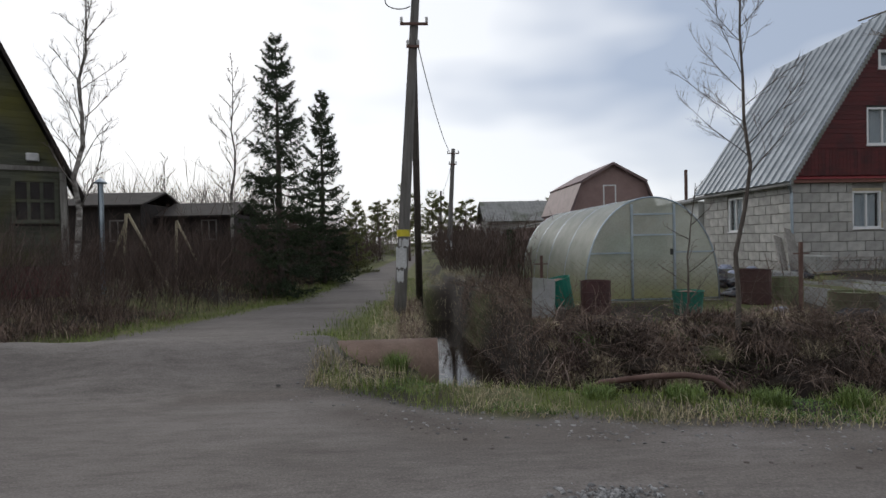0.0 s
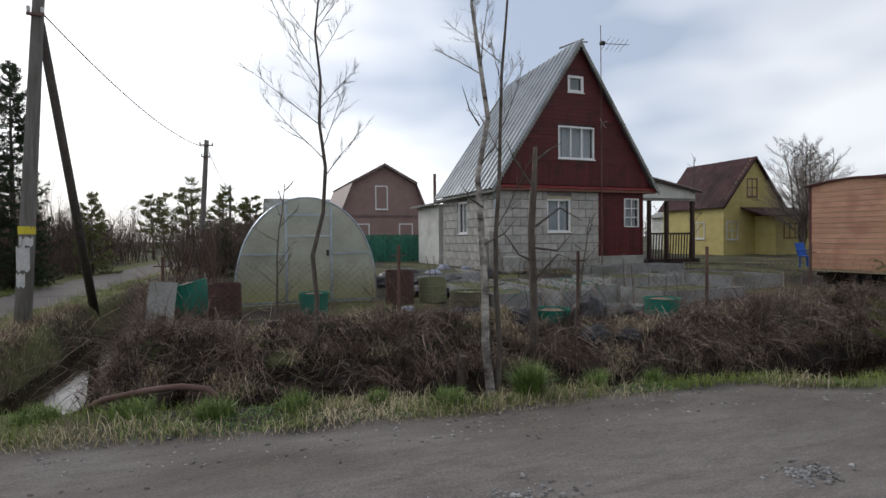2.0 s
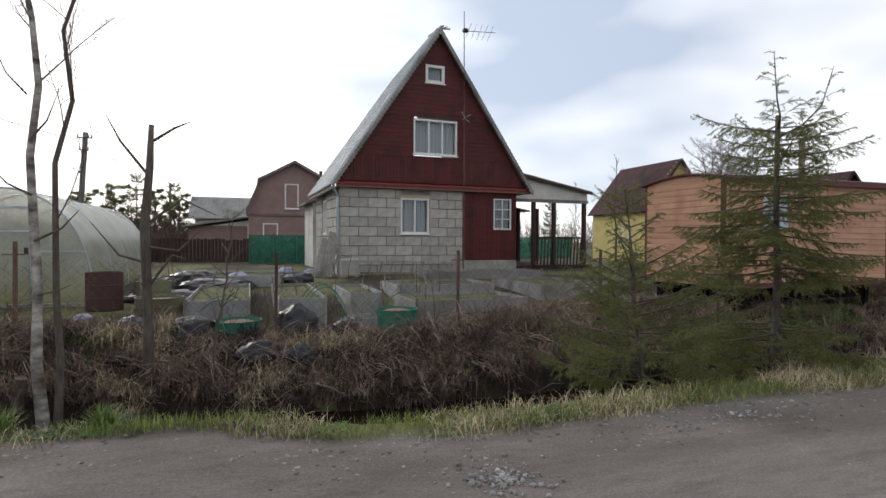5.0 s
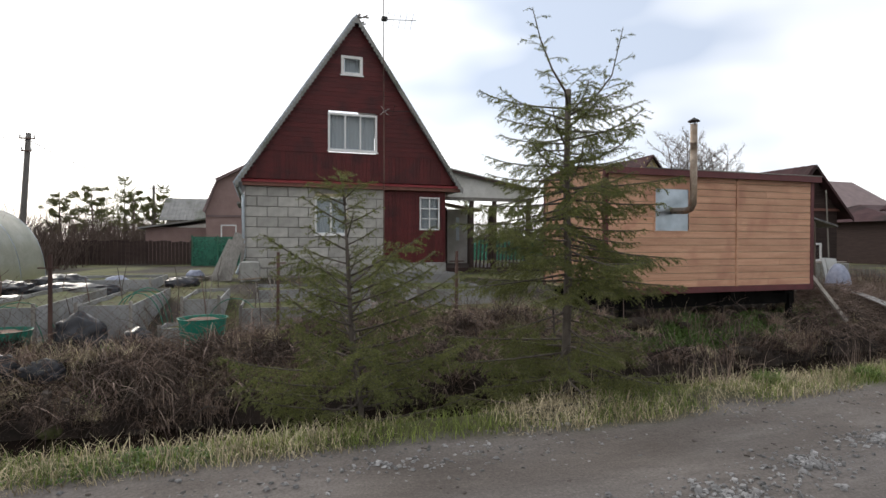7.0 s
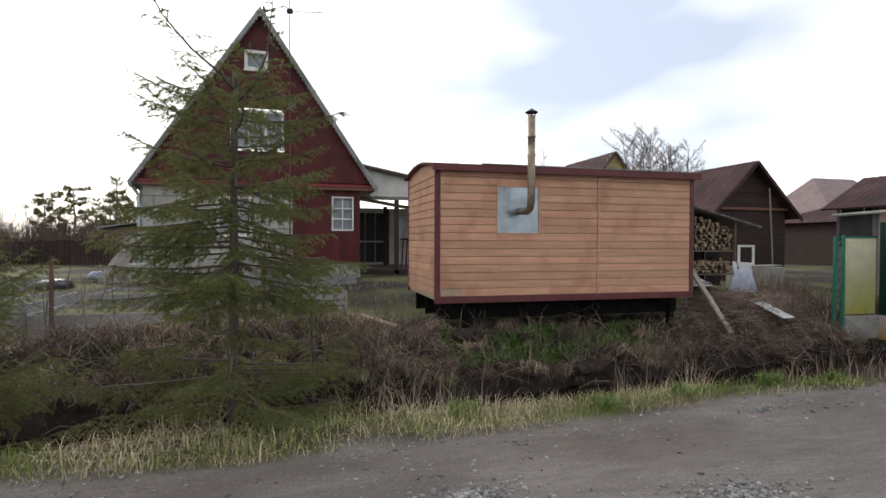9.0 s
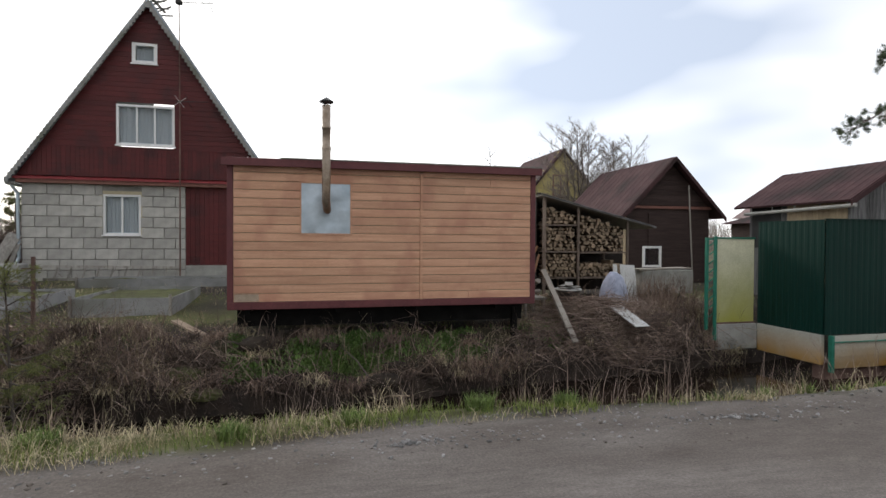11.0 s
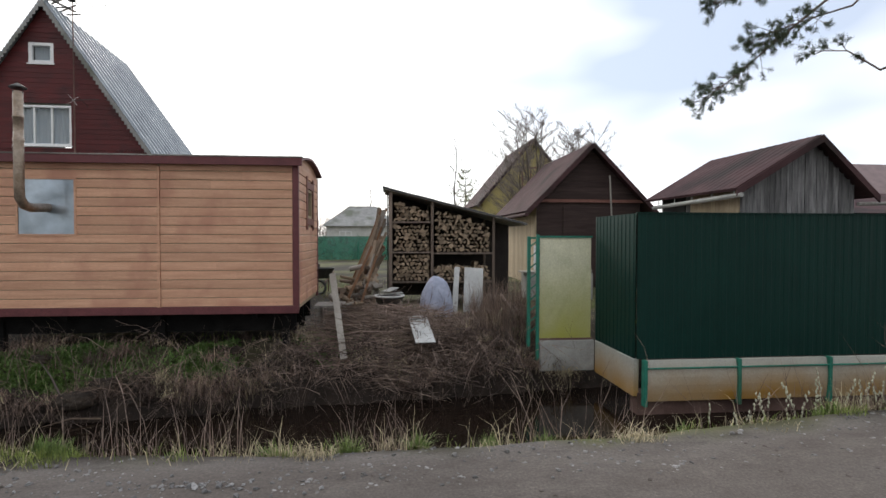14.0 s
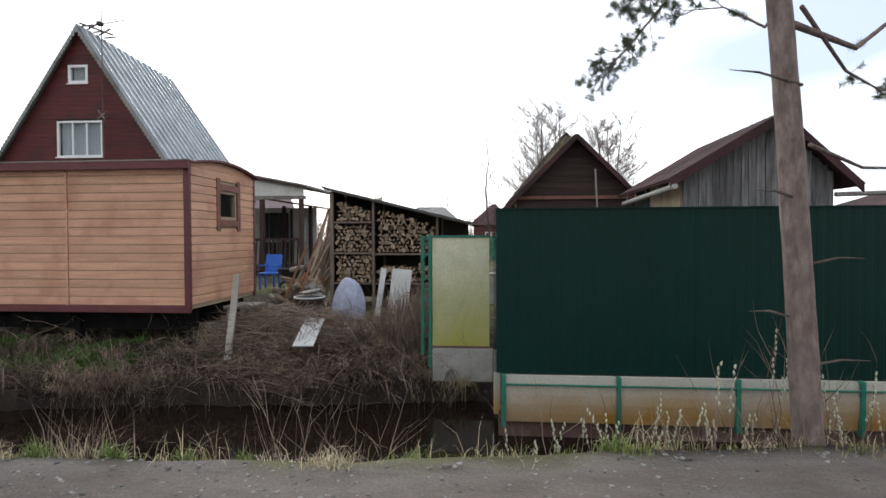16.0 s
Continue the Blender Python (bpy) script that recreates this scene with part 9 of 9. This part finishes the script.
for x, y, a, m in ((6.6, 13.1, 0.5, BLACK_BAG), (7.6, 13.0, 0.4, BLACK_BAG), (8.3, 13.3, 0.35, BLACK_BAG), (7.1, 14.0, 0.3, WHITE_BAG), (8.9, 14.2, 0.25, PALE_PLANK), (9.7, 14.3, 0.4, BLACK_BAG), (6.9, 9.0, 0.35, BLACK_BAG)):
    lump("film_lump", on(x, y, -0.05), (a, a * 0.7, a * 0.45), m, "crumpled plastic film heaped on the garden ground", "film heap", 280 + int(x * 7), "film heaps", 2.0)
# dark tub with broken slates before the woodshed
z = height(23.97, 9.6) + 0.06
tb = thing("old_tub", (23.97, 9.6, z), "old dark green tub covered with broken grey slates", "tub")
part("body", Mesh().lathe([(0.0, 0.0), (0.20, 0.0), (0.25, 0.36), (0.27, 0.37), (0.27, 0.40), (0.24, 0.40), (0.19, 0.05), (0.0, 0.05)], (23.97, 9.6, z), 20), TARP, tb, smooth=True)
part("rim", Mesh().tube([(23.97 + 0.265 * math.cos(a), 9.6 + 0.265 * math.sin(a), z + 0.40) for a in np.linspace(0, 6.283, 25)], 0.018, 6), GREY_SLATE, tb, "pale grey rim")
for i, (a, b) in enumerate((((23.8, 9.5), (24.2, 9.58)), ((23.85, 9.68), (24.1, 9.72)), ((23.9, 9.4), (24.08, 9.8)))):
    part("slate", Mesh().bar((a[0], a[1], z + 0.43 + 0.03 * i), (b[0], b[1], z + 0.46 + 0.035 * i), 0.16, 0.014), SLATE_ROOF, tb)
# cut stumps and stakes in the ditch
for i, (x, y, h, r) in enumerate(((9.28, 7.0, 0.4, 0.06), (6.0, 7.0, 0.45, 0.07), (9.5, 6.9, 0.3, 0.05), (8.7, 6.7, 0.3, 0.04), (1.95, 9.2, 0.45, 0.08), (1.75, 10.1, 0.5, 0.07), (2.1, 10.6, 0.4, 0.09), (5.2, 6.4, 0.4, 0.06), (10.2, 6.5, 0.45, 0.05), (3.2, 7.0, 0.35, 0.05), (5.9, 6.7, 0.55, 0.05))):
    z = height(x, y)
    single("cut_stump", Mesh().tube([(x, y, z - 0.1), (x + 0.01, y, z + h * 0.4), (x + 0.03, y - 0.02, z + h * 0.65)], [r * 1.25, r, r * 0.85], 9), BARK_GREY, "grey cut stump sticking out of the bank", "stump", "cut stumps")
for i in range(26):
    x = rr.uniform(2.5, 26)
    y = foot(x) + rr.uniform(-0.1, 1.1)
    p = Vector(on(x, y))
    L = rr.uniform(0.3, 0.75)
    d = Vector((rr.uniform(-1, 1), rr.uniform(-0.8, 0.2), rr.uniform(-0.1, 0.4))).normalized()
    single("fallen_branch", Mesh().tube([p, p + d * L * 0.5 + Vector((0, 0, 0.06)), p + d * L], [0.016, 0.012, 0.004], 6), rr.choice((BARK_GREY, LOG_BARK, BARK_GREY)), "bare fallen branch on the ditch bank", "branch", "fallen branches")


# ---- stones ----
def stones(name, P, smin, smax, material, seed, label):
    """Loose stones, squashed and cut octahedra, half sunk in the road."""
    rng = np.random.default_rng(seed)
    n = len(P)
    base = np.array([(1, 0, 0), (0, 1, 0), (-1, 0, 0), (0, -1, 0), (0.5, 0.4, 0.75), (-0.45, 0.35, 0.7), (-0.3, -0.5, 0.8), (0.5, -0.4, 0.65)], float)
    S = smin + (smax - smin) * rng.uniform(0, 1, n) ** 2.5
    a = rng.uniform(0, 6.283, n)
    V = base[None] * (1 + rng.uniform(-0.25, 0.25, (n, 8, 1)))
    V[:, :, 2] *= rng.uniform(0.5, 0.9, n)[:, None]
    V[:, :, 1] *= rng.uniform(0.55, 1.0, n)[:, None]
    X = V[:, :, 0] * np.cos(a)[:, None] - V[:, :, 1] * np.sin(a)[:, None]
    Y = V[:, :, 0] * np.sin(a)[:, None] + V[:, :, 1] * np.cos(a)[:, None]
    V = np.stack([X, Y, V[:, :, 2]], 2) * S[:, None, None] + P[:, None, :]
    q = [(0, 1, 5, 4), (1, 2, 5), (2, 3, 6, 5), (3, 0, 7, 6), (0, 4, 7), (4, 5, 6, 7)]
    F = [tuple(8 * i + k for k in f) for i in range(n) for f in q]
    ob = new(name, flush_mesh(name, V, F, material))
    tagged(ob, label, "stones", kind="stuff")


PALE_STONE = mat("pale_crushed_stone", (0.16, 0.157, 0.157), (0.30, 0.295, 0.295), 3, 0.9, 0.3, island=0.45)
stones("road_gravel", roots(6000, 91, -6, 33, 0.5, lambda x: edge(x) - 0.05), 0.004, 0.016, STONE, 92, "small loose gravel strewn over the road")
stones("edge_gravel", roots(7000, 93, -2, 33, lambda x: edge(x) - 0.6, lambda x: edge(x) + 0.08, clump(0.9, 71, -0.5, 0.3)), 0.005, 0.032, STONE, 94, "coarser gravel along the road edge")
R5 = np.random.default_rng(95)
pts = []
for x, y, a, b, n in ((0.78, 3.58, 0.36, 0.14, 420), (4.65, 2.85, 0.5, 0.22, 420), (6.7, 2.5, 0.3, 0.16, 260), (10.0, 2.72, 0.3, 0.28, 420), (13.7, 2.05, 0.4, 0.2, 300), (14.4, 2.1, 0.7, 0.3, 800), (15.35, 2.35, 0.45, 0.25, 450), (16.4, 2.58, 0.55, 0.22, 700), (18.1, 2.15, 0.6, 0.28, 700), (19.6, 3.5, 0.7, 0.2, 200), (22.6, 3.5, 1.5, 0.25, 260), (12.5, 3.2, 1.8, 0.25, 300)):
    for _ in range(n):
        if R5.random() < 0.3:
            continue
        q, w = abs(R5.normal(0, 0.62)), R5.uniform(0, 6.283)
        pts.append(on(x + a * q * math.cos(w), y + b * q * math.sin(w), 0.003))
stones("crushed_stone_patches", np.array(pts), 0.007, 0.030, PALE_STONE, 96, "patches of pale crushed stone filling potholes")
clods = roots(1500, 97, -1, 33, lambda x: edge(x) - 0.9, lambda x: edge(x) + 0.1, clump(1.2, 61, -0.1, 0.3))
stones("mud_clods", clods, 0.008, 0.030, mat("mud_clod", (0.075, 0.062, 0.053), (0.125, 0.107, 0.094), 3, 0.95, 0.4, island=0.3), 98, "dark mud clods thrown up at the road edge")
